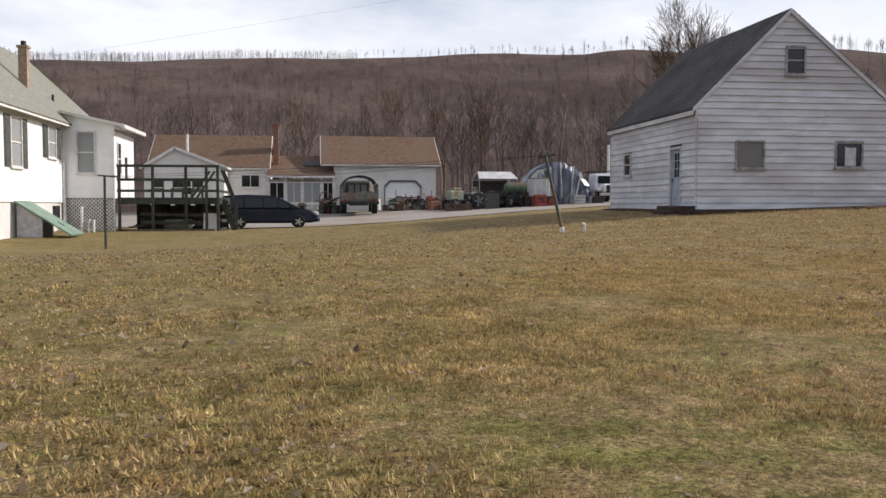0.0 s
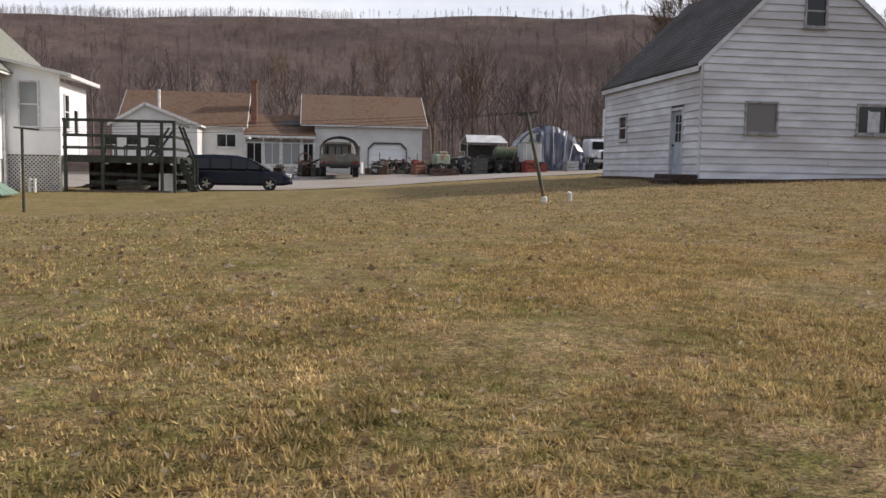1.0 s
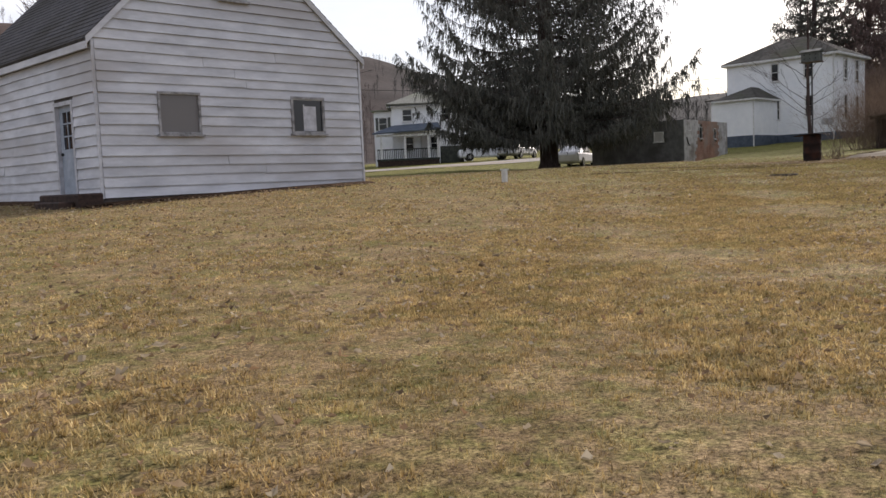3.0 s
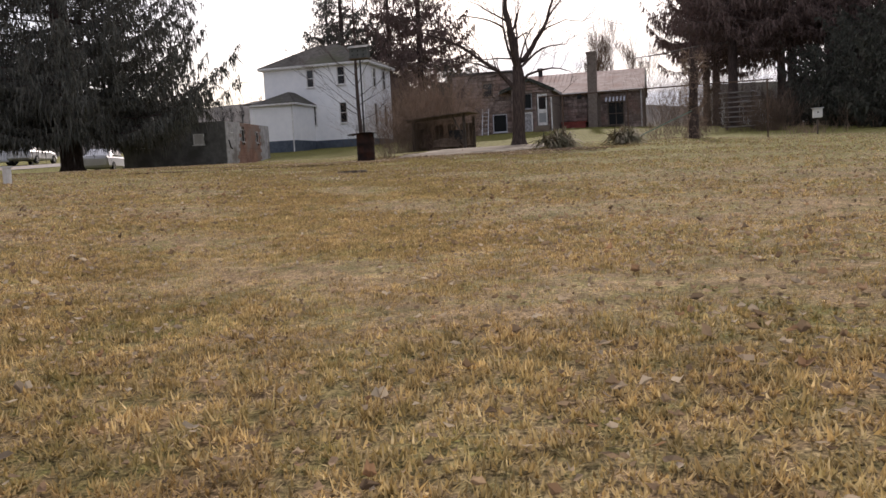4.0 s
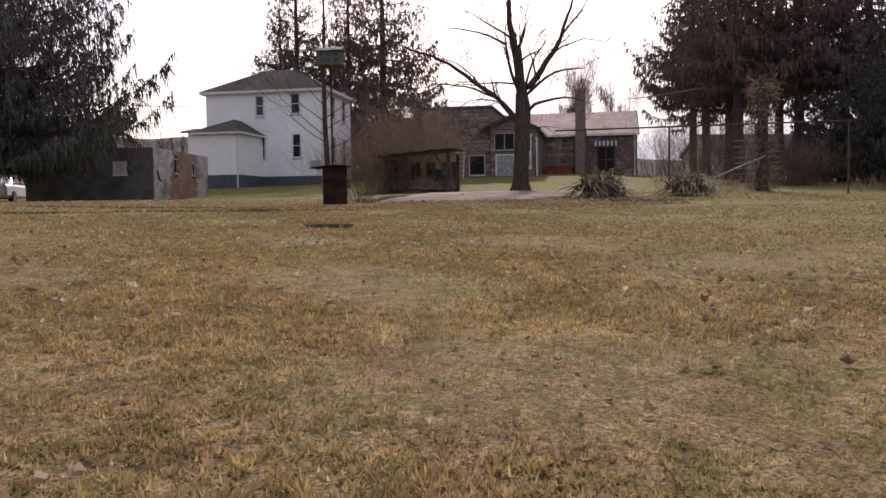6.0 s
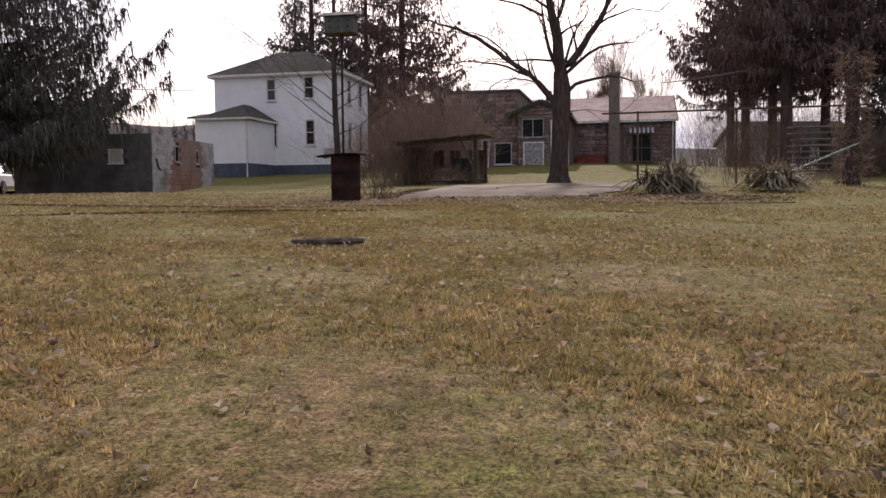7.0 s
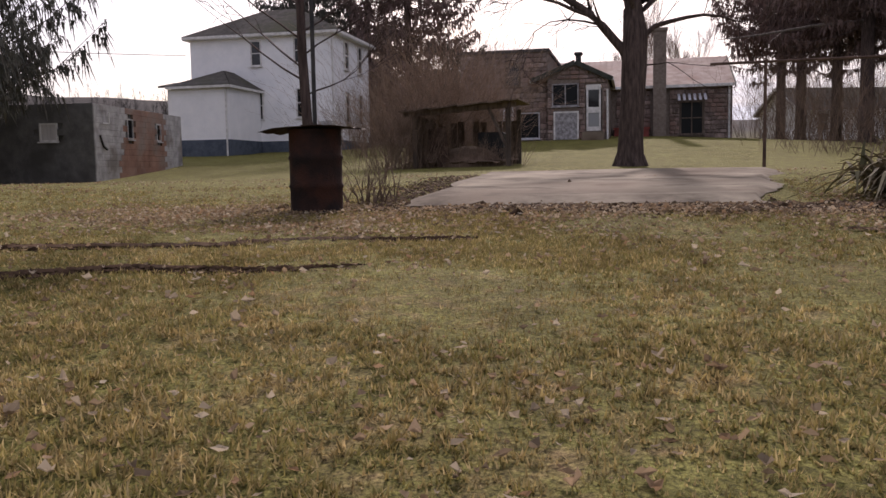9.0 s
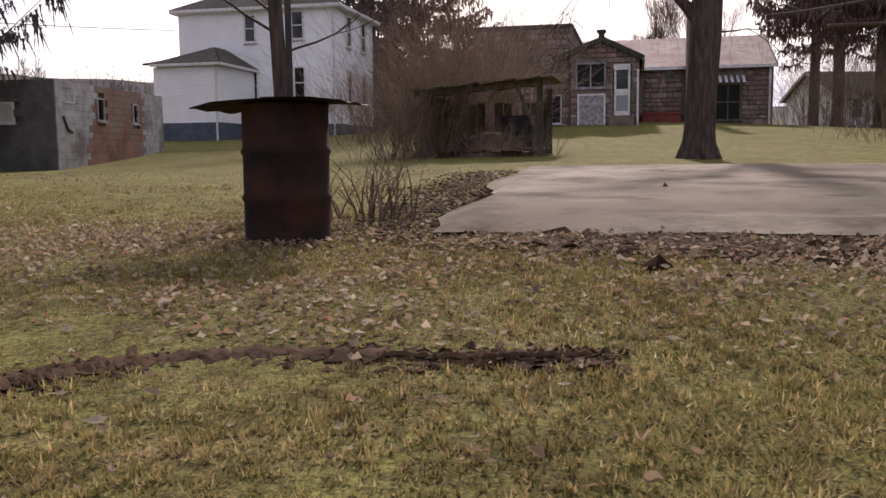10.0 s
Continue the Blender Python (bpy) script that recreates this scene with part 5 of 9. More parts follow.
scrap(-0.3, 65.6, 1.6, 1.4, 18, 9, "scrap and frames beside the sunroom")
scrap(-2.2, 64.5, 1.6, 0.9, 12, 10, "scrap boxes before the sunroom")


def dump_truck():
    x, y = 21.7, 66.4
    z = hg(x, y) + 0.04
    t = thing("dump_truck", (x, y, z), "white truck with a dark radiator parked beside the garage", "truck")
    part("cab", car_body(B(), [(-0.95, 1.0, 0.9, 0.9, 2.1), (-0.85, 1.05, 0.95, 0.8, 2.3), (0.85, 1.05, 0.95, 0.8, 2.3), (0.95, 1.0, 0.9, 0.9, 2.1)]), M["car_white"], t).matrix_local = pose(0, 0, 0, 0, 0, 90)
    part("hood", box(B(), -0.7, -2.1, 0.75, 0.7, -0.95, 1.45, 0.12), M["car_white"], t)
    part("radiator", box(B(), -0.45, -2.16, 0.75, 0.45, -2.10, 1.35), M["black"], t)
    part("windscreen", box(B(), -0.8, -1.08, 1.50, 0.8, -1.03, 2.1), M["glass"], t)
    part("bumper", box(B(), -1.05, -2.32, 0.5, 1.05, -2.18, 0.72, 0.03), M["bare_metal"], t)
    for s in (-1, 1):
        part("fender", box(B(), s * 0.93 - 0.2, -2.0, 0.85, s * 0.93 + 0.2, -1.1, 1.15, 0.08), M["car_white"], t)
        part("headlight", tube(B(), (s * 0.85, -2.12, 1.25), (s * 0.85, -2.0, 1.25), 0.13, 0.13, 12), M["lamp_clear"], t)
        for yy in (-1.5, 1.9):
            wheel(t, s * 0.9, yy, 0.48, 0.48, 0.28, 'x')
    part("body", box(B(), -1.15, 1.0, 1.0, 1.15, 4.0, 2.15, 0.05), M["truck_paint"], t)
    for yy in (1.05, 3.9):
        rk = part("rack", bar(B(), (-1.0, yy, 2.55), (1.0, yy, 2.55), 0.08), M["black"], t)
        for xx in (-0.96, 0.96):
            part("upright", bar(B(), (xx, yy, 2.10), (xx, yy, 2.51), 0.06), M["black"], rk)


dump_truck()


# ---- yard clutter ----
def hoop_shelter():
    x, y = 17.4, 66.0
    z = hg(x, y)
    s = thing("hoop_shelter", (x, y, z), "rounded shelter under a striped grey and white tarpaulin", "shelter")
    n, L = 28, 9
    pts = []
    for j in range(L + 1):
        f = j / L
        for i in range(n + 1):
            a = math.pi * i / n
            sh = 1 - 0.25 * f ** 3
            rip = 0.03 * math.sin(i * 1.9 + j)
            pts.append(((2.95 + rip) * sh * math.cos(a), -1.0 + 5 * f, max(0.0, (3.35 + rip) * sh * math.sin(a))))
    k = n + 1
    quads = [(j * k + i, j * k + i + 1, (j + 1) * k + i + 1, (j + 1) * k + i) for j in range(L) for i in range(n)]
    raw("cover", pts, quads, M["tarp"], s, "clouded tarpaulin over hoops")
    e = [(2.95 * math.cos(math.pi * i / n), -1.02 + 0.10 * math.sin(i * 1.3), max(0.0, 3.35 * math.sin(math.pi * i / n))) for i in range(n + 1)]
    c = [(0.82 * p[0] + 0.15, -1.25 + 0.08 * math.sin(i * 2.1), 0.86 * p[2]) for i, p in enumerate(e)]
    d = [(0.4 * p[0] + 0.3, -1.30 + 0.05 * math.sin(i), 0.42 * p[2]) for i, p in enumerate(e)]
    q = [(0.3 + 0.001 * i, -1.30, 0.0) for i in range(k)]
    quads = [(r * k + i, r * k + i + 1, (r + 1) * k + i + 1, (r + 1) * k + i) for r in range(3) for i in range(n)]
    raw("end_sheet", e + c + d + q, quads, M["tarp"], s)
    for a in (50, 64, 86):
        bm = B()
        t = radians(a)
        bar(bm, (2.98 * math.cos(t), -1.30, 3.38 * math.sin(t)), (1.9 * math.cos(t) + 0.2, -1.45, 0.5), 0.04, 0.06)
        part("strap", bm, M["tarp_white"], s, "pale hanging strap")
    part("side_sheet", slab(B(), [(-2.96, -1.1, 0.3), (-2.6, -1.15, 1.6), (-1.6, -1.2, 2.7), (-0.4, -1.2, 2.9), (-1.0, -1.2, 1.2), (-1.9, -1.15, 0.3)], 0.04), M["tarp_white"], s, "white plastic sheet")


hoop_shelter()


def canopy():
    x, y = 12.7, 66.5
    z = hg(x, y)
    c = thing("canopy", (x, y, z), "white topped canopy on posts over stored machines", "shelter")
    bm = slab(B(), [(-1.5, -1.5, 2.15), (1.6, -1.5, 2.15), (1.4, 0.2, 2.75), (-1.3, 0.2, 2.75)], 0.05)
    slab(bm, [(-1.3, 0.2, 2.75), (1.4, 0.2, 2.75), (1.6, 1.8, 2.15), (-1.5, 1.8, 2.15)], 0.05)
    part("roof_sheet", bm, M["tarp_white"], c)
    for px in (-1.45, 1.55):
        for py in (-1.45, 1.75):
            part("post", tube(B(), (px, py, -0.05), (px, py, 2.18), 0.035, 0.035, 8), M["bare_metal"], c)
    part("side_sheet", box(B(), -1.47, -1.5, 0.1, -0.95, -1.46, 0.95), M["tarp_white"], c)
    part("back_sheet", box(B(), -1.4, 1.70, 0.1, 1.5, 1.74, 2.1), M["siding_dark"], c)


canopy()


def machine(x, y, rz, s, paint, label, name="farm_machine"):
    """A small old farm machine: frame, engine, seat, wheels, levers."""
    z = hg(x, y) + 0.03
    m = thing(name, (x, y, z), label, "machine", group="old machines in the yard")
    part("frame", box(box(B(), -1.0, -0.3, 0.45, 1.0, -0.2, 0.55), -1.0, 0.2, 0.45, 1.0, 0.3, 0.55), M["black"], m)
    part("engine", box(box(B(), 0.1, -0.28, 0.5, 0.95, 0.28, 1.05, 0.06), 0.2, -0.2, 1.05, 0.7, 0.2, 1.2, 0.04), paint, m)
    part("seat", box(box(B(), -0.75, -0.25, 0.85, -0.3, 0.25, 0.93, 0.03), -0.80, -0.25, 0.9, -0.72, 0.25, 1.25, 0.03), paint, m)
    part("steering", bar(bar(B(), (0.05, 0, 1.0), (-0.2, 0, 1.35), 0.04), (-0.2, -0.2, 1.35), (-0.2, 0.2, 1.35), 0.04), M["black"], m)
    part("exhaust", tube(B(), (0.7, 0.15, 1.15), (0.7, 0.15, 1.75), 0.035, 0.035, 8), M["rust_lit"], m)
    part("hitch", bar(bar(B(), (-1.0, 0, 0.5), (-1.7, 0, 0.35), 0.08), (-1.5, -0.4, 0.4), (-1.5, 0.4, 0.4), 0.06), M["rust_lit"], m)
    for wx, r in ((-0.7, 0.48), (0.75, 0.30)):
        for wy in (-0.48, 0.48):
            wheel(m, wx, wy, r, r, 0.2)
    m.scale = (s, s, s)
    m.matrix_world = pose(x, y, z, 0, 0, rz) @ Matrix.Diagonal((s, s, s, 1))


machine(9.6, 62.9, 200, 1.35, M["green_pale"], "dull green garden tractor among the yard clutter")
machine(5.6, 67.6, 150, 0.9, M["rust_lit"], "rusty tiller leaning by the workshop door")
machine(7.4, 67.9, 20, 0.85, M["red_paint"], "faded red mower by the workshop door")
machine(14.2, 65.4, 170, 1.15, M["truck_paint"], "grey machine under the shelter")
machine(13.2, 62.6, 40, 0.9, M["black"], "black two-wheel machine in the yard")


def crate(x, y, w, d, h, m, label, rz=0.0, name="crate", cat="crate"):
    z = hg(x, y) + 0.03
    c = thing(name, (x, y, z), label, cat, group="boxes in the yard")
    part("floor", box(B(), -w / 2, -d / 2, 0.0, w / 2, d / 2, 0.05), m, c)
    for yy in (-d / 2, d / 2 - 0.03):
        k = max(2, int(h / 0.22))
        for i in range(k):
            part("slat", box(B(), -w / 2, yy, 0.06 + i * h / k, w / 2, yy + 0.03, 0.06 + (i + 0.82) * h / k), m, c)
    for xx in (-w / 2, w / 2 - 0.03):
        part("side", box(B(), xx, -d / 2 + 0.03, 0.05, xx + 0.03, d / 2 - 0.03, h), m, c)
    c.matrix_world = pose(x, y, z, 0, 0, rz)


crate(15.2, 61.9, 0.9, 0.8, 0.85, M["red_paint"], "faded red slatted crate on the gravel", 10)
crate(16.2, 62.2, 0.7, 0.7, 0.6, M["red_paint"], "small faded red crate on the gravel", -15)
crate(9.0, 61.4, 1.9, 0.8, 0.5, M["rust_lit"], "low rusty slatted trailer box", 4)
crate(11.6, 62.0, 1.0, 0.9, 1.1, M["shutter"], "tall grey bin on the gravel", 0)
crate(12.4, 63.4, 0.9, 0.9, 1.25, M["black"], "black storage bin among the machines", 8)
crate(7.6, 64.5, 0.9, 0.7, 0.7, M["orange_paint"], "orange wooden box among the clutter", 25)
crate(10.6, 64.9, 0.8, 0.7, 1.0, M["green_paint"], "green metal box among the clutter", -10)
crate(18.6, 63.2, 0.9, 0.9, 0.7, M["bare_metal"], "pale metal box by the shelter", 5)

tk = thing("fuel_tank", (14.3, 64.2, hg(14.3, 64.2)), "dull green cylindrical tank on a steel stand", "tank")
bm = tube(tube(tube(B(), (-1.1, 0, 1.35), (1.1, 0, 1.35), 0.5, 0.5, 18), (1.1, 0, 1.35), (1.25, 0, 1.35), 0.5, 0.3, 18), (-1.25, 0, 1.35), (-1.1, 0, 1.35), 0.3, 0.5, 18)
part("drum", bm, M["green_paint"], tk)
for px in (-0.8, 0.8):
    for py in (-0.35, 0.35):
        part("leg", box(B(), px - 0.04, py - 0.04, -0.02, px + 0.04, py + 0.04, 1.0), M["black"], tk)
bt = thing("box_trailer", (15.35, 62.7, hg(15.35, 62.7) + 0.03), "small white box trailer with dark running gear in the yard", "trailer")
part("body", box(B(), -0.66, -0.9, 0.72, 0.66, 0.9, 2.05, 0.03), M["tarp_white"], bt)
part("roof", box(B(), -0.70, -0.95, 2.055, 0.70, 0.95, 2.12, 0.02), M["green_pale"], bt, "pale green roof edge")
for k in range(3):
    part("rib", box(B(), -0.45 + 0.42 * k, -0.925, 0.76, -0.39 + 0.42 * k, -0.903, 2.0), M["trim"], bt)
part("chassis", box(B(), -0.60, -1.0, 0.50, 0.60, 1.0, 0.70), M["black"], bt)
part("drawbar", bar(B(), (-0.0, -1.0, 0.58), (-0.1, -2.0, 0.42), 0.08), M["black"], bt)
for s_ in (-0.62, 0.62):
    wheel(bt, s_, 0.0, 0.33, 0.33, 0.2, 'x')
hp = thing("metal_rack", (-0.6, 66.4, hg(-0.6, 66.4)), "orange metal rack leaning by the sunroom", "rack")
bm = B()
for k in range(9):
    a, c = math.pi * k / 9, math.pi * (k + 1) / 9
    bar(bm, (0.45 * math.cos(a), 0, 1.2 + 0.5 * math.sin(a)), (0.45 * math.cos(c), 0, 1.2 + 0.5 * math.sin(c)), 0.09)
bar(bm, (-0.45, 0, 0), (-0.45, 0, 1.2), 0.09)
bar(bm, (0.45, 0, 0), (0.45, 0, 1.2), 0.09)
part("frame", bm, M["orange_paint"], hp)
part("panel", box(B(), -0.38, -0.02, 0.1, 0.38, 0.02, 1.1), M["orange_paint"], hp)
for i, (x, y) in enumerate(((-1.6, 63.0), (3.5, 68.5), (8.3, 68.8), (-2.4, 66.0))):
    z = hg(x, y) + 0.02
    p = tagged(part("barrel", spin(B(), [(0.28, 0), (0.30, 0.05), (0.29, 0.3), (0.305, 0.33), (0.29, 0.36), (0.29, 0.6), (0.305, 0.63), (0.29, 0.66), (0.30, 0.86), (0.27, 0.88)], 18),
                    M[("bare_metal", "white_far", "rust_lit", "truck_paint")[i]]), ("pale metal", "white plastic", "rusty", "olive grey")[i] + " barrel standing on the gravel yard", "barrel", group="barrels in the yard")
    p.matrix_world = pose(x, y, z)


# ---- posts, clothes poles, stubs ----
z0 = hg(24.0, 72.0)
tagged(part("flag_post", tube(B(), (24.0, 72.0, z0 - 0.1), (24.0, 72.0, 6.9), 0.13, 0.11, 10), M["white_far"]), "pale slim post behind the white truck", "post")

cp = thing("clothes_pole", (5.34, 20.93, hg(5.34, 20.93)), "leaning dark green clothes pole with a crossbar", "pole", group="clothes poles")
bm = tube(B(), (0, 0, 0.05), (-0.36, 0.42, 2.05), 0.045, 0.04, 10)
part("shaft", bm, M["pole_green"], cp)
part("crossbar", bar(B(), (-0.56, 0.41, 2.00), (-0.08, 0.45, 2.09), 0.055), M["pole_green"], cp)
part("footing", spin(B(), [(0.05, -0.1), (0.065, 0.02), (0.06, 0.12), (0.04, 0.14)], 10), M["trim"], cp, "pale concrete footing")
for k in (-0.5, -0.3, -0.14):
    part("hook", tube(B(), (k, 0.42, 2.06), (k, 0.42, 2.14), 0.012, 0.012, 6), M["black"], cp)
cq = thing("clothes_pole", (-7.5, 25.9, hg(-7.5, 25.9)), "thin dark upright clothes pole with a short crossbar", "pole", group="clothes poles")
h2 = 2.50 - hg(-7.5, 25.9)
part("shaft", tube(B(), (0, 0, -0.1), (0, 0, h2), 0.04, 0.036, 10), M["pole_green"], cq)
part("crossbar", bar(B(), (-0.2, 0, h2 + 0.02), (0.42, 0.02, h2 - 0.03), 0.045), M["pole_green"], cq)
sp = thing("pipe_stub", (5.9, 20.75, hg(5.9, 20.75)), "short white bent pipe sticking out of the lawn", "pipe")
bm = tube(B(), (0, 0, -0.1), (0, 0, 0.20), 0.04, 0.04, 10)
tube(bm, (0, 0, 0.19), (-0.06, 0, 0.22), 0.043, 0.043, 10)
part("pipe", bm, M["trim"], sp)
sp = thing("marker_post", (19.9, 22.0, hg(19.9, 22.0)), "short pale wooden marker post in the lawn", "post")
part("shaft", box(B(), -0.06, -0.06, -0.1, 0.06, 0.06, 0.30, 0.012), M["trim"], sp)
part("cap", box(B(), -0.075, -0.075, 0.30, 0.075, 0.075, 0.33), M["trim"], sp)


def wire(name, p, q, sag, r, label):
    bm = B()
    n = 24
    pts = [Vector(p).lerp(Vector(q), i / n) - Vector((0, 0, sag * 4 * (i / n) * (1 - i / n))) for i in range(n + 1)]
    for a, c in zip(pts, pts[1:]):
        tube(bm, a, c, r, r, 4, False)
    return tagged(part(name, bm, M["black"]), label, "cable", kind="structure")


wire("cable_1", (-18.4, 45, 8.4), (6.0, 45, 13.1), 0.1, 0.004, "thin overhead cable")
wire("cable_2", (24.0, 72.0, 6.7), (52.0, 63.0, 11.0), 0.8, 0.02, "thin overhead cable")
wire("cable_3", (4.9, 21.4, 2.95), (-7.4, 25.9, 2.48), 0.12, 0.006, "thin clothes line")
wire("cable_5", (4.7, 21.35, 2.93), (-7.2, 25.9, 2.46), 0.22, 0.006, "thin clothes line")
wire("cable_6", (5.15, 21.4, 2.98), (-7.6, 25.9, 2.50), 0.05, 0.006, "thin clothes line")
wire("cable_4", (66.3, 39.0, 8.4), (33.0, 62.0, 9.0), 0.8, 0.02, "thin overhead cable")


# ---- white two storey house behind the block building ----
def white_house():
    h = thing("house", (0, 0, 0), "white two storey house with a hipped roof on blue foundation", "house")
    x0, x1, y0, y1, zb, ze = 66.3, 72.2, 30.75, 38.72, 3.78, 9.22
    wins = [(34.70, 7.66, 35.30, 8.98), (32.28, 7.72, 32.92, 9.05), (34.66, 4.88, 35.24, 6.40), (32.26, 4.95, 32.86, 6.48)]
    part("wall", holed(B(), 'y', x0, 0.2, y0, y1, zb, ze, wins), M["white_house"], h)
    lap_siding(h, 'y', x0, -1, y0, y1, zb, ze, wins, 0.15)
    sw = [(67.8, 7.5, 68.5, 9.0), (70.1, 7.5, 70.8, 9.0), (67.8, 4.7, 68.5, 6.4), (70.1, 4.7, 70.8, 6.4)]
    part("wall", holed(B(), 'x', y0, 0.2, x0 + 0.2, x1, zb, ze, sw), M["white_house"], h)
    bm = box(B(), x1 - 0.2, y0 + 0.2, zb, x1, y1, ze)
    box(bm, x0 + 0.2, y1 - 0.2, zb, x1 - 0.2, y1, ze)
    part("wall", bm, M["white_house"], h)
    part("foundation", box(B(), x0 - 0.03, y0 - 0.03, 2.2, x1 + 0.03, y1 + 0.03, zb), M["foundation"], h, "blue grey painted foundation")
    for w in wins:
        window(h, 'y', x0, -1, *w, glass="glass", label="dark double-hung window")
    for w in sw:
        window(h, 'x', y0, -1, *w, glass="glass", label="dark double-hung window")
    o = 0.30
    c0, c1, c2, c3 = (x0 - o, y0 - o, ze), (x1 + o, y0 - o, ze), (x1 + o, y1 + o, ze), (x0 - o, y1 + o, ze)
    r0, r1 = ((x0 + x1) / 2, 33.75, 10.95), ((x0 + x1) / 2, 35.7, 10.95)
    for pts in ((c0, c1, r0), (c1, c2, r1, r0), (c2, c3, r1), (c3, c0, r0, r1)):
        part("roof", slab(B(), pts, 0.10), M["roof_w"], h)
    part("soffit", box(B(), x0 - o, y0 - o, ze - 0.10, x1 + o, y1 + o, ze - 0.005), M["white_house"], h)
    for p, q in ((c0, c1), (c0, c3)):
        part("gutter", bar(B(), p, q, 0.11, 0.14), M["trim"], h)
    part("downpipe", tube(B(), (x0 - 0.06, y0 + 0.1, 2.6), (x0 - 0.06, y0 + 0.1, ze), 0.045, 0.045, 8), M["trim"], h)
    part("vent", box(B(), x0 - 0.05, 30.95, 4.3, x0 - 0.01, 31.7, 4.75), M["bare_metal"], h)
    # low wing
    a0, b0, b1, za = 62.5, 34.85, 37.78, 6.30
    bm = holed(B(), 'y', a0, 0.2, b0, b1, zb, za, [])
    part("wing_wall", bm, M["white_house"], h)
    lap_siding(h, 'y', a0, -1, b0, b1, zb, za, (), 0.15)
    bm = box(B(), a0 + 0.2, b0, zb, x0, b0 + 0.2, za)
    part("wing_wall", bm, M["white_house"], h)
    part("wing_wall", box(B(), a0 + 0.2, b1 - 0.2, zb, x0, b1, za), M["white_house"], h)
    part("wing_foundation", box(B(), a0 - 0.03, b0 - 0.03, 2.2, x0 - 0.04, b1 + 0.03, zb), M["foundation"], h, "blue grey painted foundation")
    o = 0.2
    p0, p1, p2, p3 = (a0 - o, b0 - o, za), (x0 - 0.03, b0 - o, za), (x0 - 0.03, b1 + o, za), (a0 - o, b1 + o, za)
    ra, rb = (65.2, (b0 + b1) / 2, 7.30), (x0 - 0.03, (b0 + b1) / 2, 7.30)
    for pts in ((p3, p0, ra), (p0, p1, rb, ra), (p2, p3, ra, rb)):
        part("wing_roof", slab(B(), pts, 0.09), M["roof_w"], h)
    part("gutter", bar(B(), p0, p3, 0.10, 0.12), M["trim"], h)
    part("gutter", bar(B(), p0, p1, 0.10, 0.12), M["trim"], h)
    part("downpipe", tube(B(), (a0 - 0.05, b0 + 0.08, 2.8), (a0 - 0.05, b0 + 0.08, za), 0.045, 0.045, 8), M["trim"], h)
    part("side_porch_roof", slab(B(), [(64.4, 38.35, 6.55), (66.25, 38.35, 6.9), (66.25, 39.6, 6.9), (64.4, 39.6, 6.55)], 0.1), M["roof_w"], h)
    part("side_porch_wall", box(B(), 64.8, 38.4, 2.6, 66.2, 39.3, 6.5), M["white_house"], h)
    return h


white_house()


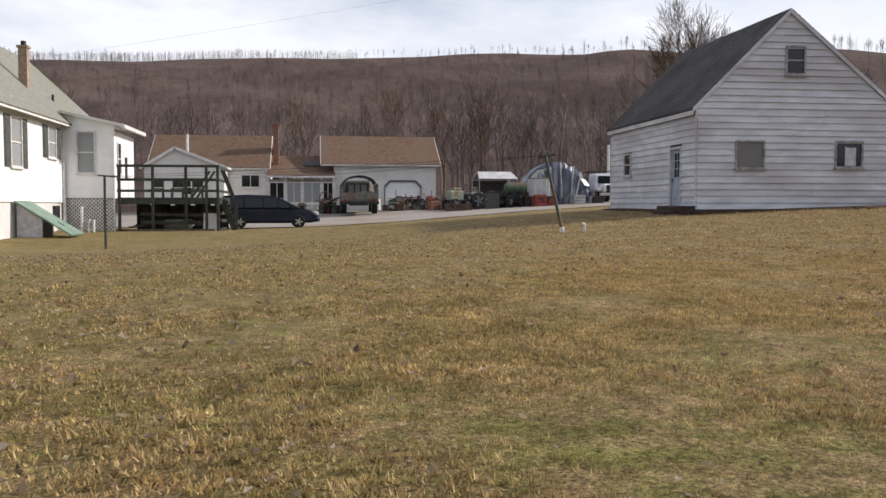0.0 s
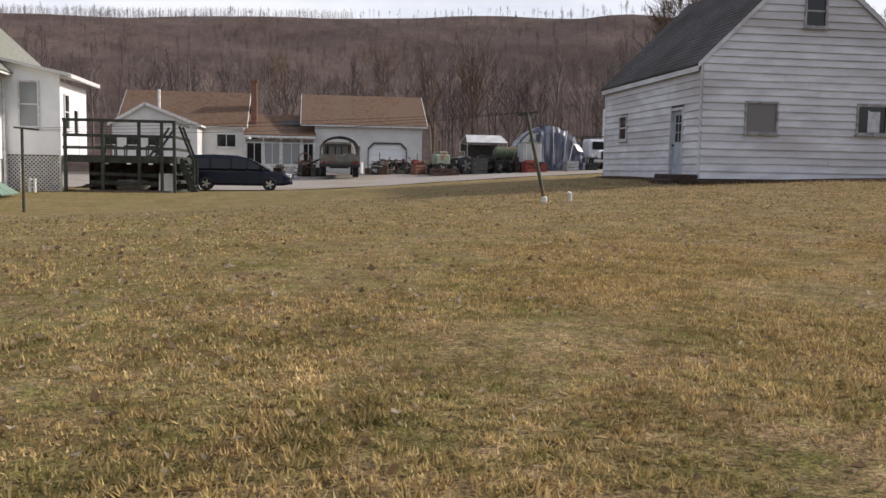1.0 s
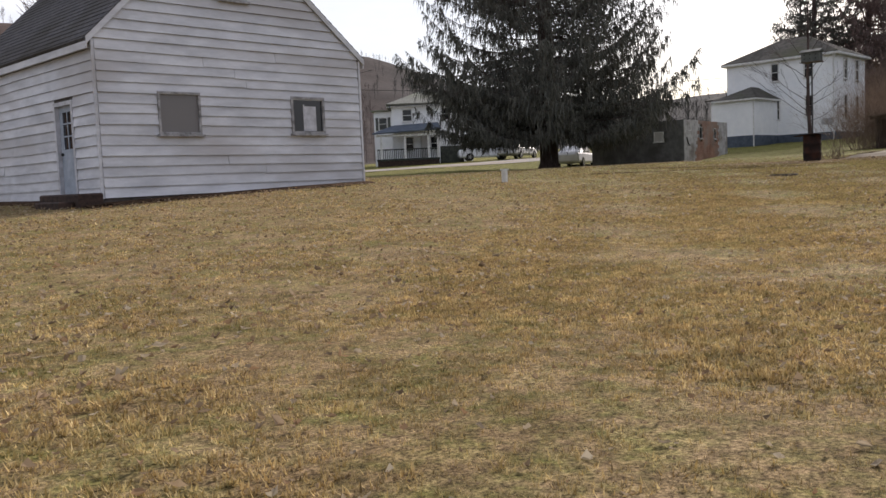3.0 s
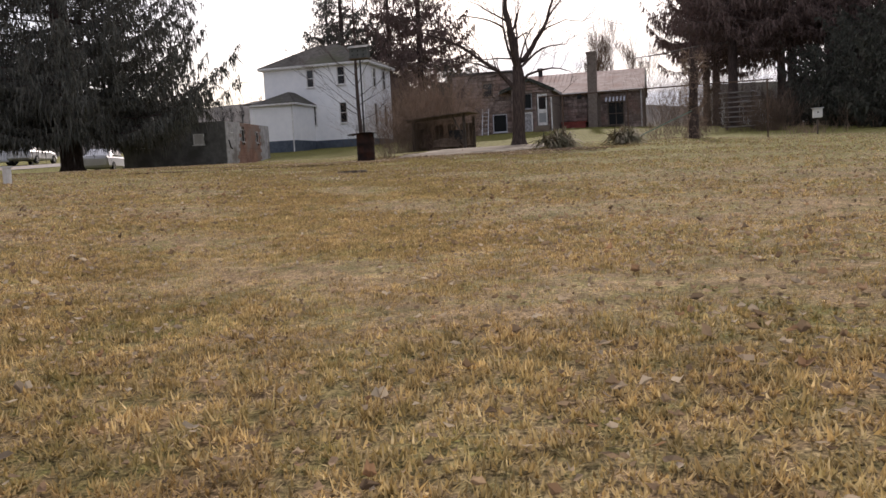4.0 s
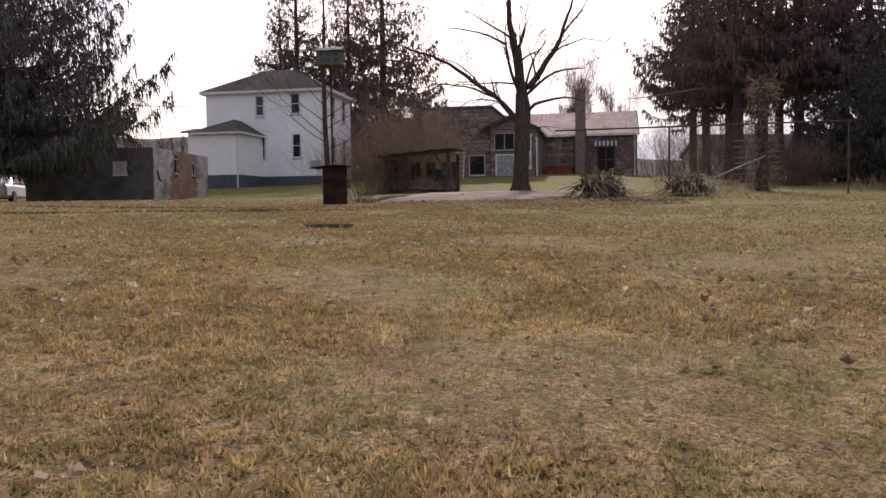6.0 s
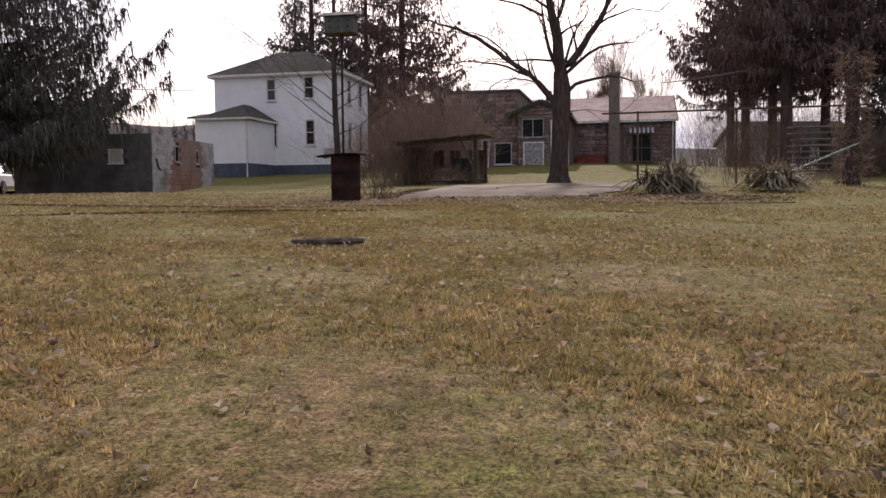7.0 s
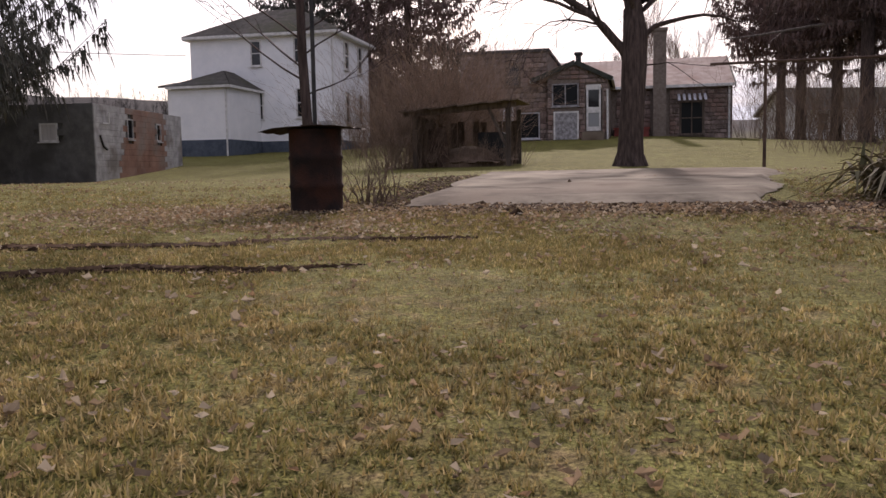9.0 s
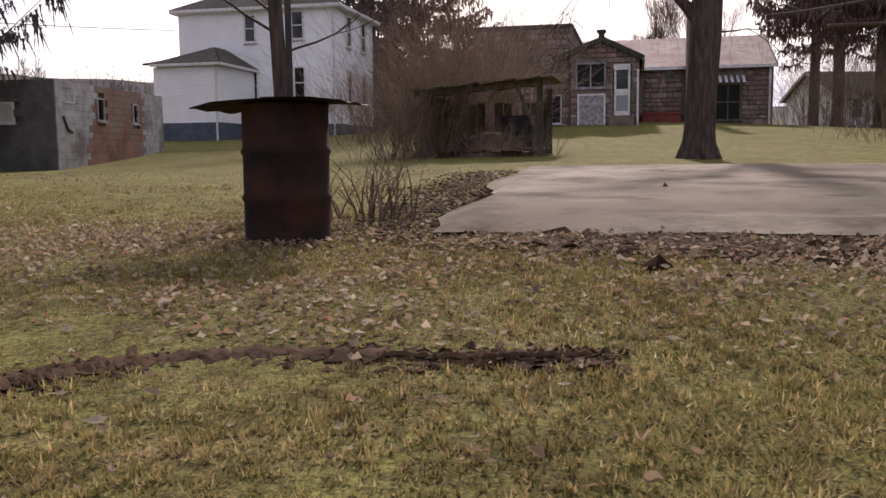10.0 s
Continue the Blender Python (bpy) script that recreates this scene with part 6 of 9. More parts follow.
# ---- low concrete block building ----
def block_building():
    cx, cy, ang = 48.35, 32.6, 7.0
    k = thing("block_building", (cx, cy, 0), "low concrete block outbuilding with whitewashed and rust red wall patches", "building")
    zt, L, D = 4.28, 7.1, 5.8
    win = [(2.35, 3.35, 2.80, 4.05), (4.75, 3.35, 5.15, 4.0)]
    part("wall", holed(B(), 'x', 0.05, 0.18, 0.0, L, 1.2, zt - 0.05, win), M["block"], k)
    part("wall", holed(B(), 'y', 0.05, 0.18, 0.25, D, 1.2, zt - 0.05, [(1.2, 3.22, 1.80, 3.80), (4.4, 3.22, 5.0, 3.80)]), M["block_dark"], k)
    bm = box(B(), L - 0.2, 0.25, 1.2, L, D, zt - 0.05)
    box(bm, 0.25, D - 0.2, 1.2, L - 0.2, D, zt - 0.05)
    part("wall", bm, M["block"], k)
    part("roof", slab(B(), [(0.3, 0.3, zt - 0.45), (L - 0.25, 0.3, zt - 0.45), (L - 0.25, D - 0.25, zt - 0.40), (0.3, D - 0.25, zt - 0.40)], 0.14), M["shingle"], k)
    for w in win:
        window(k, 'x', 0.02, -1, *w, frame="block_white", rail=False, label="small boarded window", fw=0.05, deep=0.05)
    for a in (1.2, 4.4):
        window(k, 'y', 0.02, -1, a, 3.22, a + 0.60, 3.80, glass="curtain", frame="trim", rail=False, label="small pale curtained window", fw=0.05, deep=0.05)
    part("bracket", bar(bar(B(), (0.9, -0.08, 4.15), (0.9, -0.08, 3.8), 0.03), (0.45, -0.08, 3.8), (0.9, -0.08, 3.8), 0.03), M["trim"], k, "white bent pipe")
    part("cable_loop", bar(bar(B(), (0.3, -0.06, 3.4), (0.5, -0.06, 3.05), 0.05), (0.5, -0.06, 3.05), (0.75, -0.06, 2.95), 0.05), M["black"], k)
    me = {c: block_mesh("block_" + c, M[c], 0.012) for c in ("block", "block_white", "block_red")}
    rnd = random.Random(11)
    row = 0
    zz = 1.6
    while zz < zt - 0.02:
        a = -0.2 if row % 2 else 0.0
        while a < L:
            p, q = max(a, 0.0), min(a + 0.4, L)
            c, zc = (p + q) / 2, zz + 0.1
            if q - p > 0.08 and not any(w[0] - 0.05 < c < w[2] + 0.05 and w[1] - 0.08 < zc < w[3] + 0.08 for w in win):
                kind = "block_white" if c < 2.0 - 0.35 * math.sin(zz) or c > L - 1.5 else "block_red"
                piece("block", me[kind], k, (c, 0.02 + rnd.uniform(-0.002, 0.002), zc), (q - p - 0.004, 0.09, 0.196))
            a += 0.4
        zz += 0.2
        row += 1
    vs, fs = [], []
    row, zz = 0, 1.6
    while zz < zt - 0.02:                            # the long side wall, joined
        a = 0.0 if row % 2 else -0.2
        while a < D:
            p, q = max(a, 0.0) + 0.0004, min(a + 0.4, D) - 0.0004
            c = (p + q) / 2
            if q - p > 0.05 and not any(w - 0.05 < c < w + 0.70 and 3.15 < zz + 0.1 < 3.85 for w in (1.2, 4.4)):
                x = 0.02 - 0.05 + rnd.uniform(-0.0015, 0.0015)
                o = len(vs)
                vs += [(xx, yy, zv) for xx in (x, 0.06) for yy in (p, q) for zv in (zz + 0.0004, zz + 0.1996)]
                fs += [(o, o + 1, o + 3, o + 2), (o, o + 4, o + 5, o + 1), (o + 2, o + 3, o + 7, o + 6), (o, o + 2, o + 6, o + 4), (o + 1, o + 5, o + 7, o + 3)]
            a += 0.4
        zz += 0.2
        row += 1
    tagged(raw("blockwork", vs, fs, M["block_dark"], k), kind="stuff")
    k.matrix_world = pose(cx, cy, 0, 0, 0, ang)


block_building()


# ---- stone house ----
def stone_wall(parent, axis, at, out, a0, a1, z0, z1, holes, seed, limit):
    """Random rubble: courses of uneven stones standing proud of the mortar."""
    rnd = random.Random(seed)
    me = block_mesh("rubble_stone", M["stone_a"], 0.16)
    z, n = z0, 0
    while z < z1 - 0.08 and n < limit:
        h = min(rnd.uniform(0.15, 0.28), z1 - z)
        spans = [(a0, a1)]
        for hl in holes:
            if z < hl[3] + 0.02 and z + h > hl[1] - 0.02:
                spans = [t for p, q in spans for t in ((p, min(q, hl[0] - 0.02)), (max(p, hl[2] + 0.02), q)) if t[1] - t[0] > 0.06]
        for lo, hi in spans:
            a = lo - rnd.uniform(0, 0.3)
            while a < hi and n < limit:
                w = rnd.uniform(0.20, 0.50)
                p, q = max(a, lo), min(a + w, hi)
                if q - p > 0.06:
                    s = (q - p - 0.025, 0.09 + rnd.uniform(0, 0.05), h - 0.025)
                    c, zc = (p + q) / 2, z + h / 2
                    loc = (c, at + out * 0.01, zc) if axis == 'x' else (at + out * 0.01, c, zc)
                    piece("stone", me, parent, loc, s if axis == 'x' else (s[1], s[0], s[2]))
                    n += 1
                a += w
        z += h


def stone_house():
    h = thing("house", (0, 0, 0), "rubble stone house with a gabled porch and pale red metal roof", "house")
    zb = 2.6
    # left block
    bx, b0, b1, bz = 63.0, 19.62, 23.6, 7.30
    win, low = (20.85, 5.78, 21.55, 6.72), (19.98, 3.45, 20.92, 4.62)
    part("wall", holed(B(), 'y', bx, 0.3, b0, b1, zb, bz, [win, low]), M["mortar"], h)
    part("wall", box(B(), bx + 0.3, b0, zb, 70.0, b0 + 0.3, bz), M["mortar"], h)
    part("wall", box(B(), bx + 0.3, b1 - 0.3, zb, 70.0, b1, bz), M["mortar"], h)
    part("flat_roof", slab(B(), [(bx - 0.10, b0 - 0.08, bz), (70, b0 - 0.08, bz + 0.05), (70, b1 + 0.08, bz + 0.05), (bx - 0.10, b1 + 0.08, bz)], 0.13), M["shingle"], h)
    window(h, 'y', bx, -1, *win, frame="old_wood", label="upper window with weathered frame")
    window(h, 'y', bx, -1, *low, glass="glass_dim", frame="window_grey", rail=False, fw=0.05, label="low dark window")
    # main part
    mx, m0, m1, mz, rz = 67.0, 11.3, 19.6, 6.0, 7.64
    awn = (12.6, 3.6, 13.7, 5.2)
    sw = (15.45, 5.55, 15.75, 5.95)
    part("wall", holed(B(), 'y', mx, 0.3, m0, m1, zb, mz, [awn]), M["mortar"], h)
    bm = box(B(), mx + 0.3, m0, zb, 75.0, m0 + 0.3, mz)
    slab(bm, [(mx, m0, mz), (75.0, m0, mz), (71.0, m0, rz)], -0.3)
    part("wall", bm, M["mortar"], h)
    part("wall", box(B(), 74.7, m0 + 0.3, zb, 75.0, m1, mz), M["mortar"], h)
    gable_roof(h, 'y', m0 + 0.22, m1 + 3.4, mx, 75.0, mz, rz, M["tin"], over=0.3, t=0.07, rake="dark_wood")
    for i in range(32):                              # standing seams
        y = m0 - 0.02 + i * 0.30
        part("roof_seam", bar(B(), (mx - 0.3, y, mz - 0.08), (71.0, y, rz + 0.085), 0.03, 0.05), M["tin"], h)
    window(h, 'y', mx, -1, *awn, glass="glass_dim", frame="old_wood", mull=1, label="dark window below a slatted awning")
    bm = B()
    for i in range(6):
        y = 12.5 + i * 0.24
        slab(bm, [(mx - 0.05, y, 5.55), (mx - 0.75, y, 5.20), (mx - 0.75, y + 0.12, 5.20), (mx - 0.05, y + 0.12, 5.55)], 0.02)
    part("awning", bm, M["window_grey"], h, "pale slatted window awning")
    part("small_window", box(B(), mx - 0.06, sw[0], sw[1], mx - 0.02, sw[2], sw[3]), M["glass"], h)
    part("downpipe", tube(B(), (mx - 0.1, 11.45, 3.0), (mx - 0.1, 11.45, 5.9), 0.05, 0.05, 8), M["trim"], h)
    part("bench", box(box(B(), mx - 1.0, 15.1, 3.90, mx - 0.1, 16.8, 3.98), mx - 0.95, 15.15, 3.3, mx - 0.85, 16.75, 3.90), M["red_paint"], h, "dull red boarded landing by the wall")
    # outer chimney
    bm = box(B(), mx - 0.70, 14.36, zb, mx - 0.03, 14.96, 8.45)
    box(bm, mx - 0.75, 14.31, 8.45, mx + 0.02, 15.01, 8.6)
    part("chimney", bm, M["mortar"], h, "tall grey rendered outside chimney")
    part("roof_vent", box(box(B(), 70.7, 18.58, 7.5, 71.0, 18.86, 8.05), 70.62, 18.50, 8.05, 71.08, 18.94, 8.22, 0.05), M["black"], h, "small dark ridge vent")
    # porch
    px, p0, p1, pz, pr, pm = 62.5, 16.92, 19.58, 5.98, 6.66, 18.36
    pw, pd, lo = (18.22, 4.82, 19.38, 5.80), (17.22, 3.72, 17.92, 5.72), (18.28, 3.36, 19.24, 4.52)
    bm = holed(B(), 'y', px, 0.25, p0, p1, zb, pz, [pw, pd])
    slab(bm, [(px, p0, pz), (px, p1, pz), (px, p1, pz + 0.20), (px, pm, pr)], 0.25)
    part("porch_wall", bm, M["mortar"], h)
    part("porch_wall", box(B(), px + 0.25, p0, zb, mx, p0 + 0.25, pz), M["mortar"], h)
    part("porch_wall", box(B(), px + 0.25, p1 - 0.25, zb, 63.0, p1, pz), M["mortar"], h)
    gable_roof(h, 'x', px, mx - 0.2, p0, 20.15, pz, pr + 0.02, M["shingle"], over=0.16, t=0.10, name="porch_roof", mid=pm, rake="dark_wood")
    window(h, 'y', px, -1, *pw, glass="glass_dim", frame="window_worn", rail=False, mull=1, fw=0.05, label="wide porch window with three lights")
    d = new("door")
    d.parent = h
    d["label"] = "white storm door with a dark upper pane"
    part("door_leaf", holed(B(), 'y', px - 0.03, 0.05, pd[0] + 0.04, pd[2] - 0.04, pd[1], pd[3], [(17.34, 4.75, 17.8, 5.5), (17.34, 3.9, 17.8, 4.5)]), M["trim"], d)
    for s, t in ((4.75, 5.5), (3.9, 4.5)):
        part("pane", box(B(), px - 0.01, 17.34, s, px + 0.01, 17.8, t), M["glass_blue" if s < 4 else "glass"], d)
    part("basement_door", box(B(), px - 0.09, lo[0], lo[1], px - 0.05, lo[2], lo[3]), M["window_worn"], h, "grey low cellar door")
    bm = B()
    for a, c, s, t in ((lo[0] - 0.07, lo[0], lo[1], lo[3]), (lo[2], lo[2] + 0.07, lo[1], lo[3]), (lo[0] - 0.07, lo[2] + 0.07, lo[3], lo[3] + 0.07)):
        box(bm, px - 0.11, a, s, px - 0.02, c, t)
    part("cellar_frame", bm, M["trim"], h)
    part("downpipe", tube(B(), (px - 0.08, p0 + 0.05, 3.2), (px - 0.08, p0 + 0.05, 5.5), 0.045, 0.045, 8), M["trim"], h)
    for i in range(3):
        part("porch_step", box(B(), px - 0.3 - 0.3 * i, 17.1, 3.2, px - 0.02 - 0.3 * i, 18.05, 3.68 - 0.16 * i), M["concrete"], h)
    stone_wall(h, 'y', px, -1, p0, p1, 3.2, pz, [pw, pd, lo], 1, 260)
    for k in range(3):                               # gable of the porch
        f = (k + 1) / 3.4
        stone_wall(h, 'y', px, -1, p0 + (pm - p0) * f, p1 - (p1 - pm) * 0.8 * f, pz + 0.19 * k, pz + 0.19 * (k + 1), [], 21 + k, 20)
    stone_wall(h, 'y', bx, -1, b0 + 0.02, 23.55, 3.2, bz, [win, low], 2, 300)
    stone_wall(h, 'y', mx, -1, m0, 16.7, 3.2, mz, [awn, (14.2, 2, 15.05, 9), sw], 3, 300)
    return h


stone_house()

# ladder leaning on the stone wall
ld = thing("ladder", (62.6, 21.35, 3.25), "pale aluminium ladder leaning against the stone wall", "ladder")
for s in (-0.2, 0.2):
    part("rail", bar(B(), (-0.35, s, 0.0), (0.18, s, 1.75), 0.05, 0.07), M["bare_metal"], ld)
for i in range(6):
    f = (i + 0.7) / 6.5
    part("rung", bar(B(), (-0.35 + 0.53 * f, -0.2, 1.75 * f), (-0.35 + 0.53 * f, 0.2, 1.75 * f), 0.035), M["bare_metal"], ld)


def far_house(x, y, rz, w, d, hw, hr, material, label, roof="shingle_grey"):
    z = hg(x, y) - 0.1
    h = thing("house", (x, y, z), label, "house")
    rows = [(0.9, 2.2)] + ([(3.6, 4.9)] if hw > 4 else [])
    cols = [(-w / 2 + w * f - 0.4, -w / 2 + w * f + 0.4) for f in (0.18, 0.5, 0.82)]
    holes = [(a, s, c, t) for a, c in cols for s, t in rows]
    part("wall", holed(B(), 'x', 0, 0.2, -w / 2, w / 2, -0.3, hw, holes), material, h)
    sh = [(d * 0.35, s, d * 0.35 + 0.8, t) for s, t in rows]
    for xx, o in ((-w / 2, -1), (w / 2 - 0.2, 1)):
        part("wall", holed(B(), 'y', xx, 0.2, 0.2, d, -0.3, hw, sh), material, h)
        part("gable", slab(B(), [(xx, 0, hw), (xx, d, hw), (xx, d / 2, hr)], 0.2), material, h)
        for s in sh:
            window(h, 'y', xx if o < 0 else xx + 0.2, o, *s, label="dark double-hung window")
    part("wall", box(B(), -w / 2 + 0.2, d - 0.2, -0.3, w / 2 - 0.2, d, hw), material, h)
    for hl in holes:
        window(h, 'x', 0, -1, *hl, label="dark double-hung window")
    gable_roof(h, 'x', -w / 2, w / 2, 0, d, hw, hr, M[roof], over=0.35)
    h.matrix_world = pose(x, y, z, 0, 0, rz)
    return h




def porch_house():
    x, y = 54.6, 61.4
    h = thing("house", (x, y, hg(x, y) - 0.1), "white two storey house with a dark blue roofed front porch", "house")
    wd = M["white_house"]
    u0, u1, d, hw = -1.6, 5.2, 7.0, 5.15
    up = [(-0.70, 3.75, 0.15, 4.80), (2.6, 3.75, 3.4, 4.80)]
    low = [(-0.5, 1.25, 0.2, 2.45), (1.6, 1.25, 2.3, 2.45)]
    dr = (0.75, 0.62, 1.35, 2.55)
    part("wall", holed(B(), 'x', 0, 0.2, u0, u1, -0.3, hw, up + low + [dr]), wd, h)
    part("wall", box(B(), u0, 0.2, -0.3, u0 + 0.2, d, hw), wd, h)
    part("wall", box(B(), u1 - 0.2, 0.2, -0.3, u1, d, hw), wd, h)
    part("wall", box(B(), u0 + 0.2, d - 0.2, -0.3, u1 - 0.2, d, hw), wd, h)
    for w in up + low:
        window(h, 'x', 0, -1, *w, label="dark double-hung window")
    part("front_door", box(B(), dr[0] + 0.03, 0.03, dr[1], dr[2] - 0.03, 0.08, dr[3] - 0.03), M["curtain"], h)
    o, zr = 0.4, 6.75
    a, b_, c, e = (u0 - o, -o, hw), (u1 + o, -o, hw), (u1 + o, d + o, hw), (u0 - o, d + o, hw)
    p, q = ((u0 + u1) / 2 - 0.1, d / 2, zr), ((u0 + u1) / 2 + 0.1, d / 2, zr)
    for pts in ((a, b_, q, p), (b_, c, q), (c, e, p, q), (e, a, p)):
        part("roof", slab(B(), list(pts), 0.12), M["shingle_grey"], h)
    part("soffit", box(B(), u0 - o, -o, hw - 0.16, u1 + o, d + o, hw - 0.125), M["trim"], h)
    # narrow wing at the side
    ww = (-2.75, 3.15, -2.0, 4.25)
    part("wing_wall", holed(B(), 'x', 1.0, 0.2, -3.15, u0 - 0.01, -0.3, 4.75, [ww]), wd, h)
    part("wing_wall", box(B(), -3.15, 1.2, -0.3, -2.95, 5.5, 4.75), wd, h)
    part("wing_roof", slab(B(), [(-3.4, 0.7, 4.76), (u0 - 0.01, 0.7, 4.76), (u0 - 0.01, 5.6, 5.05), (-3.4, 5.6, 5.05)], 0.1), M["shingle_grey"], h)
    window(h, 'x', 1.0, -1, *ww, label="white framed double-hung window")
    for sx in (-3.0, -1.95):
        part("shutter", box(B(), sx, 0.95, 3.15, sx + 0.22, 0.99, 4.25), M["shutter"], h, "dark shutter")
    # porch
    part("porch_floor", box(B(), -2.9, -2.2, 0.45, 2.3, -0.02, 0.60), M["dark_wood"], h)
    part("porch_skirt", box(B(), -2.85, -2.15, -0.3, 2.25, -2.08, 0.44), M["dark_step"], h, "dark red lattice below the porch")
    part("porch_roof", slab(B(), [(-3.2, -2.5, 2.62), (2.5, -2.5, 2.85), (2.3, -0.02, 3.50), (-1.5, -0.02, 3.35)], 0.12), M["foundation"], h, "dark blue porch roof")
    part("porch_beam", box(B(), -2.9, -2.2, 2.42, 2.3, -2.06, 2.60), M["trim"], h)
    for xx in (-2.5, -0.55, 1.4, 2.2):
        part("porch_post", box(B(), xx - 0.09, -2.19, 0.605, xx + 0.09, -2.03, 2.41), M["trim"], h)
    part("porch_rail", box(B(), -2.85, -2.14, 1.32, 2.25, -2.07, 1.42), M["dark_wood"], h)
    for i in range(34):
        xx = -2.8 + i * 5.0 / 33
        part("baluster", box(B(), xx - 0.03, -2.13, 0.605, xx + 0.03, -2.08, 1.315), M["dark_wood"], h)
    part("side_wall", box(B(), 2.36, -1.9, -0.3, 4.3, -1.7, 1.5), M["dark_wood"], h, "low dark board wall beside the porch")
    h.matrix_world = pose(x, y, hg(x, y) - 0.1, 0, 0, -44)


porch_house()
far_house(44.0, 75.0, -30, 7.5, 7, 5.2, 6.2, M["white_far"], "pale two storey house beyond the garage", "bare_metal")
far_house(91.4, -0.1, -72, 9.0, 6.5, 2.5, 4.15, M["white_house"], "low white house beyond the spruces", "roof_w")


# ---- trees ----
class Twigs:
    """Gathers tapered three- to eight-sided limbs into one mesh."""

    def __init__(self):
        self.v, self.f = [], []

    def limb(self, pts, radii, n=4):
        base = len(self.v)
        k = len(pts)
        for i, (p, r) in enumerate(zip(pts, radii)):
            d = (pts[min(i + 1, k - 1)] - pts[max(i - 1, 0)]).normalized()
            s = d.orthogonal().normalized()
            u = d.cross(s)
            for j in range(n):
                a = 2 * math.pi * j / n
                self.v.append(p + (s * math.cos(a) + u * math.sin(a)) * r)
        for i in range(k - 1):
            for j in range(1 if n == 2 else n):
                a, c = base + i * n + j, base + i * n + (j + 1) % n
                self.f.append((a, c, c + n, a + n))

    def mesh(self, name, material, parent=None, label=""):
        return raw(name, [tuple(p) for p in self.v], self.f, material, parent, label, True)


def wander(rnd, p, d, length, steps, bend, lift=0.0):
    pts = [p.copy()]
    for _ in range(steps):
        d = (d + Vector((rnd.uniform(-bend, bend), rnd.uniform(-bend, bend), rnd.uniform(-bend, bend) + lift))).normalized()
        p = p + d * (length / steps)
        pts.append(p.copy())
    return pts, d


def grow(tw, rnd, p, d, length, r, depth, spread=0.7, lift=0.06, kids=(2, 4), ratio=0.68, bend=0.16, rmin=0.006):
    steps = 4 if depth > 2 else 3
    pts, d2 = wander(rnd, p, d, length, steps, bend, lift)
    rr = [max(rmin, r * (1 - 0.55 * i / steps)) for i in range(steps + 1)]
    tw.limb(pts, rr, 8 if r > 0.12 else 5 if r > 0.03 else 3 if depth or r > 0.01 else 2)
    if depth == 0:
        return
    n = rnd.randint(*kids)
    for i in range(n):
        k = rnd.uniform(0.35, 1.0) if i else 1.0
        idx = min(steps, max(1, round(k * steps)))
        q = pts[idx]
        base = (pts[idx] - pts[idx - 1]).normalized()
        side = base.orthogonal().normalized()
        side.rotate(Matrix.Rotation(rnd.uniform(0, 2 * math.pi), 3, base))
        ang = rnd.uniform(0.35, 1.0) * spread * (0.5 if i == 0 else 1)
        nd = (base * math.cos(ang) + side * math.sin(ang)).normalized()
        grow(tw, rnd, q, nd, length * ratio * rnd.uniform(0.75, 1.15), rr[idx] * (0.82 if i == 0 else rnd.uniform(0.5, 0.72)), depth - 1, spread, lift, kids, ratio, bend, rmin)


